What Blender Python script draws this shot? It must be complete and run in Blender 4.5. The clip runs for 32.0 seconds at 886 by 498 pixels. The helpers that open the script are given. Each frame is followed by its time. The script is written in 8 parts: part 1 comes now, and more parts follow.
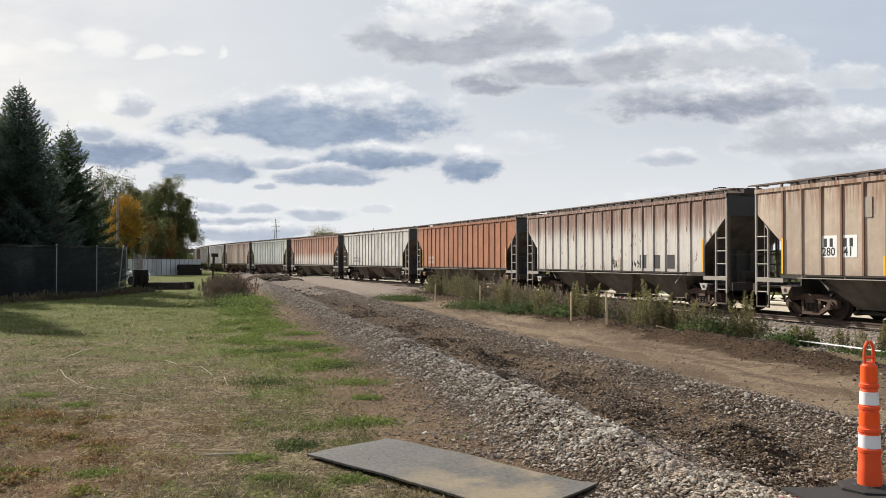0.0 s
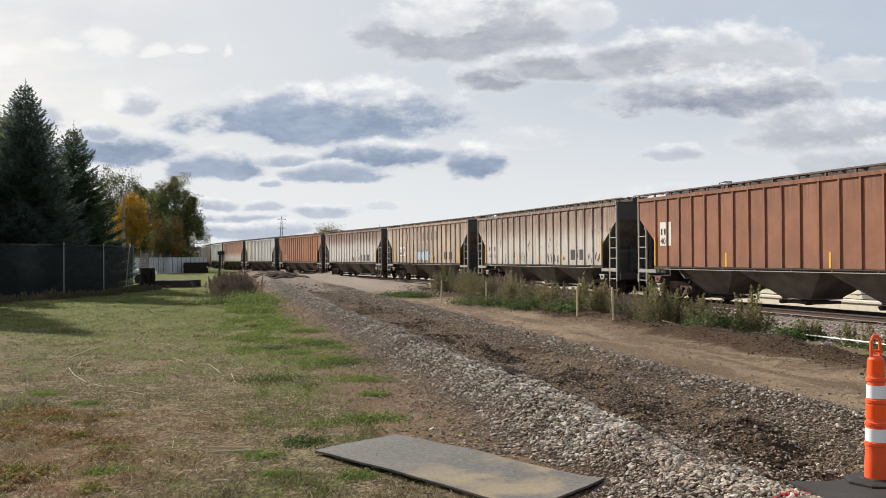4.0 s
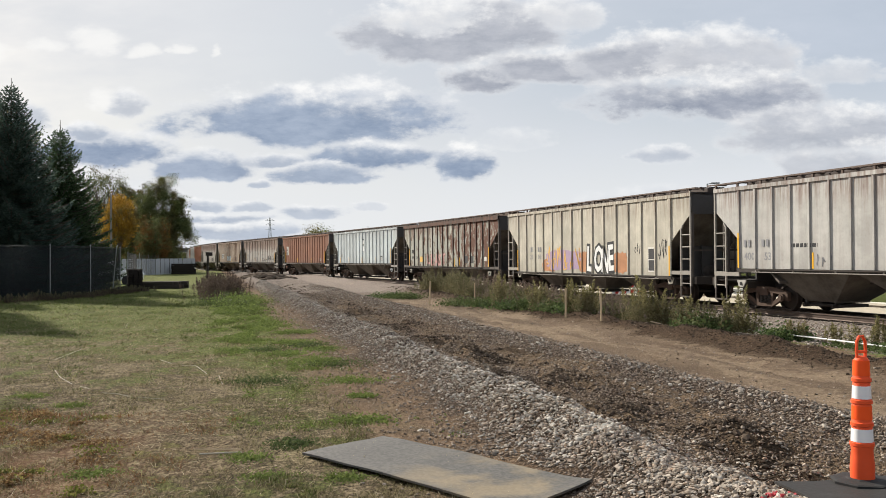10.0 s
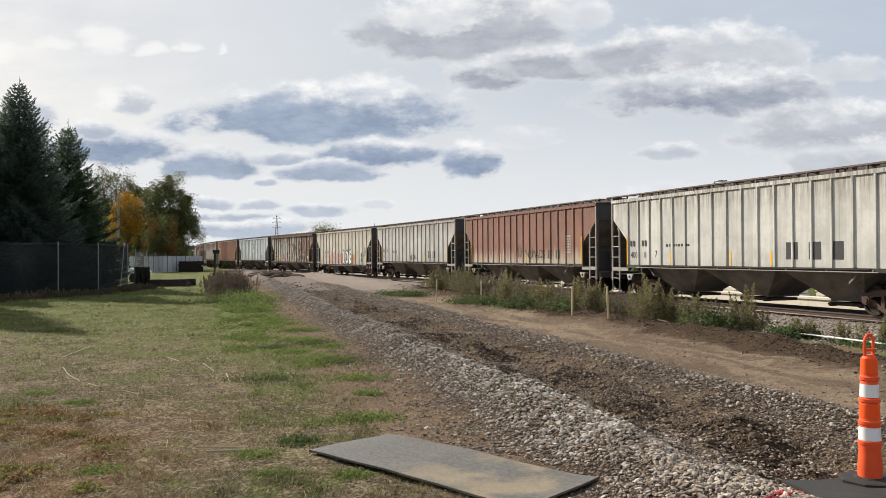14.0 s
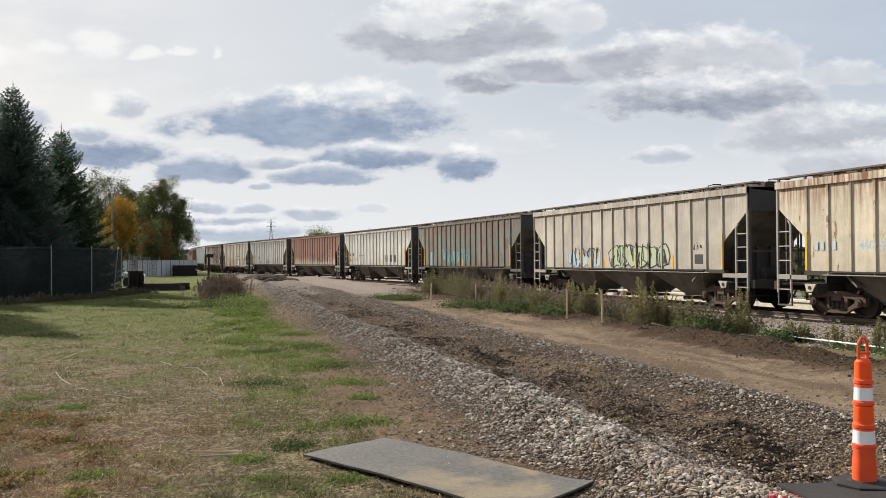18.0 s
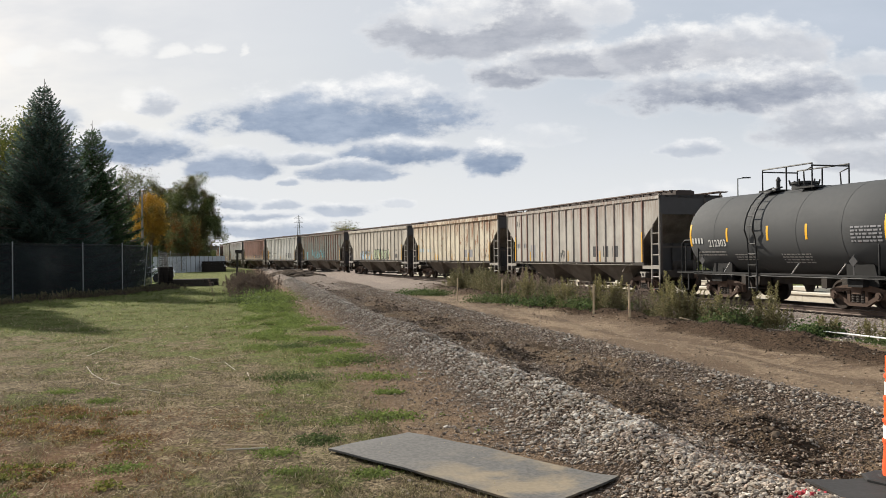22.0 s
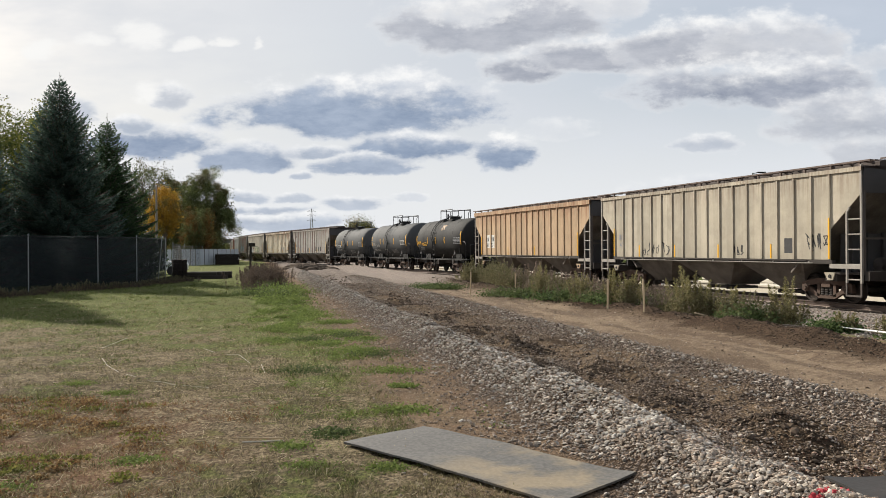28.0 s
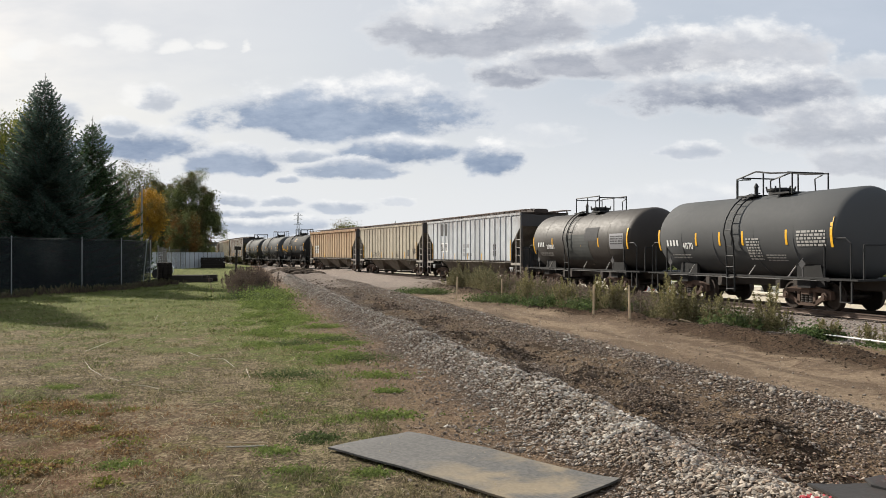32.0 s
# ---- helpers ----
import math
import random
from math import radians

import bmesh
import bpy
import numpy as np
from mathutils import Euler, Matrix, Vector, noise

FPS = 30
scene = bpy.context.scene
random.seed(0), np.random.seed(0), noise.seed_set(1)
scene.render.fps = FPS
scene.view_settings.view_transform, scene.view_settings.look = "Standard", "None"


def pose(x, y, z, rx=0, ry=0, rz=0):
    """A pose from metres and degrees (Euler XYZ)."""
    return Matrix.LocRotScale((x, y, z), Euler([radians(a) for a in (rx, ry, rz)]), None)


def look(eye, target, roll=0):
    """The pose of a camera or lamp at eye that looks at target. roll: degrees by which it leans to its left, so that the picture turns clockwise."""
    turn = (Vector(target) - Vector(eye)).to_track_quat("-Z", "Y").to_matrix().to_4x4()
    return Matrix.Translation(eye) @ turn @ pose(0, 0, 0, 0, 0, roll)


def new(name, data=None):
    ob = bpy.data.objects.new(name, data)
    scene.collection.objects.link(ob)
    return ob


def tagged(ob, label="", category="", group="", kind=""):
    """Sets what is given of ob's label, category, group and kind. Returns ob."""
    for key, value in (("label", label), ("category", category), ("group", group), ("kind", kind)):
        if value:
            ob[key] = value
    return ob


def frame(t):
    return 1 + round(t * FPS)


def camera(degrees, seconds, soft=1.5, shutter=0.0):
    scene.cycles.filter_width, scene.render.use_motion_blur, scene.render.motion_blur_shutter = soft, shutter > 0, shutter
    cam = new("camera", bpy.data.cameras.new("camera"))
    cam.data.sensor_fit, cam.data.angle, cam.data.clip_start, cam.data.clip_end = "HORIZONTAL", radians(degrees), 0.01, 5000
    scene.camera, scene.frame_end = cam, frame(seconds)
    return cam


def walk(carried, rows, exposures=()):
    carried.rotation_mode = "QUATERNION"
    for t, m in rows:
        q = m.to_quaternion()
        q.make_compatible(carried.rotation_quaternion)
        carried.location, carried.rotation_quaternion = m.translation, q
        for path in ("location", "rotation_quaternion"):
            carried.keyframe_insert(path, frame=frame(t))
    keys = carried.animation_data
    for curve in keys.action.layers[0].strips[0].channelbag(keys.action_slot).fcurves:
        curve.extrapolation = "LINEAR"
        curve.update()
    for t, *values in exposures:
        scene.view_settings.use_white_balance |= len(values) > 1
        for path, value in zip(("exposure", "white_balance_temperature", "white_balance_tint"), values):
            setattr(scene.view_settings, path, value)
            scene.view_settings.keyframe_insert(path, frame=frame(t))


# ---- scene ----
# camera: a hand-held phone at eye height, panning a little
cam = camera(54.89, 32.0, soft=0.7)
PATH = [  # seconds, x, y, z, tilt, heading, roll
    (0.0, -0.000, -0.000, 1.800, 90.75, 0.00, 0.00),
    (0.5, -0.005, -0.016, 1.802, 90.81, -0.01, -0.06),
    (1.0, -0.005, -0.017, 1.801, 90.81, 0.08, -0.18),
    (1.5, -0.003, -0.019, 1.803, 90.59, 0.32, -0.38),
    (2.0, -0.003, -0.017, 1.802, 90.33, 0.42, -0.43),
    (2.5, -0.006, -0.022, 1.801, 90.20, 0.44, -0.36),
    (3.0, -0.006, -0.022, 1.802, 90.19, 0.43, -0.38),
    (3.5, -0.004, -0.021, 1.801, 90.34, 0.42, -0.40),
    (5.5, 0.000, -0.017, 1.801, 90.65, 0.21, -0.25),
    (6.0, 0.002, -0.016, 1.804, 90.59, 0.21, -0.38),
    (6.5, 0.004, -0.013, 1.802, 90.52, 0.20, -0.46),
    (7.0, 0.004, -0.016, 1.802, 90.51, 0.23, -0.44),
    (7.5, 0.005, -0.019, 1.803, 90.56, 0.11, -0.44),
    (8.0, 0.006, -0.014, 1.801, 90.52, -0.04, -0.41),
    (8.5, 0.008, -0.017, 1.804, 90.41, -0.26, -0.36),
    (9.0, 0.007, -0.014, 1.803, 90.38, -0.33, -0.33),
    (9.5, 0.006, -0.016, 1.805, 90.46, -0.34, -0.37),
    (10.0, 0.008, -0.012, 1.805, 90.56, -0.36, -0.42),
    (10.5, 0.006, -0.017, 1.803, 90.71, -0.41, -0.33),
    (11.0, 0.005, -0.013, 1.804, 90.77, -0.46, -0.31),
    (11.5, 0.005, -0.012, 1.804, 90.66, -0.43, -0.35),
    (12.0, 0.005, -0.014, 1.804, 90.48, -0.31, -0.34),
    (12.5, 0.006, -0.017, 1.804, 90.42, -0.15, -0.34),
    (13.0, 0.006, -0.013, 1.803, 90.40, -0.02, -0.32),
    (13.5, 0.006, -0.015, 1.802, 90.38, 0.03, -0.36),
    (14.0, 0.007, -0.015, 1.804, 90.42, 0.08, -0.38),
    (14.5, 0.010, -0.016, 1.806, 90.51, 0.06, -0.48),
    (16.5, 0.009, -0.016, 1.803, 90.69, -0.19, -0.40),
    (17.0, 0.008, -0.012, 1.803, 90.60, -0.23, -0.47),
    (17.5, 0.007, -0.009, 1.802, 90.64, -0.29, -0.42),
    (18.0, 0.009, -0.004, 1.804, 90.67, -0.29, -0.43),
    (18.5, 0.007, -0.009, 1.804, 90.66, -0.20, -0.38),
    (19.0, 0.006, -0.002, 1.801, 90.66, -0.10, -0.35),
    (19.5, 0.005, -0.005, 1.802, 90.50, 0.05, -0.42),
    (20.0, 0.004, -0.001, 1.803, 90.46, 0.25, -0.46),
    (20.5, 0.007, 0.007, 1.801, 90.53, 0.48, -0.42),
    (21.0, 0.012, 0.001, 1.801, 90.66, 0.59, -0.36),
    (21.5, 0.018, -0.004, 1.801, 90.63, 0.82, -0.29),
    (22.0, 0.037, 0.004, 1.799, 90.36, 1.52, -0.65),
    (22.1, 0.000, -0.000, 1.800, 90.72, 1.13, -1.39),
    (22.2, 0.000, -0.000, 1.800, 90.43, 1.18, -1.64),
    (22.5, 0.056, -0.001, 1.797, 90.39, 2.28, -0.98),
    (23.0, 0.045, 0.012, 1.794, 90.35, 2.74, -0.67),
    (23.5, 0.012, 0.026, 1.794, 90.20, 2.44, -0.25),
    (24.0, -0.021, 0.040, 1.796, 90.15, 1.61, -0.08),
    (24.5, -0.046, 0.052, 1.793, 90.13, 1.17, 0.11),
    (25.0, -0.056, 0.047, 1.791, 89.94, 1.13, 0.42),
    (25.5, -0.041, 0.044, 1.795, 89.77, 1.50, 0.26),
    (27.5, 0.002, 0.052, 1.795, 89.84, 2.54, -0.45),
    (28.0, 0.001, 0.047, 1.794, 89.96, 2.36, -0.42),
    (28.5, 0.002, 0.047, 1.798, 89.98, 2.21, -0.37),
    (29.0, 0.004, 0.049, 1.796, 90.15, 2.04, -0.24),
    (29.5, 0.006, 0.051, 1.794, 90.41, 1.82, -0.17),
    (30.0, 0.006, 0.046, 1.798, 90.60, 1.64, -0.08),
    (30.5, 0.005, 0.052, 1.795, 90.67, 1.61, -0.06),
    (31.0, 0.002, 0.043, 1.801, 90.58, 1.58, 0.05),
    (31.5, 0.001, 0.050, 1.799, 90.47, 1.50, 0.02),
    (32.0, 0.003, 0.051, 1.798, 90.28, 1.46, -0.01),
]
walk(cam, [(t, pose(x, y, z, tilt, 0, turn) @ pose(0, 0, 0, 0, 0, roll)) for t, x, y, z, tilt, turn, roll in PATH])

# ---- sky, sun ----
SUN_AZ, SUN_EL = -44.0, 30.0   # degrees clockwise from +y, and above the horizon


def tree_of(owner):
    owner.use_nodes = True
    nt = owner.node_tree
    nt.nodes.clear()
    return nt


class Net:
    """Short-hand for building node trees."""

    def __init__(self, nt):
        self.nt = nt

    def node(self, kind, operation=""):
        n = self.nt.nodes.new(kind)
        if operation:
            n.operation = operation
        return n

    def put(self, sock, value):
        if isinstance(value, bpy.types.NodeSocket):
            self.nt.links.new(value, sock)
        elif value is not None:
            sock.default_value = value

    def math(self, op, a, b=None, c=None, clamp=False):
        n = self.node("ShaderNodeMath", op)
        n.use_clamp = clamp
        for sock, v in zip(n.inputs, (a, b, c)):
            self.put(sock, v)
        return n.outputs[0]

    def vmath(self, op, a, b=None):
        n = self.node("ShaderNodeVectorMath", op)
        self.put(n.inputs[0], a)
        self.put(n.inputs[1], b)
        return n.outputs[0]

    def ramp(self, x, lo, hi, a=0.0, b=1.0, smooth=True):
        n = self.node("ShaderNodeMapRange")
        n.interpolation_type, n.clamp = "SMOOTHSTEP" if smooth else "LINEAR", True
        for sock, v in zip(n.inputs, (x, lo, hi, a, b)):
            self.put(sock, v)
        return n.outputs[0]

    def mix(self, fac, a, b, mode="MIX"):
        n = self.node("ShaderNodeMix")
        n.data_type, n.blend_type, n.clamp_factor = "RGBA", mode, True
        self.put(n.inputs[0], fac)
        for sock, v in ((n.inputs[6], a), (n.inputs[7], b)):
            if isinstance(v, tuple) and len(v) == 3:
                v = (*v, 1.0)
            self.put(sock, v)
        return n.outputs[2]

    def noise(self, vec, scale, detail=4.0, rough=0.55, dist=0.0, color=False):
        n = self.node("ShaderNodeTexNoise")
        self.put(n.inputs["Vector"], vec)
        for k, v in (("Scale", scale), ("Detail", detail), ("Roughness", rough), ("Distortion", dist)):
            n.inputs[k].default_value = v
        return n.outputs["Color" if color else "Fac"]

    def sep(self, v):
        n = self.node("ShaderNodeSeparateXYZ")
        self.put(n.inputs[0], v)
        return n.outputs

    def comb(self, x, y, z):
        n = self.node("ShaderNodeCombineXYZ")
        for sock, v in zip(n.inputs, (x, y, z)):
            self.put(sock, v)
        return n.outputs[0]

    def scaled(self, v, s):
        return self.vmath("MULTIPLY", v, s)


# cumulus banks with level bases: from left to right and from base to top, as hundredths of the distance; how dark, how blue, how solid
CLOUDS = [
    (-9.5, 14.3, 22.6, 31.0, 0.85, 0.0, 1.0), (-6.0, 4.5, 26.0, 31.5, 0.25, 0.0, 0.9), (11.5, 20.0, 26.5, 31.0, 0.35, 0.0, 0.8),
    (1.2, 10.8, 19.2, 23.4, 0.95, 0.0, 1.0), (6.5, 21.4, 20.4, 24.6, 0.9, 0.0, 1.0),
    (17.0, 32.0, 20.6, 26.4, 0.85, 0.0, 1.0), (27.0, 42.0, 20.0, 27.2, 0.62, 0.0, 0.85),
    (19.2, 45.5, 15.9, 21.6, 1.0, 0.15, 1.0), (44.0, 52.5, 20.0, 23.4, 0.35, 0.0, 0.6),
    (35.0, 56.0, 11.6, 17.8, 0.75, 0.1, 0.9), (41.0, 58.0, 9.0, 13.5, 0.7, 0.15, 0.8),
    (-17.5, -3.6, 14.6, 21.6, 0.40, 0.7, 0.95), (-30.5, 1.5, 13.5, 20.2, 1.0, 1.0, 1.0),
    (-14.6, 0.4, 10.2, 13.9, 1.0, 1.0, 1.0), (-19.4, -7.0, 8.8, 11.5, 0.9, 1.0, 1.0), (-23.0, -16.0, 10.8, 12.5, 0.8, 1.0, 0.9),
    (-0.5, 6.9, 9.0, 13.4, 1.0, 1.0, 1.0),
    (-32.4, -21.0, 9.5, 12.9, 0.95, 1.0, 1.0), (-48.5, -31.4, 11.0, 15.6, 1.0, 1.0, 1.0), (-44.2, -38.4, 14.0, 16.2, 0.75, 1.0, 0.9), (-52.0, -45.6, 14.6, 18.4, 0.7, 0.9, 0.8),
    (-38.8, -33.6, 16.9, 20.0, 0.62, 0.6, 0.9), (-22.0, -18.5, 8.1, 9.4, 0.75, 1.0, 0.9),
    (-31.0, -23.8, 5.7, 7.2, 0.7, 1.0, 0.95), (-23.8, -19.2, 5.4, 6.7, 0.65, 1.0, 0.9), (-19.0, -11.0, 4.6, 6.1, 0.7, 1.0, 0.95), (-10.4, -6.2, 5.3, 6.5, 0.4, 0.9, 0.8),
    (-31.5, -20.6, 4.2, 5.3, 0.75, 1.0, 0.9), (-31.0, -15.5, 2.2, 4.4, 0.8, 1.0, 0.9), (-20.0, -6.0, 1.6, 3.0, 0.5, 1.0, 0.7),
    (23.2, 29.6, 10.7, 13.2, 0.6, 0.8, 0.9), (5.4, 13.4, 12.8, 15.4, 0.25, 0.8, 0.45), (17.0, 36.0, 4.6, 8.0, 0.3, 0.8, 0.5)]
# small white puffs
PUFFS = [(-42.6, -36.4, 24.0, 27.4), (-48.8, -43.8, 24.2, 26.4), (-36.8, -33.0, 23.6, 25.3), (-26.2, -24.8, 23.4, 25.4), (-41.0, -37.4, 17.6, 20.2), (-54.0, -50.5, 22.5, 25.5), (-32.0, -29.0, 24.0, 25.4)]


def build_sky():
    world = bpy.data.worlds.new("sky")
    scene.world = world
    n = Net(tree_of(world))
    tc = n.node("ShaderNodeTexCoord")
    d = tc.outputs["Generated"]
    x, y, z = n.sep(d)[:3]
    ya = n.math("MAXIMUM", n.math("ABSOLUTE", y), 0.06)
    p = n.comb(n.math("DIVIDE", x, ya), n.math("DIVIDE", z, ya), 0.0)
    sky = n.node("ShaderNodeTexSky")
    sky.sky_type, sky.sun_disc = "NISHITA", False
    sky.sun_elevation, sky.sun_rotation = radians(SUN_EL), radians(SUN_AZ)
    sky.air_density, sky.dust_density = 1.2, 2.5
    blue = n.scaled(sky.outputs[0], (0.10, 0.10, 0.10))
    # thin high haze over the whole sky, brighter towards the sun
    sx, sy = math.sin(radians(SUN_AZ)), math.cos(radians(SUN_AZ))
    se, ce = math.sin(radians(SUN_EL)), math.cos(radians(SUN_EL))
    dot = n.node("ShaderNodeVectorMath", "DOT_PRODUCT")
    n.put(dot.inputs[0], d)
    n.put(dot.inputs[1], (sx * ce, sy * ce, se))
    near_sun = n.ramp(dot.outputs["Value"], 0.3, 1.0)
    veil = n.noise(n.scaled(p, (1.0, 3.0, 1.0)), 3.0, 5.0, 0.6)
    haze = n.mix(near_sun, (0.56, 0.62, 0.72), (0.71, 0.73, 0.765))
    base = n.mix(n.ramp(veil, 0.3, 0.75, 0.72, 0.97), blue, haze)
    low = n.ramp(z, 0.02, 0.22, 0.9, 0.0)
    base = n.mix(low, base, (0.83, 0.85, 0.87))
    # the edges of the clouds curl at three sizes
    billow = n.noise(n.scaled(p, (1.0, 2.3, 1.0)), 8.5, 8.0, 0.60)
    curl = n.noise(n.scaled(p, (1.0, 1.6, 1.0)), 27.0, 7.0, 0.62)
    wisp = n.noise(n.scaled(p, (1.0, 2.6, 1.0)), 16.0, 8.0, 0.66)
    sway = n.vmath("SUBTRACT", n.noise(n.scaled(p, (1.0, 1.7, 1.0)), 13.0, 5.0, 0.6, color=True), (0.5, 0.5, 0.5))
    q = n.vmath("ADD", p, n.scaled(sway, (0.075, 0.022, 0.0)))
    pu, pv = n.sep(q)[0], n.sep(q)[1]
    fluff = n.math("ADD", n.math("MULTIPLY", n.math("SUBTRACT", billow, 0.5), 2.4), n.math("MULTIPLY", n.math("SUBTRACT", curl, 0.5), 1.5))
    small = n.math("ADD", n.math("MULTIPLY", n.math("SUBTRACT", wisp, 0.5), 2.2), n.math("MULTIPLY", n.math("SUBTRACT", curl, 0.5), 1.2))
    grain = n.math("ADD", n.math("MULTIPLY", billow, 0.5), n.math("MULTIPLY", wisp, 0.5))
    blue_side = n.mix(n.ramp(grain, 0.3, 0.7), (0.215, 0.285, 0.41), (0.44, 0.51, 0.63))
    grey_side = n.mix(n.ramp(grain, 0.3, 0.7), (0.27, 0.30, 0.375), (0.52, 0.54, 0.60))
    white = n.mix(n.ramp(curl, 0.3, 0.7), (0.82, 0.84, 0.87), (0.96, 0.96, 0.955))

    def lump(u0, u1, v0, v1, rough):
        """How deep inside the cloud a direction lies, and how high above its base (0 to 1)."""
        a = n.math("MULTIPLY", n.math("SUBTRACT", pu, (u0 + u1) / 200), 166 / (u1 - u0))
        h = n.math("MULTIPLY", n.math("SUBTRACT", pv, v0 / 100), 100 / (v1 - v0))
        up = n.math("SUBTRACT", h, 0.38)
        b = n.math("MAXIMUM", n.math("MULTIPLY", up, 1.45), n.math("MULTIPLY", up, -2.2))
        r2 = n.math("ADD", n.math("MULTIPLY", a, a), n.math("MULTIPLY", b, b))
        return n.math("ADD", n.math("SUBTRACT", 1.0, r2), rough), h

    col = base
    for u0, u1, v0, v1, dark, tint, solid in CLOUDS:
        inside, h = lump(u0, u1, v0, v1, fluff if v1 - v0 > 2.9 else small)
        shade = grey_side if tint == 0.0 else blue_side if tint == 1.0 else n.mix(tint, grey_side, blue_side)
        lower = n.ramp(n.math("ADD", h, n.math("ADD", n.math("MULTIPLY", n.math("SUBTRACT", curl, 0.5), 0.9), n.math("MULTIPLY", n.math("SUBTRACT", billow, 0.5), -0.9))), 1.08, 0.44, 0.0, dark)
        body = n.mix(n.math("MULTIPLY", lower, n.ramp(inside, -0.1, 0.7, 0.25, 1.0)), white, shade)
        col = n.mix(n.ramp(inside, -0.2, 0.6, 0.0, solid), col, body)
    for u0, u1, v0, v1 in PUFFS:
        inside, h = lump(u0, u1, v0, v1, small)
        col = n.mix(n.ramp(inside, -0.1, 1.1, 0.0, 0.8), col, (0.95, 0.945, 0.93))
    below = n.ramp(z, -0.02, 0.0)
    col = n.mix(below, (0.13, 0.11, 0.08), col)
    bg = n.node("ShaderNodeBackground")
    n.put(bg.inputs[0], col)
    bg.inputs[1].default_value = 0.62
    n.put(n.node("ShaderNodeOutputWorld").inputs[0], bg.outputs[0])


build_sky()
sun_data = bpy.data.lights.new("sun", "SUN")
sun_data.energy, sun_data.angle, sun_data.color = 4.9, radians(0.53), (1.0, 0.93, 0.82)
sun_lamp = new("sun", sun_data)
sun_from = Vector((math.sin(radians(SUN_AZ)) * math.cos(radians(SUN_EL)), math.cos(radians(SUN_AZ)) * math.cos(radians(SUN_EL)), math.sin(radians(SUN_EL))))
sun_lamp.matrix_world = look(sun_from * 60, (0, 0, 0))
scene.view_settings.exposure = 0.70

# ---- materials ----
def shader(name, rough=0.7, metal=0.0, spec=0.25):
    """A new material: its net, its principled shader, and object-space coordinates."""
    mat = bpy.data.materials.new(name)
    n = Net(tree_of(mat))
    b = n.node("ShaderNodeBsdfPrincipled")
    b.inputs["Roughness"].default_value, b.inputs["Metallic"].default_value = rough, metal
    b.inputs["Specular IOR Level"].default_value = spec
    n.put(n.node("ShaderNodeOutputMaterial").inputs[0], b.outputs[0])
    tc = n.node("ShaderNodeTexCoord")
    return mat, n, b, tc.outputs["Object"]


def bump(n, b, height, strength=0.3, dist=0.02):
    k = n.node("ShaderNodeBump")
    k.inputs["Strength"].default_value, k.inputs["Distance"].default_value = strength, dist
    n.put(k.inputs["Height"], height)
    n.put(b.inputs["Normal"], k.outputs[0])


def plain(name, col, rough=0.7, metal=0.0, vary=0.25, scale=6.0, bumpy=0.15, spec=0.25):
    """A worn single-coloured surface: mottled at two scales, with slight relief."""
    mat, n, b, p = shader(name, rough, metal, spec)
    big, fine = n.noise(p, scale, 4.0), n.noise(p, scale * 9, 3.0)
    k = n.math("ADD", n.math("MULTIPLY", n.math("SUBTRACT", big, 0.5), vary * 2.4), n.math("MULTIPLY", n.math("SUBTRACT", fine, 0.5), vary))
    lo, hi = tuple(c * (1 - vary) for c in col), tuple(min(1, c * (1 + vary)) for c in col)
    n.put(b.inputs["Base Color"], n.mix(n.math("ADD", k, 0.5), lo, hi))
    n.put(b.inputs["Roughness"], n.ramp(fine, 0.2, 0.8, max(0.05, rough - 0.1), min(1, rough + 0.1), False))
    if bumpy:
        bump(n, b, fine, bumpy, 0.01)
    return mat


def varied(name, cols, rough=0.8, scale=3.0, bumpy=0.2):
    """Pieces of one kind, each a shade of its own (by island), with fine grain."""
    mat, n, b, p = shader(name, rough, spec=0.08)
    geo = n.node("ShaderNodeNewGeometry")
    ramp = n.node("ShaderNodeValToRGB")
    el = ramp.color_ramp.elements
    cols = [tuple(c * 0.88 for c in k) for k in cols]
    el[0].position, el[0].color = 0.0, (*cols[0], 1)
    el[1].position, el[1].color = 1.0, (*cols[-1], 1)
    for i, c in enumerate(cols[1:-1]):
        e = el.new((i + 1) / (len(cols) - 1))
        e.color = (*c, 1)
    n.put(ramp.inputs[0], geo.outputs["Random Per Island"])
    fine = n.noise(p, scale, 4.0)
    n.put(b.inputs["Base Color"], n.mix(n.ramp(fine, 0.25, 0.75, 0.0, 0.35), ramp.outputs[0], (0.05, 0.045, 0.04)))
    if bumpy:
        bump(n, b, fine, bumpy, 0.01)
    return mat


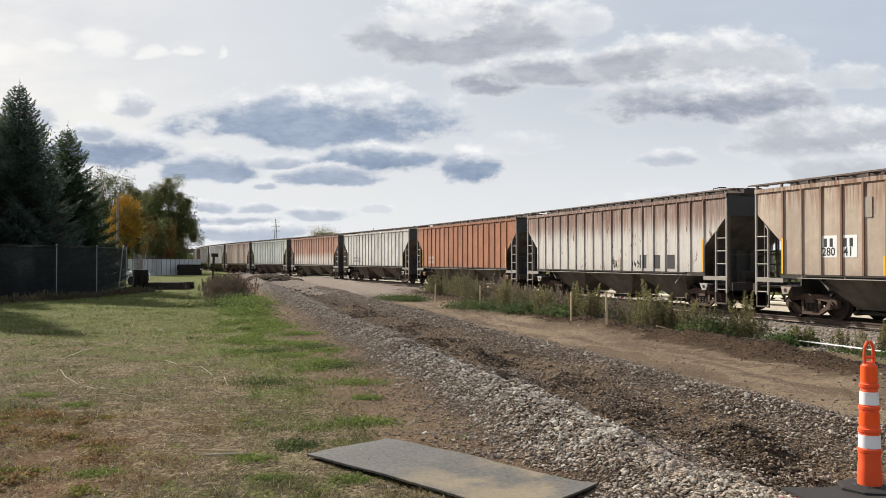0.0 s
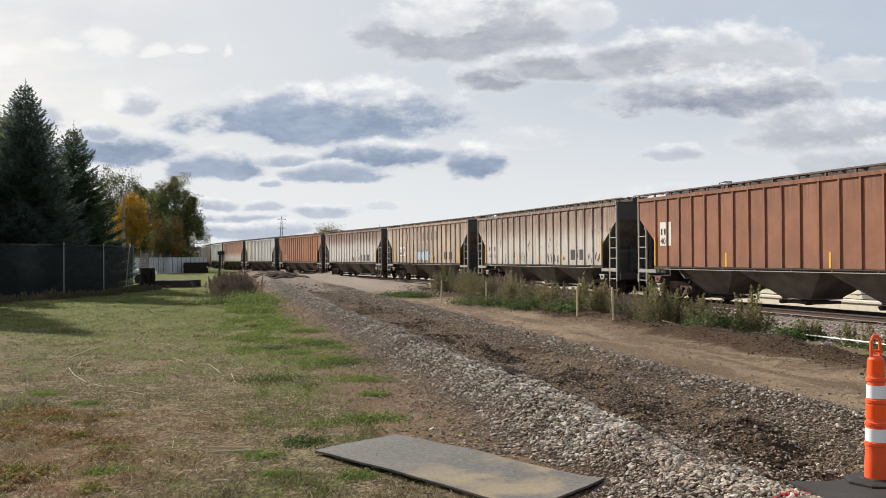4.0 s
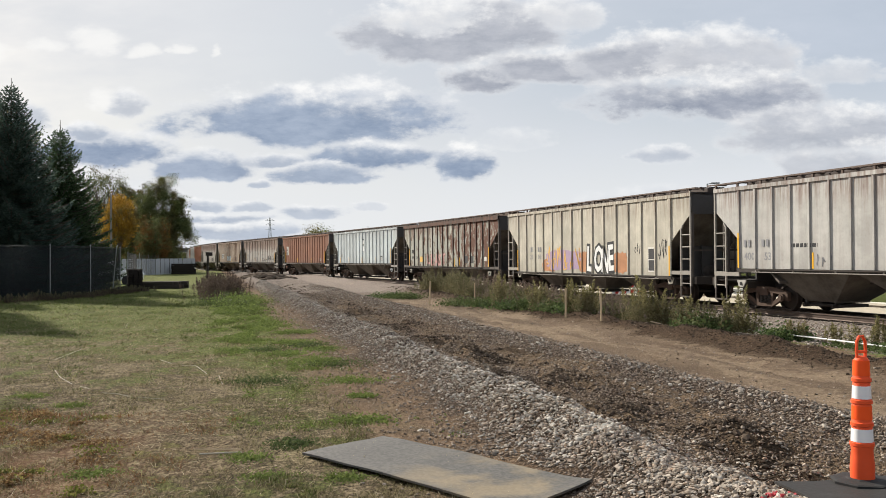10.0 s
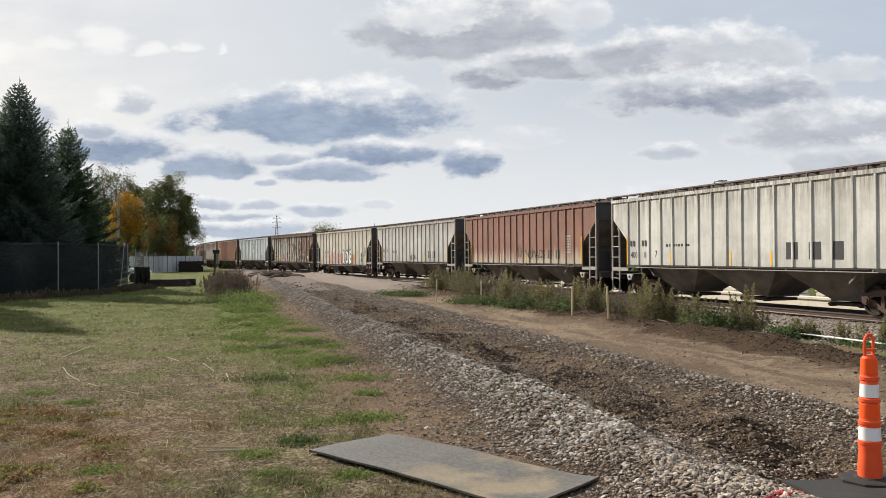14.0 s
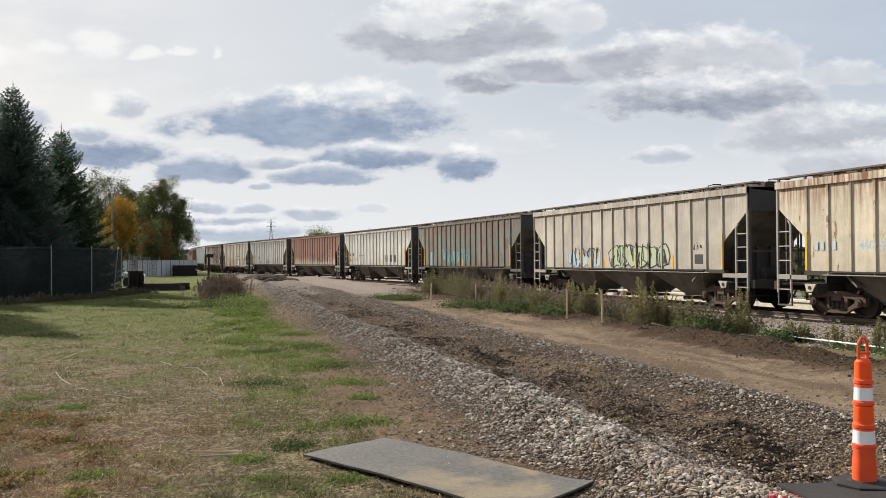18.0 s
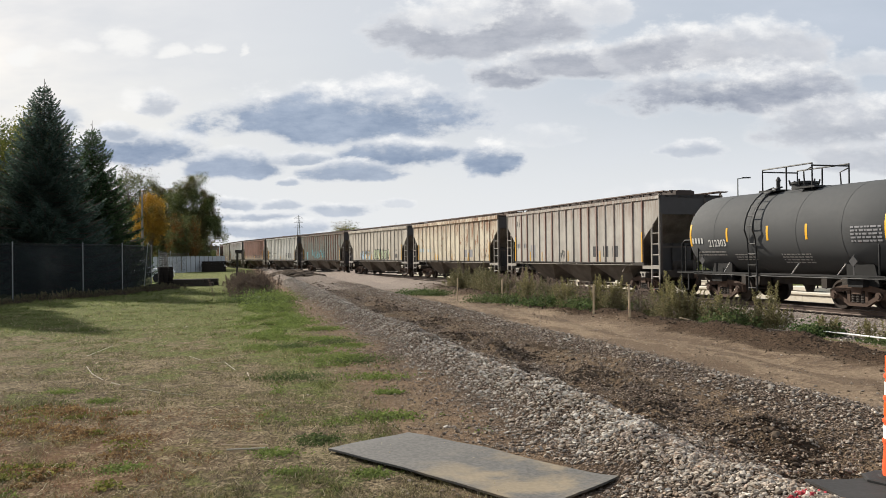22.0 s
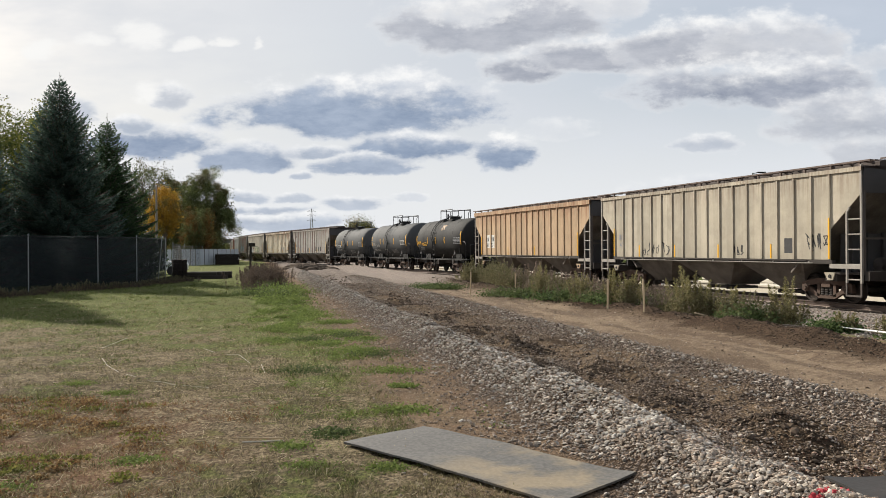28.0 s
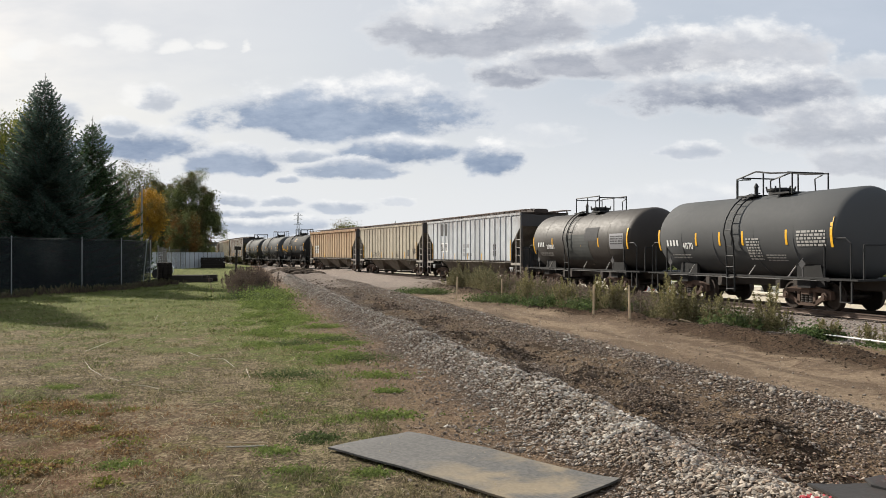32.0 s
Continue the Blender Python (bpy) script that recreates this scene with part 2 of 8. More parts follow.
def car_paint(name, col, rust=0.3, dirt=0.3, fade=None, rust_col=(0.16, 0.055, 0.025), fade_z=1.9, patch=0.0, rib=0.0, tail=0.0):
    """Old freight-car enamel: sun-bleached, streaked from the roof down, rusting in blotches, dusty at the sill."""
    col = tuple(c * 0.85 for c in col)
    mat, n, b, p = shader(name, 0.62)
    z, aft = n.sep(p)[2], n.ramp(n.sep(p)[0], 5.0, -7.0)
    info = n.node("ShaderNodeObjectInfo")
    p = n.vmath("ADD", p, n.comb(n.math("MULTIPLY", info.outputs["Random"], 60.0), 0.0, 0.0))
    blot = n.noise(p, 0.9, 6.0, 0.65)
    streak = n.noise(n.scaled(p, (3.2, 1.0, 0.22)), 1.6, 5.0, 0.65)
    fine = n.noise(p, 14.0, 4.0, 0.6)
    panel = n.node("ShaderNodeTexWhiteNoise")
    panel.noise_dimensions = "1D"
    n.put(panel.inputs["W"], n.math("FLOOR", n.math("MULTIPLY", n.math("ADD", n.sep(p)[0], 7.05), 1.206)))
    tone = n.mix(n.ramp(n.math("ADD", n.math("MULTIPLY", blot, 0.8), n.math("MULTIPLY", panel.outputs["Value"], 0.2)), 0.3, 0.7), tuple(c * 0.76 for c in col), tuple(min(1, c * 1.16) for c in col))
    tone = n.mix(n.ramp(info.outputs["Random"], 0.0, 1.0, 0.0, 0.12, False), tone, tuple(c * 0.6 for c in col))
    if fade:
        edge = n.math("ADD", z, n.math("MULTIPLY", n.math("SUBTRACT", streak, 0.5), 1.6))
        tone = n.mix(n.ramp(edge, fade_z + 0.5, fade_z - 0.5, 0.0, 0.85), tone, fade)
    if rib:
        tone = n.mix(n.math("MULTIPLY", n.ramp(info.outputs["Random"], 0.35, 0.9), rib), tone, rust_col)
    top = n.ramp(z, 2.4, 4.2)
    runs = n.math("MULTIPLY", n.ramp(streak, 0.44, 0.66), n.ramp(top, 0.0, 1.0, 0.3, 1.0))
    tone = n.mix(n.math("MULTIPLY", runs, rust), tone, rust_col)
    eave = n.math("MULTIPLY", n.ramp(n.noise(n.scaled(p, (4.5, 1.0, 0.3)), 1.7, 4.0, 0.65), 0.44, 0.60), n.ramp(z, 3.1, 4.15))
    tone = n.mix(n.math("MULTIPLY", eave, min(0.9, 0.3 + 0.8 * rust)), tone, tuple(c * 0.7 for c in rust_col))
    spots = n.noise(n.scaled(p, (1.0, 1.0, 0.45)), 2.0, 8.0, 0.74)
    tone = n.mix(n.math("MULTIPLY", n.ramp(n.math("ADD", spots, n.math("MULTIPLY", aft, tail)) if tail else spots, 0.72 - 0.12 * rust - patch, 0.78 - 0.12 * rust - patch * 0.85), min(1.0, rust * 1.2)), tone, tuple(c * 0.8 for c in rust_col))
    drip = n.ramp(n.noise(n.scaled(n.vmath("ADD", p, (17.0, 0.0, 0.0)), (6.0, 1.0, 0.14)), 1.1, 6.0, 0.72), 0.52, 0.70, 0.0, 0.9)
    grime = n.math("ADD", n.math("ADD", n.ramp(z, 2.1, 1.0, 0.0, 0.9), drip), n.ramp(fine, 0.45, 0.8, 0.0, 0.5))
    tone = n.mix(n.math("MULTIPLY", grime, dirt), tone, (0.10, 0.085, 0.065))
    n.put(b.inputs["Base Color"], tone)
    n.put(b.inputs["Roughness"], n.ramp(spots, 0.3, 0.7, 0.5, 0.85, False))
    bump(n, b, n.math("ADD", blot, n.math("MULTIPLY", fine, 0.2)), 0.22, 0.03)
    return mat


M_RUSTY = plain("rusty_steel", (0.085, 0.055, 0.04), 0.85, 0.0, 0.45, 3.0, 0.3)
M_UNDER = plain("grimy_underframe", (0.048, 0.040, 0.034), 0.85, 0.0, 0.4, 2.5, 0.25)
M_BAY = plain("dusty_hopper_steel", (0.128, 0.112, 0.094), 0.85, 0.0, 0.6, 1.3, 0.25)
M_WHEEL = plain("dark_wheel_steel", (0.05, 0.04, 0.034), 0.55, 0.6, 0.4, 5.0, 0.2)
M_LADDER = plain("pale_ladder_paint", (0.29, 0.265, 0.23), 0.6, 0.0, 0.3, 4.0, 0.1)
M_LADDER_DARK = plain("dark_ladder_steel", (0.09, 0.075, 0.065), 0.7, 0.0, 0.3, 4.0, 0.1)
M_ROOF = plain("weathered_roof_steel", (0.062, 0.046, 0.038), 0.75, 0.0, 0.4, 1.0, 0.2)
M_WALK = plain("rusty_grating", (0.125, 0.090, 0.075), 0.75, 0.0, 0.3, 5.0, 0.2)
M_YELLOW = plain("yellow_reflector", (0.78, 0.42, 0.03), 0.45, 0.0, 0.15, 8.0, 0.0)
M_STENCIL = plain("white_stencil_paint", (0.72, 0.72, 0.70), 0.6, 0.0, 0.15, 10.0, 0.0)
M_STENCIL_DIM = plain("faded_white_stencil", (0.35, 0.34, 0.32), 0.65, 0.0, 0.25, 10.0, 0.0)
M_INK = plain("black_stencil_paint", (0.03, 0.03, 0.032), 0.6, 0.0, 0.3, 10.0, 0.0)
M_INK_DIM = plain("faded_grey_stencil", (0.22, 0.22, 0.23), 0.65, 0.0, 0.25, 10.0, 0.0)
M_PLATE = plain("dark_data_plate", (0.055, 0.054, 0.055), 0.85, 0.0, 0.3, 10.0, 0.0)
M_LIGHT_PLATE = plain("pale_data_plate", (0.62, 0.60, 0.55), 0.55, 0.0, 0.15, 10.0, 0.0)
M_TANK = plain("charcoal_tank_enamel", (0.070, 0.072, 0.073), 0.8, 0.0, 0.2, 0.8, 0.0, 0.16)
M_TANK_BLACK = plain("black_tank_enamel", (0.024, 0.0235, 0.023), 0.8, 0.0, 0.2, 0.8, 0.0, 0.14)
M_TANK_BROWN = plain("brown_black_tank_enamel", (0.040, 0.034, 0.029), 0.62, 0.0, 0.35, 0.7, 0.03, 0.26)
# Car ends stand in shade; that shade, with grime, is put into this colour.
M_ENDSHADE = plain("shaded_end_steel", (0.066, 0.062, 0.060), 0.75, 0.0, 0.35, 1.2, 0.2)
M_GHOST = plain("ghosted_lettering", (0.30, 0.255, 0.21), 0.7, 0.0, 0.3, 8.0, 0.0)
M_BLACK = plain("black_steel", (0.016, 0.016, 0.016), 0.55, 0.0, 0.3, 5.0, 0.1, 0.3)
M_TEAL = plain("teal_spray_paint", (0.12, 0.36, 0.40), 0.6, 0.0, 0.25, 6.0, 0.0)
M_PALEGREEN = plain("pale_green_spray_paint", (0.40, 0.45, 0.29), 0.6, 0.0, 0.2, 6.0, 0.0)
M_PURPLE = plain("mauve_spray_paint", (0.36, 0.26, 0.36), 0.65, 0.0, 0.25, 4.0, 0.0)
M_ORANGE_SPRAY = plain("yellow_spray_paint", (0.70, 0.42, 0.10), 0.6, 0.0, 0.2, 6.0, 0.0)
M_PALEBLUE = plain("pale_blue_spray_paint", (0.36, 0.48, 0.55), 0.6, 0.0, 0.2, 6.0, 0.0)
M_RED_SPRAY = plain("red_marking_paint", (0.30, 0.022, 0.03), 0.6, 0.0, 0.3, 6.0, 0.0)

# ---- mesh helpers ----
class Build:
    """Collects simple solids into one mesh."""

    def __init__(self):
        self.v, self.f = [], []

    def add(self, verts, faces):
        k = len(self.v)
        self.v += [tuple(p) for p in verts]
        self.f += [tuple(i + k for i in q) for q in faces]
        return self

    def box(self, x0, x1, y0, y1, z0, z1):
        v = [(x, y, z) for x in (x0, x1) for y in (y0, y1) for z in (z0, z1)]
        return self.add(v, [(0, 1, 3, 2), (4, 6, 7, 5), (0, 4, 5, 1), (2, 3, 7, 6), (0, 2, 6, 4), (1, 5, 7, 3)])

    def prism(self, poly, axis, a, b):
        """poly: points in the two other axes, counter-clockwise or not; drawn out from a to b along axis (0, 1, 2)."""
        n = len(poly)
        def place(p, d):
            q = [0, 0, 0]
            q[axis] = d
            o = [k for k in range(3) if k != axis]
            q[o[0]], q[o[1]] = p
            return q
        v = [place(p, a) for p in poly] + [place(p, b) for p in poly]
        f = [tuple(range(n))[::-1], tuple(range(n, 2 * n))]
        f += [(i, (i + 1) % n, (i + 1) % n + n, i + n) for i in range(n)]
        return self.add(v, f)

    def rod(self, p, q, r, n=6, r2=None):
        p, q = Vector(p), Vector(q)
        d = (q - p).normalized()
        a = d.orthogonal().normalized()
        b = d.cross(a)
        r2 = r if r2 is None else r2
        ring = [(math.cos(2 * math.pi * i / n), math.sin(2 * math.pi * i / n)) for i in range(n)]
        v = [p + (a * c + b * s) * r for c, s in ring] + [q + (a * c + b * s) * r2 for c, s in ring]
        f = [(i, (i + 1) % n, (i + 1) % n + n, i + n) for i in range(n)]
        return self.add(v, f + [tuple(range(n))[::-1], tuple(range(n, 2 * n))])

    def pipe(self, pts, r, n=6):
        """One unbroken tube along the points."""
        pts = [Vector(p) for p in pts]
        v, f, a = [], [], None
        for i, p in enumerate(pts):
            d = (pts[min(i + 1, len(pts) - 1)] - pts[max(i - 1, 0)]).normalized()
            a = d.orthogonal() if a is None else a - d * a.dot(d)
            a.normalize()
            b = d.cross(a)
            v += [p + (a * math.cos(2 * math.pi * k / n) + b * math.sin(2 * math.pi * k / n)) * r for k in range(n)]
        for i in range(len(pts) - 1):
            f += [(i * n + k, i * n + (k + 1) % n, (i + 1) * n + (k + 1) % n, (i + 1) * n + k) for k in range(n)]
        return self.add(v, f + [tuple(range(n))[::-1], tuple((len(pts) - 1) * n + k for k in range(n))])

    def lathe(self, profile, axis=2, n=24, at=(0, 0, 0)):
        """profile: (radius, along) pairs turned about an axis through at."""
        v, f = [], []
        o = [k for k in range(3) if k != axis]
        for r, h in profile:
            for i in range(n):
                q = [0, 0, 0]
                t = 2 * math.pi * i / n
                q[axis] = h
                q[o[0]], q[o[1]] = r * math.cos(t), r * math.sin(t)
                v.append([q[k] + at[k] for k in range(3)])
        for j in range(len(profile) - 1):
            for i in range(n):
                f.append((j * n + i, j * n + (i + 1) % n, (j + 1) * n + (i + 1) % n, (j + 1) * n + i))
        m = len(profile) - 1
        f += [tuple(range(n))[::-1], tuple(m * n + i for i in range(n))]
        return self.add(v, f)

    def moved(self, m):
        self.v = [tuple(m @ Vector(p)) for p in self.v]
        return self

    def mesh(self, name, material, smooth=False):
        me = bpy.data.meshes.new(name)
        me.from_pydata(self.v, [], self.f)
        bm = bmesh.new()
        bm.from_mesh(me)
        bmesh.ops.recalc_face_normals(bm, faces=bm.faces)
        bm.to_mesh(me)
        bm.free()
        if material:
            me.materials.append(material)
        if smooth:
            me.shade_smooth()
            me.set_sharp_from_angle(angle=radians(40))
        return me


MESHES = {}


def shared(key, material, make, smooth=False):
    """One mesh for each kind and material, built once."""
    k = (key, material.name)
    if k not in MESHES:
        base = MESHES.get(key)
        if base is None:
            base = MESHES[key] = make().mesh(key, None, smooth)
        me = base.copy()
        me.materials.append(material)
        MESHES[k] = me
    return MESHES[k]


def part(name, data, parent=None, label="", at=None):
    """Links a mesh as one part of a thing."""
    ob = new(name, data)
    if parent:
        ob.parent = parent
    if at is not None:
        ob.matrix_basis = at
    if label:
        ob["label"] = label
    return ob


def made(name, b, material, parent=None, label="", smooth=False, at=None):
    return part(name, b.mesh(name, material, smooth), parent, label, at)


def raw(name, verts, faces, material):
    """A large mesh straight from arrays."""
    me = bpy.data.meshes.new(name)
    me.from_pydata(verts, [], faces)
    me.materials.append(material)
    return me


def lettering(text, size, material, bold=0.0, key=""):
    """Flat letters with a little thickness, in the x-z plane, facing -y, starting at the origin."""
    k = ("text", text, size, material.name, bold)
    if k not in MESHES:
        cu = bpy.data.curves.new("text", "FONT")
        cu.body, cu.size, cu.extrude, cu.offset, cu.resolution_u = text, size, 0.002, bold, 2
        ob = bpy.data.objects.new("text", cu)
        me = bpy.data.meshes.new_from_object(ob)
        bpy.data.objects.remove(ob)
        me.transform(pose(0, 0, 0, 90, 0, 0))
        me.materials.clear()
        me.materials.append(material)
        MESHES[k] = me
    return MESHES[k]

# ---- the train ----
SPEED = 11.2         # metres a second, slowing a little after the first seconds


def run(t):
    """How far the train has come."""
    return SPEED * t - 0.009 * max(0.0, t - 6.0) ** 2


RAIL = -0.05          # top of rail
SIDE = 1.58           # half the width of a hopper car over its ribs
# heading of the track (degrees) by distance along it
LINE_S = [-400, 0, 35, 67, 95, 125, 165, 200, 360, 900]
LINE_H = [-17.6, -18, -19.5, -24, -26.5, -24.5, -19, -16.8, -16.5, -16.3]
STEP = 0.5
_s = np.arange(-420, 900, STEP)
_h = np.radians(np.interp(_s, LINE_S, LINE_H))
_x = np.concatenate(([0], np.cumsum(np.sin(_h[1:]) * STEP)))
_y = np.concatenate(([0], np.cumsum(np.cos(_h[1:]) * STEP)))
_zero = int(round(420 / STEP))
_x += 15.94 - _x[_zero]
_y += 12.44 - _y[_zero]


def on_line(s, off=SIDE):
    """Place on the track's centre line (off: how far it lies beyond the side of the cars that faces the camera) and its heading in degrees."""
    h = float(np.interp(s, _s, _h))
    return float(np.interp(s, _s, _x)) + off * math.cos(h), float(np.interp(s, _s, _y)) - off * math.sin(h), math.degrees(h)


def car_pose(s, z=RAIL):
    x, y, h = on_line(s)
    return pose(x, y, z, 0, 0, 90 - h)


# ---- the ground: grass, dirt haul road, gravel windrows and ballast, as one sheet ----
LEAN = 0.2655         # the strips run this much to the left for each metre ahead


def strip(x, y):
    """How far a place lies across the strips, from the grass (below 1.5) to the track (about 17)."""
    return x + LEAN * y


def bumps(x, y, s, seed=0.0):
    return noise.noise(Vector((x * s + seed, y * s - seed, seed * 0.7)))


def track_side(x, y):
    """How far a place lies beyond the track's centre line, about."""
    k = int(np.argmin((_x - x) ** 2 + (_y - y) ** 2))
    h = _h[k]
    return (x - _x[k]) * math.cos(h) - (y - _y[k]) * math.sin(h) - SIDE


def bell(w, c, r):
    return math.exp(-((w - c) / r) ** 2)


def ground_z(x, y):
    r = math.hypot(x, y)
    if r > 160:
        return -0.25
    w = strip(x, y) + 0.35 * bumps(x, y, 0.15, 3)
    z = 0.035 * bumps(x, y, 0.5, 1) + 0.02 * bumps(x, y, 2.3, 2)
    z += 0.32 * bell(w, 3.48, 0.42) * (0.88 + 0.30 * bumps(x, y, 0.9, 5) + 0.25 * bumps(x, y, 2.6, 6))
    z += 0.11 * bell(w, 6.7, 0.5) - 0.10 * bell(w, 4.9, 0.8) * (1 + 1.4 * bumps(x, y, 0.6, 8)) + 0.05 * bumps(x, y, 3.1, 21) * bell(w, 4.6, 1.6)
    z += 0.22 * bell(w, 4.75, 0.8) * max(0.0, bumps(x, y * 0.6, 1.0, 31) + 0.5 * bumps(x, y, 3.0, 32))
    z += 0.16 * bell(w, 10.6, 0.45) * (1 + bumps(x, y, 1.3, 9)) - 0.05 * bell(w, 8.6, 1.2)
    z -= 0.05 * bell(w, 7.9, 0.3) + 0.05 * bell(w, 9.2, 0.3)
    for w0, y0, wide in ((3.95, 7.8, 0.20), (3.9, 9.3, 0.22), (5.2, 8.7, 0.40), (5.0, 10.5, 0.34), (5.1, 12.6, 0.42), (5.0, 15.8, 0.5), (5.0, 19.0, 0.6), (5.2, 23.0, 0.7)):
        if abs(y - y0) < 2.5 * wide:
            z += 0.22 * wide * bell(x + LEAN * y, w0, wide * 0.7) * bell(y, y0, wide)
    far = min(1.0, max(0.0, (w - 11.0) / 3.5))
    z = z * (1 - 0.7 * far) - 0.24 * far
    if w > 8.5 and r < 150:
        past = min(1.0, max(0.0, (track_side(x, y) - 1.9) / 1.5))
        z -= 0.52 * past * past * (3 - 2 * past)
    fade = min(1.0, max(0.0, (r - 110) / 50))
    return z * (1 - fade) - 0.25 * fade


def ground_material():
    mat, n, b, p = shader("ground_mix", 1.0, spec=0.04)
    x, y, z = n.sep(p)[:3]
    w = n.math("MULTIPLY_ADD", y, LEAN, x)
    wob = n.noise(p, 0.45, 5.0, 0.6)
    rag = n.noise(p, 2.2, 5.0, 0.7)
    w = n.math("ADD", w, n.math("ADD", n.math("MULTIPLY", n.math("SUBTRACT", wob, 0.5), 1.6), n.math("MULTIPLY", n.math("SUBTRACT", rag, 0.5), 1.2)))
    fine, grit = n.noise(p, 18.0, 5.0, 0.7), n.noise(p, 60.0, 3.0, 0.7)
    patch, patch2 = n.noise(p, 0.35, 4.0, 0.6), n.noise(n.vmath("ADD", p, (31.0, 7.0, 3.0)), 0.8, 5.0, 0.65)
    # mown grass: straw and brown thatch over olive green, greener far off and in strips beside the stone
    wide = n.noise(n.scaled(n.vmath("ADD", p, (5.0, 3.0, 0.0)), (1.0, 0.55, 1.0)), 0.9, 6.0, 0.68)
    small = n.noise(p, 5.5, 6.0, 0.72)
    speck = n.noise(n.scaled(p, (1.0, 0.5, 1.0)), 34.0, 6.0, 0.75)
    straw = n.mix(n.ramp(speck, 0.36, 0.64), (0.058, 0.048, 0.029), (0.335, 0.282, 0.180))
    thatch = n.mix(n.ramp(speck, 0.36, 0.66), (0.031, 0.025, 0.017), (0.205, 0.162, 0.110))
    green = n.mix(n.ramp(speck, 0.36, 0.64), (0.038, 0.053, 0.016), (0.195, 0.232, 0.072))
    lush = n.math("ADD", n.math("ADD", n.ramp(y, 7.0, 24.0, -0.065, 0.055), n.ramp(y, 20.0, 30.0, 0.0, 0.30)), n.math("MULTIPLY", n.ramp(w, -2.5, 1.2), 0.04))
    mixed = n.math("ADD", n.math("MULTIPLY", wide, 0.6), n.math("MULTIPLY", small, 0.4))
    grass = n.mix(n.ramp(n.math("ADD", small, n.math("MULTIPLY", n.math("SUBTRACT", wide, 0.5), 0.7)), 0.41, 0.54), straw, thatch)
    grass = n.mix(n.ramp(n.math("ADD", mixed, lush), 0.47, 0.57, 0.0, 0.85), grass, green)
    # ragged lines of green weeds along the edge of the stone
    w0 = n.math("ADD", n.math("MULTIPLY_ADD", y, LEAN, x), n.math("MULTIPLY", n.math("SUBTRACT", rag, 0.5), 1.1))
    edge = n.math("MAXIMUM", n.math("MULTIPLY", n.ramp(w0, -0.1, 0.8), n.ramp(w0, 1.6, 1.1)), n.math("MULTIPLY", n.math("MULTIPLY", n.ramp(w0, 1.6, 2.0), n.ramp(w0, 2.4, 2.1)), n.ramp(y, 22.0, 16.0)))
    runs = n.noise(n.scaled(n.comb(w0, y, 7.0), (1.0, 0.35, 1.0)), 1.3, 6.0, 0.7)
    weedy = n.mix(n.ramp(fine, 0.25, 0.75), (0.085, 0.110, 0.028), (0.215, 0.260, 0.080))
    weed_mask = n.math("MULTIPLY", n.math("MULTIPLY", edge, n.ramp(runs, 0.44, 0.56)), n.ramp(y, 10.0, 18.0, 0.06, 0.34))
    holes = n.noise(p, 9.0, 4.0, 0.7)
    grass = n.mix(n.ramp(holes, 0.56, 0.68, 0.0, 0.6), grass, (0.045, 0.034, 0.02))
    mulch = n.noise(n.vmath("ADD", p, (3.0, 41.0, 0.0)), 1.5, 6.0, 0.7)
    grass = n.mix(n.ramp(mulch, 0.55, 0.66, 0.0, 0.62), grass, n.mix(speck, (0.032, 0.025, 0.018), (0.13, 0.10, 0.072)))
    red = n.math("MULTIPLY", n.math("MULTIPLY", n.ramp(n.math("ADD", patch, n.math("MULTIPLY", n.math("SUBTRACT", small, 0.5), 0.5)), 0.42, 0.66), n.ramp(y, 11.5, 7.5)), n.ramp(x, -1.4, -3.2))
    grass = n.mix(n.math("MULTIPLY", red, 0.36), grass, n.mix(fine, (0.12, 0.052, 0.026), (0.30, 0.145, 0.075)))
    # bare earth and gravel
    earth = n.mix(n.ramp(fine, 0.3, 0.72), (0.105, 0.074, 0.048), (0.235, 0.172, 0.115))
    dark = n.mix(n.ramp(fine, 0.3, 0.7), (0.085, 0.062, 0.040), (0.25, 0.19, 0.128))
    vor = n.node("ShaderNodeTexVoronoi")
    n.put(vor.inputs["Vector"], p)
    vor.inputs["Scale"].default_value = 24.0
    vor2 = n.node("ShaderNodeTexVoronoi")
    n.put(vor2.inputs["Vector"], p)
    vor2.inputs["Scale"].default_value = 47.0
    cells = n.math("MINIMUM", vor.outputs["Distance"], n.math("ADD", vor2.outputs["Distance"], 0.12))
    tint = n.mix(n.sep(vor.outputs["Color"])[0], (0.10, 0.080, 0.064), (0.36, 0.31, 0.265))
    tint = n.mix(n.ramp(n.sep(vor2.outputs["Color"])[1], 0.3, 0.8), tint, (0.24, 0.195, 0.16))
    gravel = n.mix(n.ramp(cells, 0.25, 0.62), tint, (0.036, 0.026, 0.018))
    tan = n.mix(n.ramp(fine, 0.25, 0.75), (0.16, 0.125, 0.087), (0.31, 0.247, 0.175))
    earth = n.mix(n.ramp(mulch, 0.50, 0.64, 0.0, 0.7), earth, n.mix(speck, (0.050, 0.037, 0.027), (0.16, 0.122, 0.088)))
    earth = n.mix(n.ramp(n.noise(p, 40.0, 2.0), 0.60, 0.68, 0.0, 0.6), earth, (0.34, 0.29, 0.235))
    col = n.mix(n.ramp(w, 1.2, 1.9), grass, earth)
    col = n.mix(weed_mask, col, weedy)
    col = n.mix(n.ramp(w, 2.5, 3.1), col, gravel)
    ruts = n.math("MULTIPLY", n.ramp(n.noise(n.scaled(n.comb(w, y, 0.0), (1.0, 0.06, 1.0)), 3.2, 4.0, 0.6), 0.48, 0.62), 0.6)
    tan = n.mix(ruts, tan, (0.10, 0.07, 0.047))
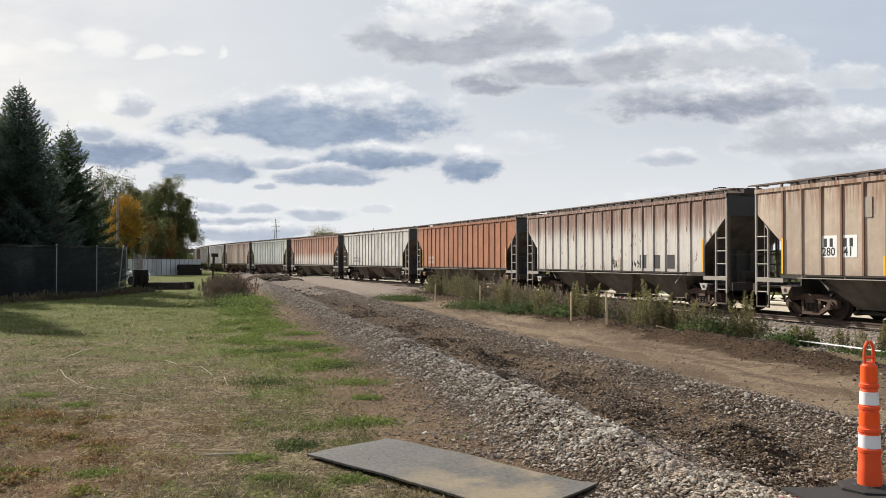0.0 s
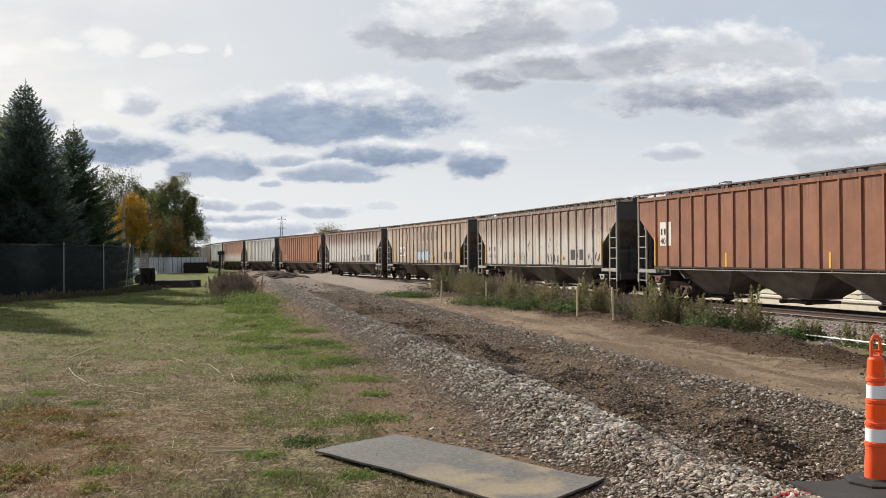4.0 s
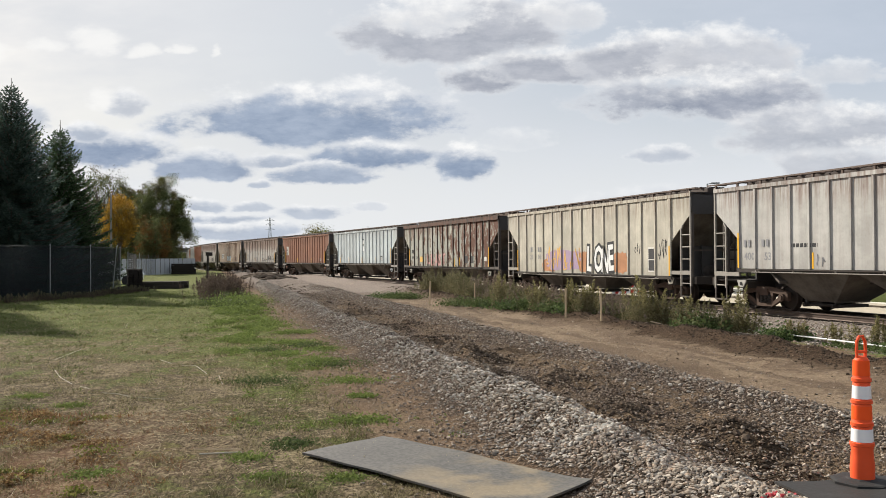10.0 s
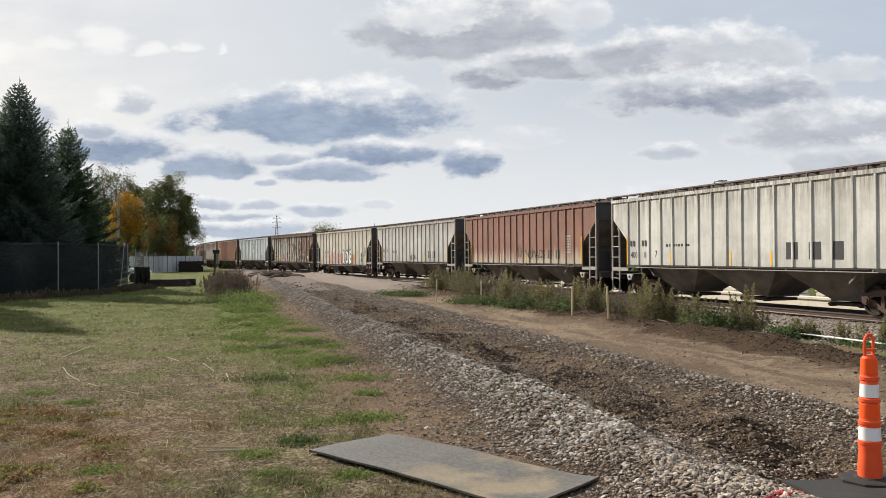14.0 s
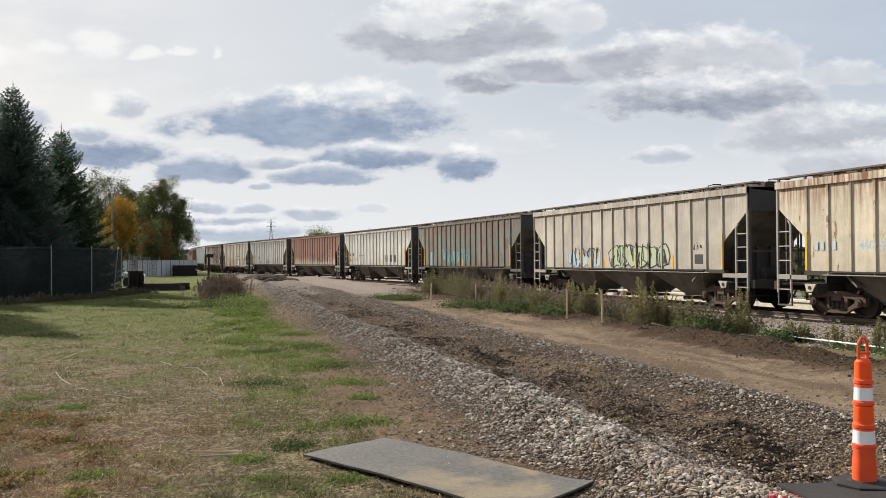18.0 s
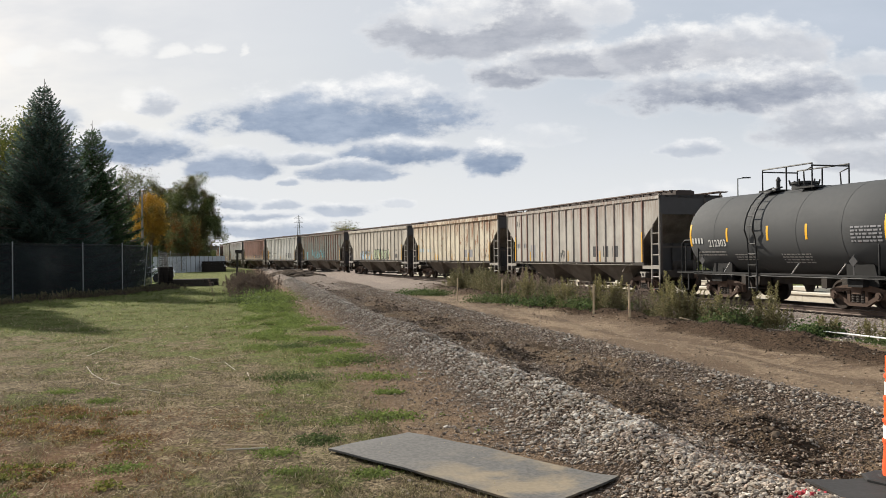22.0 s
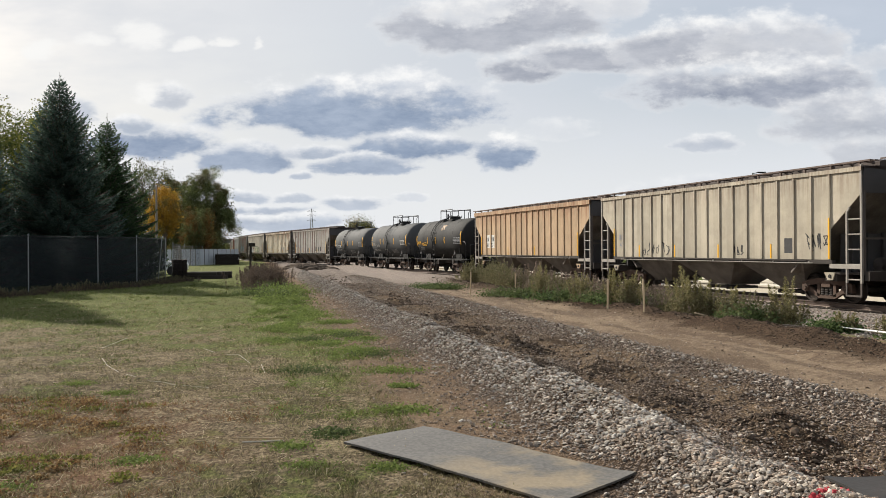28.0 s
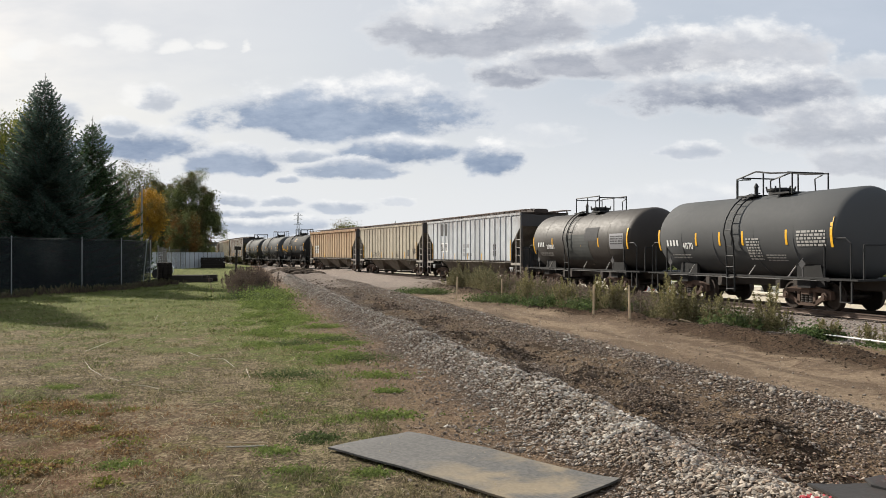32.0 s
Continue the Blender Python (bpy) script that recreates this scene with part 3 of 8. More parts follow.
    along = n.noise(n.scaled(n.comb(w, y, 0.0), (1.0, 0.16, 1.0)), 1.5, 6.0, 0.7)
    tan = n.mix(n.ramp(along, 0.43, 0.55, 0.0, 0.75), tan, n.mix(fine, (0.085, 0.065, 0.047), (0.165, 0.126, 0.09)))
    tan = n.mix(n.ramp(n.noise(p, 32.0, 2.0), 0.62, 0.70, 0.0, 0.6), tan, (0.33, 0.28, 0.23))
    mid = n.mix(n.ramp(along, 0.40, 0.55), gravel, dark)
    mid = n.mix(n.ramp(n.noise(n.scaled(n.comb(w, y, 3.0), (1.0, 0.3, 1.0)), 1.1, 5.0, 0.65), 0.53, 0.62, 0.0, 0.8), mid, (0.042, 0.030, 0.020))
    col = n.mix(n.ramp(w, 3.9, 4.4), col, mid)
    col = n.mix(n.ramp(w, 5.9, 6.4), col, gravel)
    tan = n.mix(n.ramp(n.math("ADD", y, n.math("MULTIPLY", wob, 14.0)), 44.0, 52.0), tan, gravel)
    col = n.mix(n.ramp(w, 6.9, 7.4), col, tan)
    col = n.mix(n.ramp(w, 9.7, 10.2), col, n.mix(n.ramp(fine, 0.3, 0.7), (0.034, 0.024, 0.016), (0.105, 0.074, 0.050)))
    col = n.mix(n.ramp(w, 11.0, 11.8), col, n.mix(n.ramp(patch2, 0.45, 0.55), earth, green))
    stone = n.mix(n.sep(vor.outputs["Color"])[1], (0.14, 0.12, 0.105), (0.34, 0.31, 0.28))
    col = n.mix(n.ramp(w, 12.6, 13.6), col, stone)
    col = n.mix(n.ramp(w, 27.0, 30.0), col, n.mix(patch, (0.06, 0.085, 0.025), (0.11, 0.12, 0.04)))
    off_road = n.math("MULTIPLY", n.ramp(n.math("ADD", y, n.math("MULTIPLY", wob, 14.0)), 46.0, 58.0), n.math("MULTIPLY", n.ramp(w, 2.4, 3.2), n.ramp(w, 24.0, 20.0)))
    col = n.mix(off_road, col, n.mix(n.ramp(fine, 0.3, 0.7), (0.15, 0.128, 0.11), (0.33, 0.292, 0.255)))
    n.put(b.inputs["Base Color"], n.scaled(col, (0.97, 0.92, 0.90)))
    h = n.math("ADD", n.math("MULTIPLY", fine, 0.6), n.math("MULTIPLY", grit, 0.4))
    pebbly = n.math("MULTIPLY", n.ramp(w, 2.0, 3.0), n.ramp(w, 7.4, 6.8))
    h = n.math("ADD", h, n.math("MULTIPLY", n.math("MULTIPLY", pebbly, n.ramp(cells, 0.6, 0.05)), 0.8))
    bump(n, b, h, 1.0, 0.06)
    return mat


def build_ground():
    angles = [radians(a) for a in list(np.arange(-34, 34.01, 0.25)) + list(np.arange(38, 326, 4.0))]
    radii = [2.0]
    while radii[-1] < 3000:
        r = radii[-1]
        radii.append(r * (1.012 if r < 70 else 1.06 if r < 300 else 1.25))
    verts = [(0.0, 0.0, 0.0)]
    for r in radii:
        for a in angles:
            x, y = r * math.sin(a), r * math.cos(a)
            verts.append((x, y, ground_z(x, y)))
    m = len(angles)
    faces = [(0, 1 + (i + 1) % m, 1 + i) for i in range(m)]
    for j in range(len(radii) - 1):
        for i in range(m):
            a, c = 1 + j * m + i, 1 + j * m + (i + 1) % m
            faces.append((a, c, c + m, a + m))
    me = raw("ground", verts, faces, M_GROUND)
    me.shade_smooth()
    return tagged(new("ground", me), "rough grass, bare haul road and gravel beside the railway", "ground", kind="structure")


M_GROUND = ground_material()
build_ground()

POST, END, EAVE, SILL = 7.05, 8.4, 4.18, 1.40


def b_side(sill):
    poly = [(-END, EAVE), (-END, 3.45), (-POST, 2.35), (-POST, sill), (POST, sill), (POST, 2.35), (END, 3.45), (END, EAVE)]
    return Build().prism(poly, 1, -0.015, 0.015)


def b_rib(sill):
    return Build().prism([(-0.040, 0.0), (-0.036, 0.044), (0.036, 0.044), (0.040, 0.0)], 2, sill, EAVE - 0.10)


def b_rib_wide(sill):
    return Build().prism([(-0.085, 0.0), (-0.08, 0.05), (0.08, 0.05), (0.085, 0.0)], 2, sill, EAVE - 0.10)


def b_chord():
    return Build().box(-END, END, -0.05, 0.06, EAVE - 0.09, EAVE + 0.04)


def b_chord_deep():
    return Build().box(-END, END, -0.05, 0.09, EAVE - 0.16, EAVE + 0.06)


def b_sill(sill):
    b = Build().box(-POST - 0.1, POST + 0.1, -0.10, 0.05, sill - 0.13, sill - 0.01)
    return b.box(-POST + 1.0, POST - 1.0, 0.05, 0.115, sill - 0.05, sill - 0.015)


def b_sill_lit_edge(sill):
    """Pale strip on short hangers; its colour stands for the sunlit sill flange."""
    b = Build().box(-POST + 0.7, POST - 0.7, 0.075, 0.10, sill - 0.125, sill - 0.10)
    for i in range(8):
        x = -POST + 0.9 + i * (2 * POST - 1.8) / 7
        b.box(x - 0.015, x + 0.015, 0.05, 0.09, sill - 0.12, sill - 0.05)
    return b


def b_roof():
    prof = [(-1.54, 4.19), (-1.1, 4.24), (-0.42, 4.28), (0.42, 4.28), (1.1, 4.24), (1.54, 4.19), (0.4, 4.10), (-0.4, 4.10)]
    return Build().prism(prof, 0, -END, END)


def b_hatch():
    """Trough hatch on a high coaming, with its locking bars."""
    b = Build().prism([(-0.46, 4.20), (-0.46, 4.43), (-0.30, 4.49), (0.30, 4.49), (0.46, 4.43), (0.46, 4.20)], 0, -1.97, 1.97)
    for k, x in enumerate((-1.6, -0.75, 0.1, 0.95, 1.7)):
        b.box(x - 0.04, x + 0.04, -0.52, 0.52, 4.44, 4.505 + 0.015 * (k % 2))
    return b


def b_walk():
    """Running board on brackets along one edge of the roof."""
    b = Build()
    for y0 in (0.0, 0.17, 0.34):
        b.box(-END - 0.35, END + 0.35, y0, y0 + 0.12, 4.37, 4.39)
    b.box(-END - 0.35, END + 0.35, 0.462, 0.475, 4.345, 4.395)
    for i in range(15):
        x = -END + 0.1 + i * (2 * END - 0.2) / 14
        b.box(x - 0.03, x + 0.03, 0.0, 0.46, 4.34, 4.37)
        b.box(x - 0.035, x + 0.035, 0.40, 0.46, 4.18, 4.37)
    return b


def b_end_wall():
    return Build().box(-0.02, 0.02, -1.50, 1.50, 3.42, EAVE + 0.06)


def b_end_slope():
    return Build().prism([(8.36, 3.47), (8.32, 3.42), (5.15, 0.92), (5.15, 1.0)], 1, -1.48, 1.48)


def b_bulkhead():
    b = Build().box(6.86, 6.92, -0.98, 0.98, 0.95, 2.22)
    for y in (-0.6, 0.0, 0.6):
        b.box(6.92, 7.02, y - 0.03, y + 0.03, 0.95, 2.25)
    return b


def b_deck():
    b = Build().box(6.9, 8.55, -1.4, -0.33, 0.94, 1.0).box(6.9, 8.55, 0.33, 1.4, 0.94, 1.0)
    b.box(8.42, 8.62, -1.48, 1.48, 0.78, 1.06)
    return b.box(6.75, 7.25, -1.45, 1.45, 0.72, 0.96)


def b_centre_sill():
    return Build().box(-8.75, -4.4, -0.33, 0.33, 0.70, 1.02).box(4.4, 8.75, -0.33, 0.33, 0.70, 1.02).box(-4.4, 4.4, -0.2, 0.2, 0.95, 1.15)


def b_bay(kind):
    """One hopper bay: a funnel under the sill. kind: -1, 0, 1 for rear, middle, front."""
    c = 4.25 * kind
    t0, t1 = c - 2.12, c + 2.12
    if kind == 1:
        t1 = 5.75
    if kind == -1:
        t0 = -5.75
    zt, zb, w = SILL - 0.03, 0.36, 0.62
    def ring(x0, x1, y, z):
        return [(x0, -y, z), (x1, -y, z), (x1, y, z), (x0, y, z)]
    v = ring(t0, t1, 1.50, zt) + ring(c - w, c + w, 0.62, zb)
    f = [(0, 1, 2, 3), (7, 6, 5, 4), (0, 4, 5, 1), (1, 5, 6, 2), (2, 6, 7, 3), (3, 7, 4, 0)]
    b = Build().add(v, f)
    for sx in (-1, 1):
        b.box(c + sx * w - 0.04, c + sx * w + 0.04, -0.68, 0.68, zb - 0.02, zb + 0.10)
    return b


def b_gate():
    b = Build().box(-0.72, 0.72, -0.55, 0.55, 0.20, 0.30)
    b.rod((-0.85, 0.6, 0.25), (0.85, 0.6, 0.25), 0.03, 6)
    for x in (-0.6, 0.6):
        b.rod((x, 0.5, 0.25), (x, 0.78, 0.25), 0.07, 8)
    return b


def b_side_ladder():
    """Ladder on the side at the car's front corner."""
    b = Build().box(8.33, 8.40, -0.03, 0.03, 0.70, EAVE + 0.1)
    b.box(7.74, 7.80, -0.03, 0.03, 0.70, 2.85)
    b.add([(7.74, -0.03, 2.85), (7.80, -0.03, 2.85), (7.80, 0.03, 2.85), (7.74, 0.03, 2.85), (7.86, -0.03, 3.02), (7.90, -0.03, 2.98), (7.90, 0.03, 2.98), (7.86, 0.03, 3.02)],
          [(0, 1, 2, 3), (4, 7, 6, 5), (0, 4, 5, 1), (1, 5, 6, 2), (2, 6, 7, 3), (3, 7, 4, 0)])
    for z in (0.80, 1.26, 1.72, 2.18, 2.64):
        b.rod((7.77, 0.0, z), (8.36, 0.0, z), 0.022, 6)
    return b


def b_step():
    b = Build()
    for x in (7.75, 8.35):
        b.box(x - 0.025, x + 0.025, -0.02, 0.02, 0.30, 0.80)
    return b.box(7.73, 8.37, -0.03, 0.03, 0.28, 0.33)


def b_end_ladder():
    b = Build()
    for y in (0.62, 1.08):
        b.box(8.46, 8.51, y - 0.025, y + 0.025, 1.0, EAVE - 0.05)
    for k in range(7):
        b.rod((8.48, 0.62, 1.25 + 0.45 * k), (8.48, 1.08, 1.25 + 0.45 * k), 0.02, 6)
    return b


def b_end_post():
    return Build().box(8.34, 8.42, -0.04, 0.04, 0.95, 3.5)


def b_end_rail():
    return Build().box(8.36, 8.42, -1.5, 1.5, 2.02, 2.08)


def b_corner_bar():
    return Build().box(POST, 8.34, -0.03, 0.03, 1.13, 1.27)


def b_jack_pad():
    return Build().prism([(6.74, 1.0), (7.22, 1.0), (7.13, 0.76), (6.9, 0.76)], 1, -0.02, 0.02)


# Solid disc, coloured black for the darkness inside the pad's hole.
def b_pad_hole():
    return Build().rod((7.0, 0.0, 0.88), (7.0, 0.03, 0.88), 0.06, 14)


def b_coupler():
    b = Build().box(8.7, 9.02, -0.14, 0.14, 0.76, 1.0)
    b.prism([(9.0, -0.17), (9.2, -0.15), (9.24, 0.02), (9.12, 0.05), (9.10, 0.2), (9.0, 0.2)], 2, 0.74, 1.02)
    return b.pipe([(8.75, 0.45, 0.8), (8.95, 0.42, 0.55), (9.15, 0.3, 0.48), (9.22, 0.1, 0.5)], 0.03, 6)


def b_brake_gear():
    b = Build().rod((8.50, -0.55, 2.75), (8.56, -0.55, 2.75), 0.28, 18)
    b.box(8.40, 8.50, -0.72, -0.40, 2.55, 2.95)
    return b.rod((8.46, -0.55, 1.0), (8.46, -0.55, 2.6), 0.03, 6)


def b_reservoir():
    b = Build().lathe([(0.05, -0.55), (0.2, -0.5), (0.22, -0.4), (0.22, 0.4), (0.2, 0.5), (0.05, 0.55)], 1, 14, (-7.9, 0, 1.25))
    return b.box(-8.1, -7.7, 0.2, 0.5, 1.0, 1.1)


def b_frame():
    """Truck side frame: an arched casting with two windows."""
    b = Build()
    b.prism([(-1.12, 0.36), (-1.12, 0.62), (-0.85, 0.70), (-0.4, 0.78), (0.4, 0.78), (0.85, 0.70), (1.12, 0.62), (1.12, 0.36), (0.9, 0.36), (0.82, 0.54), (0.36, 0.60), (-0.36, 0.60), (-0.82, 0.54), (-0.9, 0.36)], 1, -0.07, 0.07)
    b.prism([(-0.9, 0.42), (-0.78, 0.5), (-0.3, 0.24), (0.3, 0.24), (0.78, 0.5), (0.9, 0.42), (0.36, 0.13), (-0.36, 0.13)], 1, -0.06, 0.06)
    for x in (-0.36, 0.36):
        b.box(x - 0.06, x + 0.06, -0.06, 0.06, 0.2, 0.65)
    return b


def b_spring():
    """One coil spring of the nest under the bolster."""
    prof = [(0.06, 0.22)]
    for k in range(4):
        z = 0.235 + 0.075 * k
        prof += [(0.066, z), (0.092, z + 0.025), (0.066, z + 0.05)]
    return Build().lathe(prof + [(0.06, 0.53)], 2, 8)


def b_bearing():
    return Build().rod((0, 0.06, 0.457), (0, 0.15, 0.457), 0.13, 12).rod((0, 0.15, 0.457), (0, 0.19, 0.457), 0.08, 8)


def b_bolster():
    return Build().box(-0.2, 0.2, -1.12, 1.12, 0.5, 0.72).box(-0.55, 0.55, -0.35, 0.35, 0.62, 0.76)


def b_wheelset():
    """Axle with two wheels, about its own centre."""
    b = Build().rod((0, -1.05, 0), (0, 1.05, 0), 0.085, 10)
    for s in (-1, 1):
        prof = [(0.10, 0.85 * s), (0.13, 0.86 * s), (0.16, 0.82 * s), (0.36, 0.80 * s), (0.385, 0.855 * s), (0.45, 0.855 * s), (0.457, 0.78 * s), (0.465, 0.735 * s), (0.485, 0.725 * s), (0.485, 0.695 * s), (0.37, 0.70 * s), (0.16, 0.72 * s), (0.10, 0.70 * s)]
        b.lathe(prof, 1, 28)
    return b


WHEELSETS = []


def add_truck(car, x):
    t = part("truck", shared("bolster", M_RUSTY, b_bolster), car, "", pose(x, 0, 0))
    for s in (-1, 1):
        part("side_frame", shared("side_frame", M_RUSTY, b_frame), t, "", pose(0, 1.02 * s, 0))
        for dx in (-0.19, 0.0, 0.19):
            part("spring", shared("spring", M_UNDER, b_spring), t, "", pose(dx, 1.02 * s, 0))
        for dx in (-0.89, 0.89):
            part("bearing_cap", shared("bearing_cap", M_RUSTY, b_bearing), t, "", pose(dx, 1.02 * s, 0, 0, 0, 0 if s > 0 else 180))
    for end, dx in (("front", 0.89), ("rear", -0.89)):
        w = part("wheelset", shared("wheelset", M_WHEEL, b_wheelset, True), t, "", pose(dx, 0, 0.457))
        WHEELSETS.append((end, w))
    return t


def lifted(car, z):
    """Markings sit higher on cars with a high sill."""
    return z + 0.27 * max(0.0, (car["sill"] - 1.1) / 0.3) * max(0.0, min(1.0, (3.6 - z) / 2.4))


def decal(car, b, material, x, z, name="stencil", label="", y=1.515 + 0.034):
    """A flat marking on the near side of a hopper car; b is drawn with x to the reader's right, z up."""
    return made(name, b, material, car, label, at=pose(x, y, lifted(car, z), 0, 0, 180))


def words(car, text, size, x, z, material, y=1.532, bold=0.004, name="lettering", turn=0):
    return part(name, lettering(text, size, material, bold), car, "", pose(x, y, lifted(car, z), turn, 0, 180))


RIB_HALF, RIB_DEEP = 0.036, 0.044


def clipped(me, x0, x1):
    """The slice of a flat marking between two uprights."""
    bm = bmesh.new()
    bm.from_mesh(me)
    for x, side in ((x0, -1), (x1, 1)):
        bmesh.ops.bisect_plane(bm, geom=bm.verts[:] + bm.edges[:] + bm.faces[:], plane_co=(x, 0, 0), plane_no=(side, 0, 0), clear_outer=True)
    out = bpy.data.meshes.new("graffiti")
    bm.to_mesh(out)
    bm.free()
    for m in me.materials:
        out.materials.append(m)
    return out


def sprayed(car, me, x, z, ribs, wide_every, layer=0):
    """Paint sprayed over panels and ribs alike: one piece on the panels, one on each rib it crosses."""
    dz, dy = lifted(car, z), 0.003 * layer
    part("graffiti", me, car, "", pose(x, 1.534 + dy, dz, 0, 0, 180))
    us = [v.co.x for v in me.vertices]
    for i in range(ribs + 1):
        u = x - (-POST + 2 * POST * i / ribs)
        big = wide_every and i % wide_every == 0
        half, front = (0.08, 1.583) if big else (RIB_HALF, 1.53 + RIB_DEEP + 0.003)
        if max(us) > u - half and min(us) < u + half:
            part("graffiti", clipped(me, u - half, u + half), car, "", pose(x, front + dy, dz, 0, 0, 180))


def fat_letters(word, size, x_step, mat, bold, seed=0, narrow=1.0):
    """Letters for a sprayed piece, crowded together and set at changing heights."""
    q = random.Random(seed)
    out = []
    for k, ch in enumerate(word):
        me = lettering(ch, size * q.uniform(0.95, 1.08), mat, bold).copy()
        me.transform(Matrix.Diagonal((narrow, 1, 1, 1)))
        me.transform(pose(k * x_step, 0, q.uniform(-0.05, 0.05), 0, q.uniform(-6, 6), 0))
        out.append(me)
    return out


def bars(car, x, z, rows, width, material, height=0.06, gap=0.05, seed=1, y=1.532, name="stencil_block"):
    """Small illegible stencilling: rows of short bars."""
    r = random.Random(seed)
    b = Build()
    for k in range(rows):
        u = 0.0
        while u < width:
            w = r.uniform(0.06, 0.2)
            b.box(u, min(width, u + w), -0.002, 0.002, -k * (height + gap), -k * (height + gap) + height)
            u += w + r.uniform(0.03, 0.07)
    return made(name, b, material, car, at=pose(x, y, lifted(car, z), 0, 0, 180))


def plate(car, x, z, w, h, material, name="data_plate", y=1.532):
    return made(name, Build().box(0, w, -0.003, 0.003, 0, h), material, car, at=pose(x, y, lifted(car, z), 0, 0, 180))


def scrawl(car, x, z, w, h, letters, material, seed, thick=0.035, y=1.534, name="graffiti"):
    """Sprayed handwriting on the near side of a car."""
    return made(name, strokes(w, h, letters, seed, thick), material, car, at=pose(x, y, lifted(car, z), 0, 0, 180))


def strokes(w, h, letters, seed, thick):
    """Looping ribbon strokes, no letters that can be read."""
    r = random.Random(seed)
    b = Build()
    for i in range(letters):
        u0 = w * i / letters
        step = w / letters
        pts = []
        for k in range(7):
            pts.append((u0 + step * (0.1 + 0.8 * r.random()), h * r.random()))
        for (x0, z0), (x1, z1) in zip(pts, pts[1:]):
            d = Vector((x1 - x0, z1 - z0))
            if d.length < 1e-3:
                continue
            nrm = Vector((-d.y, d.x)).normalized() * thick / 2
            b.prism([(x0 + nrm.x, z0 + nrm.y), (x1 + nrm.x, z1 + nrm.y), (x1 - nrm.x, z1 - nrm.y), (x0 - nrm.x, z0 - nrm.y)], 1, -0.002 - 0.0002 * i, 0.002)
    return b


def rough_patch(w, h, seed):
    """A sprayed or rusted patch with a ragged outline."""
    q = random.Random(seed)
    pts = []
    for k in range(36):
        t = 2 * math.pi * k / 36
        s = 1 / max(abs(math.cos(t)), abs(math.sin(t))) ** 0.7 * q.uniform(0.82, 1.06)
        pts.append((w / 2 + w / 2 * s * math.cos(t), h / 2 + h / 2 * s * math.sin(t)))
    return Build().prism(pts, 1, -0.001, 0.001)


def blob_letters(car, x, z, w, h, count, fill, line, seed, name="graffiti"):
    """Fat sprayed shapes side by side, each filled and outlined."""
    r = random.Random(seed)
    a, c = Build(), Build()
    for i in range(count):
        u, s = w * (i + 0.5) / count, w / count * 0.62
        pts = []
        for k in range(11):
            t = 2 * math.pi * k / 11
            q = r.uniform(0.72, 1.1)
            pts.append((s * q * math.cos(t), h / 2 * q * max(-0.92, min(0.92, 1.25 * math.sin(t)))))
        a.prism([(u + px, h / 2 + pz) for px, pz in pts], 1, -0.002, 0.0012 + 0.0002 * (i % 3))
        c.prism([(u + px * 1.16, h / 2 + pz * 1.12) for px, pz in pts], 1, -0.002, -0.0005)
        for k in range(2):
            px, pz = r.uniform(-0.4, 0.4) * s, r.uniform(-0.25, 0.25) * h
            c.box(u + px - 0.03, u + px + 0.03, -0.002, 0.004, h / 2 + pz - 0.14 * h, h / 2 + pz + 0.14 * h)
    # turned by half a circle, the reader's side of these solids is -y
    o1 = made(name, c, line, car, at=pose(x, 1.534, lifted(car, z), 0, 0, 180))
    o2 = made(name, a, fill, car, at=pose(x, 1.537, lifted(car, z), 0, 0, 180))
    return o1, o2


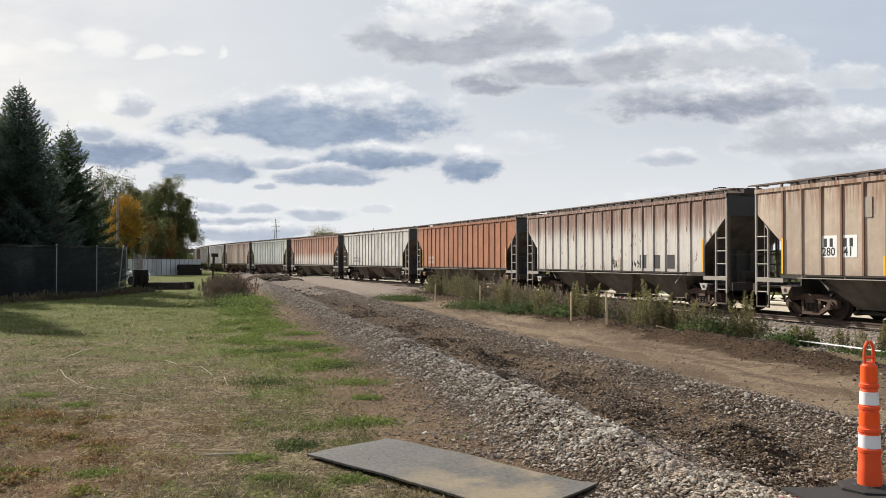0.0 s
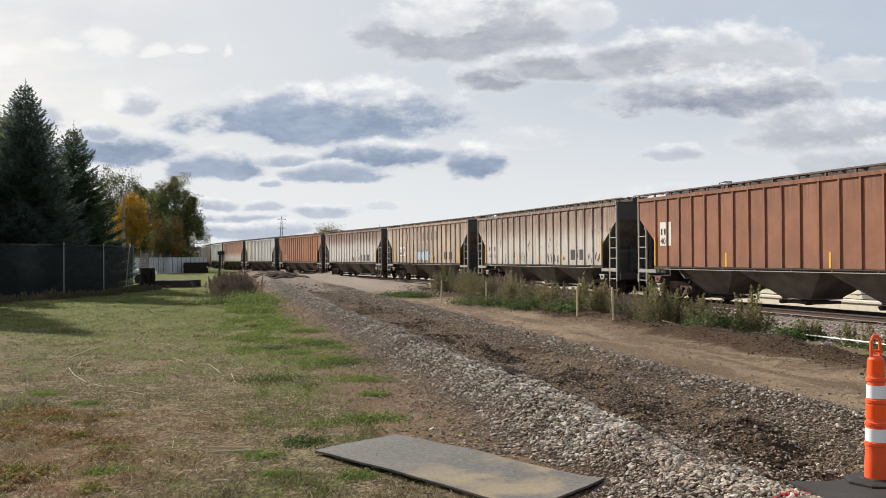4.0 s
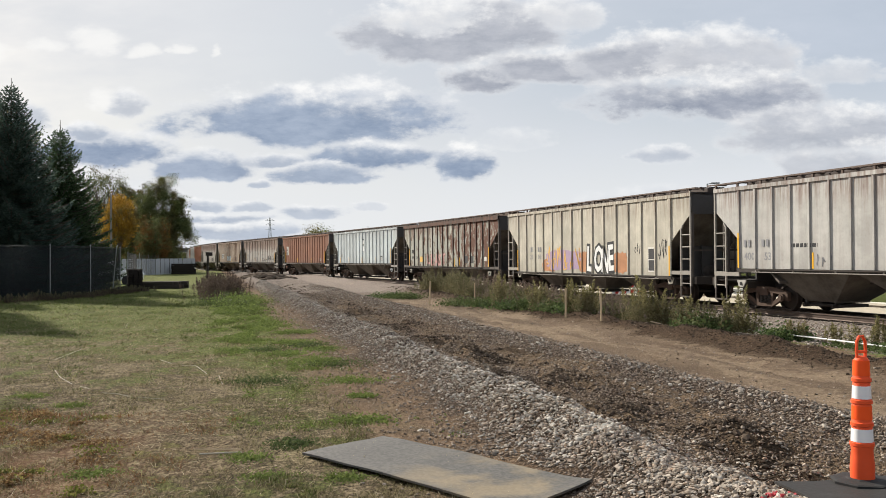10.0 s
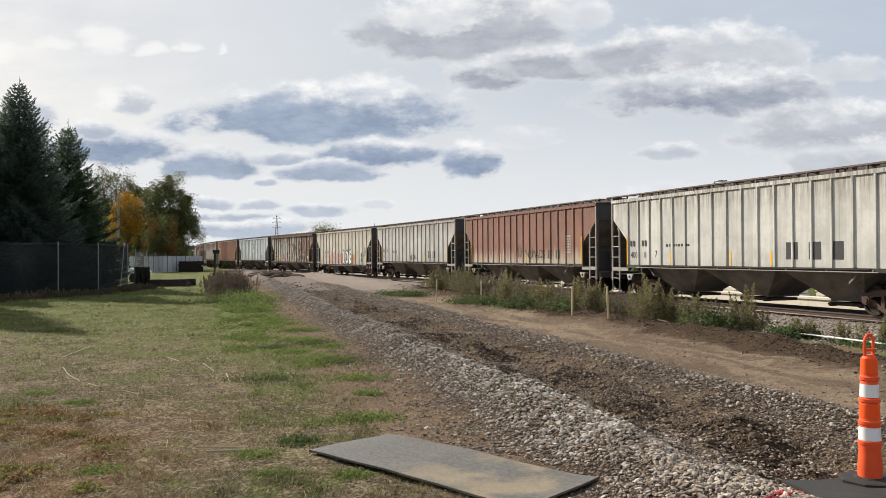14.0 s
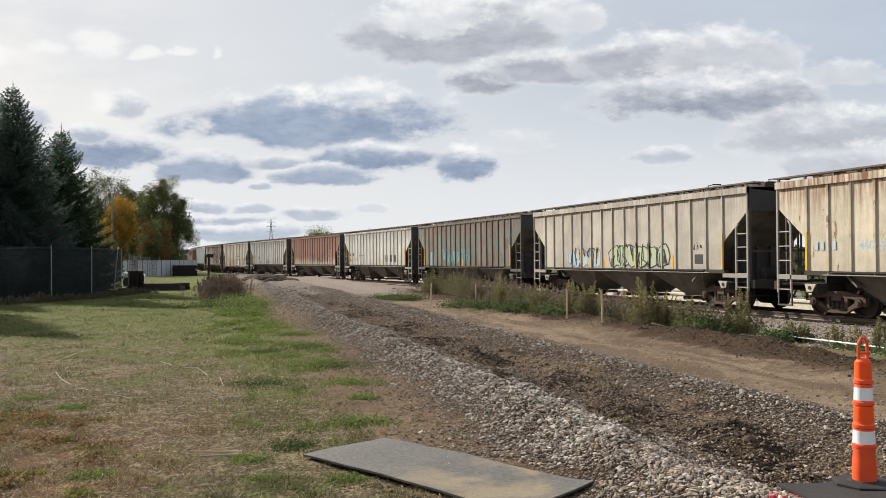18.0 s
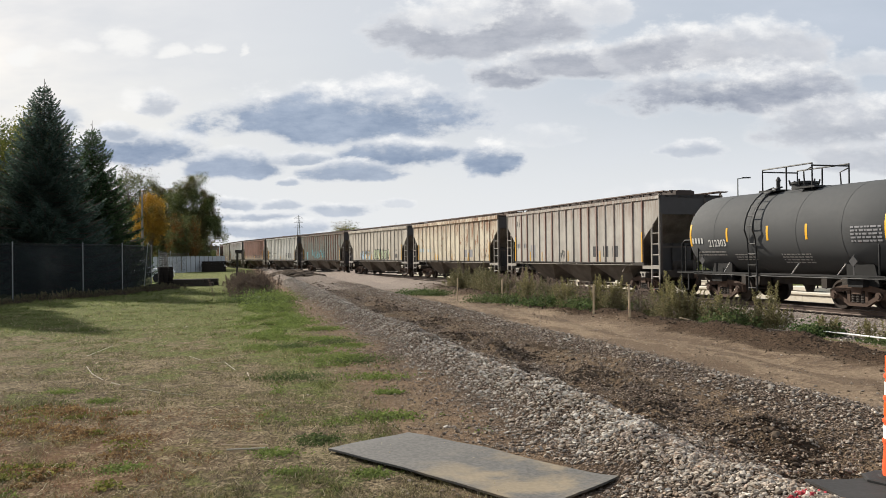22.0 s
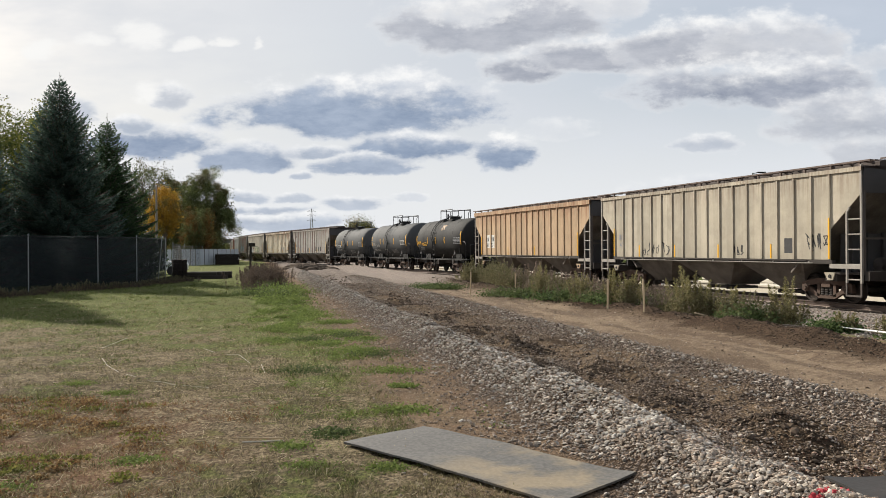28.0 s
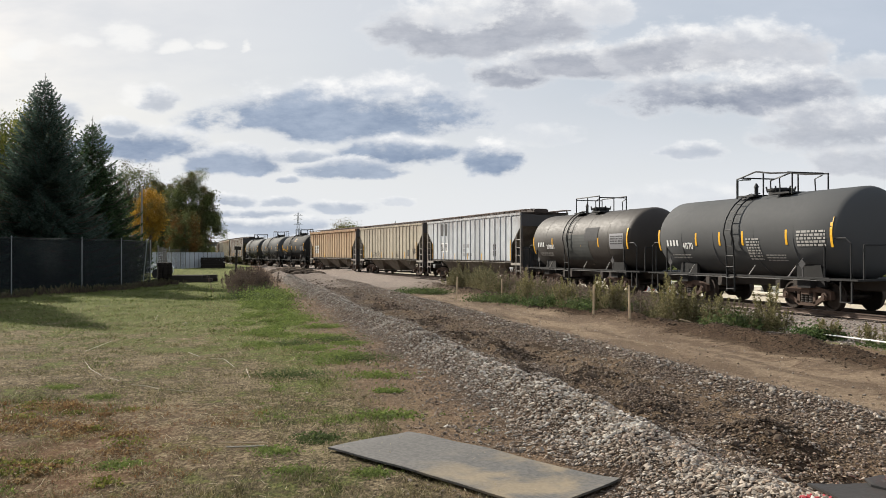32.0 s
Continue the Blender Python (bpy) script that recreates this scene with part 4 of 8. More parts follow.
def hopper_car(label, paint, roof=None, trim=None, ribs=17, wide=False, deep=False, ladder=None, bay=None, reflect=None, under=None, sill=SILL, rib_paint=None):
    """A three-bay covered hopper with outside posts, from end to end along x, top of rail at z = 0."""
    rib_paint = rib_paint or (trim if deep and trim else paint)
    roof, trim, ladder, bay, under = roof or M_ROOF, trim or paint, ladder or M_LADDER, bay or M_BAY, under or M_UNDER
    car = tagged(new("hopper_car"), label, "freight car", "cars of the train")
    car["sill"] = sill
    for s in (-1, 1):
        turn = 0 if s > 0 else 180
        part("side_panel", shared("side_panel_%d" % round(sill * 100), paint, lambda: b_side(sill)), car, "", pose(0, 1.515 * s, 0))
        part("side_sill", shared("side_sill_%d" % round(sill * 100), under, lambda: b_sill(sill)), car, "", pose(0, 1.515 * s, 0, 0, 0, turn))
        # pale strip added for the light caught along the sill's lower edge
        part("sill_rail", shared("sill_rail_%d" % round(sill * 100), ladder, lambda: b_sill_lit_edge(sill)), car, "", pose(0, 1.515 * s, 0, 0, 0, turn))
        part("top_chord", shared("top_chord_deep" if deep else "top_chord", trim, b_chord_deep if deep else b_chord), car, "", pose(0, 1.515 * s, 0, 0, 0, turn))
        part("running_board", shared("running_board", M_WALK, b_walk), car, "", pose(0, 1.10 * s, 0, 0, 0, turn))
        for i in range(ribs + 1):
            x = -POST + 2 * POST * i / ribs
            big = wide and i % 4 == 0
            part("rib", shared(("rib_wide_%d" if big else "rib_%d") % round(sill * 100), rib_paint, (lambda: b_rib_wide(sill)) if big else (lambda: b_rib(sill))), car, "", pose(x, 1.53 * s, 0, 0, 0, turn))
        for e in (-1, 1):
            # ladders, steps and bars are drawn for the front left corner and mirrored by a half turn or a flip
            m = pose(0, 1.53 * s, 0) if e > 0 else pose(0, 1.53 * s, 0, 0, 0, 180)
            part("ladder", shared("side_ladder", ladder, b_side_ladder), car, "", m)
            part("step", shared("step", M_LADDER_DARK, b_step), car, "", m)
            part("corner_bar", shared("corner_bar", ladder, b_corner_bar), car, "", m)
            part("jacking_pad", shared("jacking_pad", paint, b_jack_pad), car, "", pose(0, 1.49 * s, 0, 0, 0, 0 if e > 0 else 180))
            part("pad_hole", shared("pad_hole", M_BLACK, b_pad_hole), car, "", pose(0.0, 1.50 * s, 0) if e > 0 else pose(-14.0, 1.50 * s, 0))
    part("roof", shared("roof", roof, b_roof), car)
    for k in range(4):
        part("hatch", shared("hatch", roof, b_hatch), car, "", pose(-6.0 + 4.0 * k, 0, 0))
    for e in (-1, 1):
        m = pose(0, 0, 0, 0, 0, 0 if e > 0 else 180)
        # End plates get the darkened end colour, whatever the car's paint.
        part("end_wall", shared("end_wall", M_ENDSHADE, b_end_wall), car, "", pose(8.38 * e, 0, 0))
        part("end_slope", shared("end_slope", bay, b_end_slope), car, "", m)
        part("bulkhead", shared("bulkhead", M_ENDSHADE, b_bulkhead), car, "", m)
        part("end_deck", shared("end_deck", under, b_deck), car, "", m)
        part("end_ladder", shared("end_ladder", M_LADDER_DARK, b_end_ladder), car, "", m if e > 0 else m)
        for y in (-1.46, 0.16):
            part("end_post", shared("end_post", M_LADDER_DARK, b_end_post), car, "", m @ pose(0, y, 0))
        part("end_rail", shared("end_rail", M_LADDER_DARK, b_end_rail), car, "", m)
        part("coupler", shared("coupler", M_RUSTY, b_coupler), car, "", m)
    part("centre_sill", shared("centre_sill", under, b_centre_sill), car)
    for k in (-1, 0, 1):
        part("hopper_bay", shared("hopper_bay_%s" % ("rear", "middle", "front")[k + 1], bay, lambda k=k: b_bay(k)), car)
        part("outlet_gate", shared("outlet_gate", M_UNDER, b_gate), car, "", pose(4.25 * k, 0, 0))
    part("brake_gear", shared("brake_gear", M_UNDER, b_brake_gear), car)
    part("air_reservoir", shared("air_reservoir", M_UNDER, b_reservoir), car)
    for x in (-6.35, 6.35):
        add_truck(car, x)
    for x, h in reflect or ():
        part("reflector", shared("reflector_%d" % round(h * 100), M_YELLOW, lambda h=h: Build().box(-0.035, 0.035, -0.003, 0.003, 0, h)), car, "yellow reflective strip", pose(x, 1.53 + (0.054 if abs((x + POST) * ribs / (2 * POST) - round((x + POST) * ribs / (2 * POST))) * 2 * POST / ribs < 0.075 else 0.006), sill + 0.02))
    return car


# ---- tank car ----
def b_tank(half, r, zc):
    prof = [(0.02, -half - 0.42), (r * 0.45, -half - 0.36), (r * 0.75, -half - 0.22), (r * 0.93, -half - 0.04), (r, -half + 0.18)]
    n = 6
    prof += [(r, -half + 0.18 + (2 * half - 0.36) * k / n) for k in range(1, n)]
    prof += [(a, -h) for a, h in reversed(prof[:5])]
    return Build().lathe(prof, 0, 56, (0, 0, zc))


def b_weld(r, zc):
    return Build().lathe([(r - 0.01, -0.02), (r + 0.006, -0.012), (r + 0.006, 0.012), (r - 0.01, 0.02)], 0, 56, (0, 0, zc))


def b_tank_walk(half):
    """Side sill rail and end platforms."""
    b = Build()
    for y in (-1.42, 1.42):
        b.box(-half + 0.3, half - 0.3, y - 0.03, y + 0.03, 1.02, 1.08)
        b.rod((-half + 0.3, y, 0.98), (half - 0.3, y, 0.98), 0.02, 6)
    return b


def b_tank_sill(half):
    b = Build().box(-half - 1.15, half + 1.15, -0.32, 0.32, 0.68, 1.0)
    return b


def b_platform(half):
    """End platform with its handrail, at the front."""
    b = Build().box(half - 0.9, half + 0.85, -1.45, 1.45, 1.0, 1.05)
    for y in (-1.4, 1.4):
        b.pipe([(half - 0.55, y, 1.03), (half - 0.55, y, 2.15), (half - 0.35, y, 2.3), (half + 0.35, y, 2.3), (half + 0.55, y, 2.15), (half + 0.55, y, 1.03)], 0.028, 6)
    for y in (-1.1, 1.1):
        b.rod((half + 0.75, y, 1.03), (half + 0.75, y, 2.1), 0.03, 6)
    b.pipe([(half + 0.75, -1.1, 2.1), (half + 0.75, 1.1, 2.1)], 0.025, 6)
    for y in (-1.4, 1.4):
        b.box(half + 0.1, half + 0.15, y - 0.02, y + 0.02, 0.35, 1.0).box(half + 0.55, half + 0.6, y - 0.02, y + 0.02, 0.35, 1.0)
        b.box(half + 0.1, half + 0.6, y - 0.03, y + 0.03, 0.33, 0.37)
    return b


def b_saddle(half, r, zc):
    b = Build()
    for y in (-1.0, 1.0):
        b.prism([(half - 2.2, 0.75), (half - 2.2, 1.55), (half - 1.2, 1.75), (half - 0.9, 0.75)], 1, y - 0.06, y + 0.06)
    return b.box(half - 1.9, half - 1.3, -1.3, 1.3, 0.72, 1.05)


def b_tank_ladder(r, zc):
    """Ladder that follows the shell from the sill up to the dome platform."""
    b = Build()
    for x in (-0.22, 0.22):
        pts = [(x, 1.46, 0.45), (x, 1.48, 1.5), (x, 1.54, zc - 0.2)]
        for k in range(8):
            t = radians(4 + 10.5 * k)
            pts.append((x, (r + 0.14) * math.cos(t) + 0.02, zc + (r + 0.14) * math.sin(t)))
        b.pipe(pts, 0.028, 6)
    for z in (0.55, 0.95, 1.35, 1.75, 2.1):
        b.rod((-0.22, 1.50, z), (0.22, 1.50, z), 0.018, 6)
    for k in range(6):
        t = radians(8 + 13 * k)
        y, z = (r + 0.14) * math.cos(t), zc + (r + 0.14) * math.sin(t)
        b.rod((-0.22, y, z), (0.22, y, z), 0.018, 6)
    return b


def b_dome_rail(top, bent):
    """Handrails round the manway platform on top."""
    b = Build()
    h = 0.74
    for y in (-0.75, 0.75):
        if bent:
            b.pipe([(-1.5, y, top - 0.1), (-1.5, y, top + h * 0.85), (-0.4, y, top + h * 0.95), (0.4, y, top + h * 1.12), (1.5, y, top + h * 0.85), (1.5, y, top - 0.1)], 0.03, 6)
        else:
            b.pipe([(-1.25, y, top - 0.1), (-1.25, y, top + h), (1.25, y, top + h), (1.25, y, top - 0.1)], 0.03, 6)
        b.rod((0, y, top - 0.1), (0, y, top + h), 0.028, 6)
        b.pipe([(-0.9, y, top - 0.1), (-0.85, y, top + 0.5), (-1.2, y, top + 0.6)], 0.025, 6)
    for x in (-1.25, 1.25):
        b.rod((x, -0.75, top + h * 0.9), (x, 0.75, top + h * 0.9), 0.025, 6)
    b.box(-1.4, -0.5, -0.8, 0.8, top - 0.06, top)
    return b.box(0.5, 1.4, -0.8, 0.8, top - 0.06, top)


def b_manway(top):
    b = Build().lathe([(0.42, top - 0.12), (0.42, top + 0.14), (0.47, top + 0.15), (0.47, top + 0.22), (0.2, top + 0.26), (0.02, top + 0.27)], 2, 20)
    for k in range(6):
        t = 2 * math.pi * k / 6
        b.rod((0.45 * math.cos(t), 0.45 * math.sin(t), top + 0.1), (0.5 * math.cos(t), 0.5 * math.sin(t), top + 0.3), 0.03, 6)
    return b


def b_valve(top):
    b = Build().rod((1.1, 0.2, top - 0.05), (1.1, 0.2, top + 0.35), 0.07, 8).rod((1.1, 0.2, top + 0.35), (1.1, 0.2, top + 0.5), 0.1, 8, 0.03)
    return b.rod((0.8, -0.25, top - 0.05), (0.8, -0.25, top + 0.22), 0.09, 8)


def b_outlet():
    b = Build().lathe([(0.3, 1.0), (0.32, 0.8), (0.18, 0.62), (0.12, 0.42)], 2, 14)
    for x in (-2.6, -1.7, 1.6, 2.4):
        b.box(x - 0.12, x + 0.12, 0.4, 0.9, 0.62, 1.0)
    return b.rod((-3.0, 0.7, 0.95), (3.0, 0.7, 0.95), 0.04, 6)


def b_placard():
    b = Build().prism([(0, -0.17), (0.17, 0), (0, 0.17), (-0.17, 0)], 1, -0.01, 0.01)
    return b.box(-0.03, 0.03, -0.03, -0.01, -0.45, 0.2)


def b_tank_strip(r, zc, z0, h):
    """Reflective strip bent over the shell."""
    v, f = [], []
    for k in range(6):
        z = z0 + h * k / 5
        y = math.sqrt(max(0.01, (r + 0.006) ** 2 - (z - zc) ** 2))
        v += [(-0.05, y, z), (0.05, y, z), (-0.05, y - 0.012, z), (0.05, y - 0.012, z)]
    for k in range(5):
        a, c = 4 * k, 4 * k + 4
        f += [(a, a + 1, c + 1, c), (a + 2, c + 2, c + 3, a + 3), (a, c, c + 2, a + 2), (a + 1, a + 3, c + 3, c + 1)]
    f += [(0, 2, 3, 1), (20, 21, 23, 22)]
    return Build().add(v, f)


def wrapped(me, r, zc, lift=0.016):
    """Bends flat lettering (in x-z, facing -y, heights measured from the tank's axis) over the shell's near side."""
    me = me.copy()
    for vert in me.vertices:
        x, y, z = vert.co
        z = max(-r * 0.95, min(r * 0.95, z))
        vert.co = (-x, math.sqrt((r + lift) ** 2 - z * z) + min(0.0, -y) * 0.3, z + zc)
    me.flip_normals()
    return me


R_TANK, Z_TANK = 1.42, 2.42      # the usual shell and the fatter one
R_FAT, Z_FAT = 1.52, 2.57


def tank_car(label, shell, half, bent=False, ladder_x=0.0, strips=(), r=R_TANK, zc=Z_TANK, reach=1.60):
    car = tagged(new("tank_car"), label, "tank car", "cars of the train")
    size = round(r * 100)
    part("tank", shared("tank_%d_%d" % (round(half * 100), size), shell, lambda: b_tank(half, r, zc), True), car)
    for x in (-half * 0.62, -half * 0.22, half * 0.25, half * 0.66):
        part("weld_seam", shared("weld_seam_%d" % size, shell, lambda: b_weld(r, zc), True), car, "", pose(x, 0, 0))
    part("side_rail", shared("tank_walk_%d" % round(half * 100), M_BLACK, lambda: b_tank_walk(half)), car)
    part("stub_sill", shared("tank_sill_%d" % round(half * 100), M_UNDER, lambda: b_tank_sill(half)), car)
    for e in (0, 180):
        m = pose(0, 0, 0, 0, 0, e)
        part("end_platform", shared("platform_%d" % round(half * 100), M_BLACK, lambda: b_platform(half)), car, "", m)
        part("saddle", shared("saddle_%d_%d" % (round(half * 100), size), M_TANK_BLACK, lambda: b_saddle(half, r, zc)), car, "", m)
        c = part("coupler", shared("coupler", M_RUSTY, b_coupler), car, "", pose((half + reach - 9.2) * (1 if e == 0 else -1), 0, 0, 0, 0, e))
    for s in (1, -1):
        part("ladder", shared("tank_ladder_%d" % size, M_BLACK, lambda: b_tank_ladder(r, zc)), car, "", pose(ladder_x, 0, 0, 0, 0, 0 if s > 0 else 180) if s > 0 else pose(ladder_x, 0, 0, 0, 0, 180))
    part("dome_railing", shared(("dome_rail_bent_%d" if bent else "dome_rail_%d") % size, M_BLACK, lambda: b_dome_rail(zc + r, bent)), car, "", pose(ladder_x - 0.9, 0, 0))
    part("manway", shared("manway_%d" % size, M_BLACK, lambda: b_manway(zc + r), True), car, "", pose(ladder_x - 0.9, 0, 0))
    part("valve", shared("valve_%d" % size, M_BLACK, lambda: b_valve(zc + r)), car, "", pose(ladder_x - 0.9, 0, 0))
    part("bottom_outlet", shared("bottom_outlet", M_UNDER, b_outlet), car)
    for x in (-half + 1.5, half - 0.9):
        part("placard", shared("placard", M_PLATE, b_placard), car, "diamond placard holder", pose(x, 1.45, 1.5))
    for x in (-half + 2.2, -0.8, half - 2.2):
        part("grab_bar", shared("grab_bar", M_STENCIL_DIM, lambda: Build().rod((0, 1.42, 1.05), (-0.35, 1.40, 1.42), 0.02, 6)), car, "", pose(x, 0, 0))
    for x in (-half + 1.75, half - 1.75):
        add_truck(car, x)
    for x, z0, h in strips:
        part("reflector", shared("strip_%d_%d_%d" % (round(z0 * 100), round(h * 100), size), M_YELLOW, lambda z0=z0, h=h: b_tank_strip(r, zc, z0 - 2.84 + zc, h)), car, "yellow reflective strip", pose(x, 0, 0))
    return car


def tank_words(car, text, size, x, z, material, r=R_TANK, zc=Z_TANK, bold=0.006, name="lettering"):
    me = wrapped(lettering_at(text, size, material, bold, z - 2.74), r, zc)
    return part(name, me, car, "", pose(x, 0, 0))


def lettering_at(text, size, material, bold, dz):
    me = lettering(text, size, material, bold).copy()
    me.transform(pose(0, 0, dz))
    return me


def tank_bars(car, x, z, rows, width, material, height=0.05, gap=0.05, seed=1, r=R_TANK, zc=Z_TANK, name="stencil_block"):
    q = random.Random(seed)
    b = Build()
    for k in range(rows):
        u = 0.0
        while u < width:
            w = q.uniform(0.06, 0.22)
            b.box(u, min(width, u + w), -0.002, 0.002, z - 2.74 - k * (height + gap), z - 2.74 - k * (height + gap) + height)
            u += w + q.uniform(0.03, 0.07)
    return part(name, wrapped(b.mesh(name, material), r, zc), car, "", pose(x, 0, 0))


def tank_patch(car, x, width, z0, z1, material, r=R_TANK, zc=Z_TANK, name="painted_patch", lift=0.008):
    """A painted field that follows the shell; heights from the tank's axis."""
    v, f = [], []
    for k in range(9):
        z = z0 + (z1 - z0) * k / 8
        for out in (lift, lift - 0.006):
            y = math.sqrt((r + out) ** 2 - z * z)
            v += [(0.0, y, zc + z), (-width, y, zc + z)]
    for k in range(8):
        a, c = 4 * k, 4 * k + 4
        f += [(a, c, c + 1, a + 1), (a + 2, a + 3, c + 3, c + 2), (a, a + 2, c + 2, c), (a + 1, c + 1, c + 3, a + 3)]
    f += [(0, 1, 3, 2), (32, 34, 35, 33)]
    return made(name, Build().add(v, f), material, car, at=pose(x, 0, 0))


def mark_bars(count, size):
    """Company marks: plain upright bars of the letters' size."""
    b = Build()
    for i in range(count):
        b.box(i * size * 0.66, i * size * 0.66 + size * 0.34, -0.002, 0.002, 0, size * 0.7)
    return b

# ---- the cars in their order, from those far ahead to the last one seen ----
TRAIN = []            # (thing, place of its middle along the track at the clip's start)
BROWN, GREY = (0.33, 0.15, 0.09), (0.45, 0.43, 0.39)
FAR_STRIPS = ((POST, 1.1), (-POST, 1.1))
USUAL = ((POST, 1.15), (-POST, 1.15), (2.5, 0.5), (-2.5, 0.5))


def hopper(front, back, label, paint, **more):
    car = hopper_car(label, paint, **more)
    TRAIN.append((car, (front + back) / 2))
    return car


# cars that have already gone by
AHEAD = [
    ("weathered grey covered hopper car far down the line", (0.36, 0.35, 0.32), 0.35),
    ("rust-brown covered hopper car far down the line", (0.26, 0.13, 0.09), 0.4),
    ("dusty grey covered hopper car with rust streaks", (0.40, 0.38, 0.35), 0.3),
    ("brown-grey covered hopper car far down the line", (0.30, 0.24, 0.2), 0.4),
    ("pale grey covered hopper car far down the line", (0.48, 0.47, 0.44), 0.25),
    ("dark brown covered hopper car far down the line", (0.22, 0.13, 0.10), 0.4),
    ("faded grey covered hopper car rounding the curve", (0.42, 0.41, 0.38), 0.35),
    ("light grey covered hopper car rounding the curve", (0.44, 0.45, 0.44), 0.25),
    ("grey-white covered hopper car with pink rust bleeding down", (0.52, 0.42, 0.37), 0.5),
    ("pale grey-green covered hopper car on the curve", (0.57, 0.60, 0.57), 0.15)]
fronts = [110.1 + 18.4 * k for k in range(len(AHEAD) - 1, -1, -1)]
for (text, col, rust), front in zip(AHEAD, fronts):
    hopper(front, front - 18.4, text, car_paint("far_enamel", col, rust, 0.3), reflect=FAR_STRIPS)

P_PINK = car_paint("pink_white_enamel", (0.47, 0.25, 0.18), 0.45, 0.25, fade=(0.60, 0.57, 0.52), fade_z=2.3)
hopper(91.7, 73.5, "covered hopper car bleached white below salmon-red rust", P_PINK, reflect=FAR_STRIPS)
P_WHITE = car_paint("chalk_white_enamel", (0.66, 0.65, 0.61), 0.12, 0.25)
c = hopper(73.5, 54.6, "chalky white covered hopper car with black underside", P_WHITE, reflect=FAR_STRIPS)
bars(c, 5.6, 1.75, 2, 2.2, M_INK_DIM, 0.18, 0.1, 3)
P_ORANGE = car_paint("rust_orange_enamel", (0.40, 0.16, 0.08), 0.3, 0.2)
c = hopper(54.6, 36.3, "rust-orange covered hopper car with faint grey stencils", P_ORANGE, reflect=FAR_STRIPS)
bars(c, 5.9, 1.7, 2, 1.0, M_STENCIL_DIM, 0.2, 0.1, 4)
P_RUSTWHITE = car_paint("rust_stained_white_enamel", (0.36, 0.26, 0.215), 0.85, 0.3, fade=(0.58, 0.56, 0.52), fade_z=3.1, patch=0.04, rust_col=(0.17, 0.08, 0.055))
c = hopper(36.3, 18.0, "dirty white covered hopper car streaked with brown rust", P_RUSTWHITE, reflect=((-POST, 1.2), (-1.2, 0.55)))
for x in (-2.7, -3.7, -4.7):
    plate(c, x, 1.25, 0.5, 0.55, M_PLATE)
scrawl(c, -0.5, 1.2, 0.7, 0.4, 3, M_INK, 5)
scrawl(c, -2.0, 1.2, 0.7, 0.4, 3, M_INK, 6)

P_TAN = car_paint("tan_pink_enamel", (0.52, 0.42, 0.33), 0.65, 0.25, rust_col=(0.26, 0.12, 0.07))
P_TAN_RIB = car_paint("rusty_tan_rib_enamel", (0.44, 0.34, 0.26), 0.7, 0.25, rust_col=(0.17, 0.065, 0.035), rib=0.9)
c = hopper(18.0, -0.3, "tan covered hopper car with rusty ribs and a turquoise tag", P_TAN, rib_paint=P_TAN_RIB, reflect=((POST, 1.15), (3.0, 0.55), (-2.1, 0.55), (-POST, 1.15), (-0.2, 0.55)))
plate(c, 5.38, 1.72, 0.62, 0.66, M_STENCIL, "number_panel")
plate(c, 4.56, 1.72, 0.58, 0.66, M_STENCIL, "number_panel")
decal(c, mark_bars(2, 0.36), M_INK, 5.28, 2.08, "company_mark", y=1.538)
decal(c, mark_bars(2, 0.36), M_INK, 4.5, 2.08, "company_mark", y=1.538)
words(c, "280", 0.36, 5.36, 1.78, M_INK, 1.538)
words(c, "41", 0.36, 4.5, 1.78, M_INK, 1.538)
for i, x in enumerate((3.7, 2.9, 2.0, 1.1, 0.2, -0.7, -1.5, -2.4)):
    decal(c, mark_bars(1, 0.85), M_GHOST, x, 3.0, "company_name")
for x in (2.9, 2.0, 1.1, 0.2, -0.6):
    plate(c, x, 2.1, 0.35, 0.55, M_GHOST, "faded_patch")
blob_letters(c, 1.35, 1.22, 2.7, 0.85, 5, M_PALEBLUE, M_INK, 7)
scrawl(c, -1.85, 1.25, 0.6, 0.35, 3, M_INK, 8)
for x in (-4.2, -5.1):
    plate(c, x, 1.4, 0.55, 0.5, M_PLATE)

P_TAUPE = car_paint("taupe_enamel", (0.37, 0.28, 0.225), 0.85, 0.3, fade=(0.52, 0.49, 0.44), fade_z=2.9, patch=0.05, rust_col=(0.17, 0.085, 0.058))
c = hopper(-0.3, -18.9, "taupe covered hopper car faded pale along its lower half", P_TAUPE, reflect=((POST, 1.15), (2.4, 0.5), (-0.5, 0.5), (-POST, 1.2), (-3.0, 0.5)))
words(c, "40", 0.36, 6.6, 1.5, M_INK_DIM)
words(c, "00", 0.36, 5.8, 1.5, M_INK_DIM)
decal(c, mark_bars(2, 0.34), M_INK_DIM, 6.6, 2.0, "company_mark")
decal(c, mark_bars(2, 0.34), M_INK_DIM, 5.8, 2.0, "company_mark")
scrawl(c, 2.2, 1.3, 1.2, 0.6, 4, M_INK_DIM, 9)
for x in (-4.0, -4.9):
    plate(c, x, 1.4, 0.5, 0.5, M_PLATE)
scrawl(c, -1.3, 1.2, 2.2, 0.5, 6, M_INK, 10, 0.025)
scrawl(c, -5.7, 1.25, 1.2, 0.5, 4, M_INK, 11, 0.025)

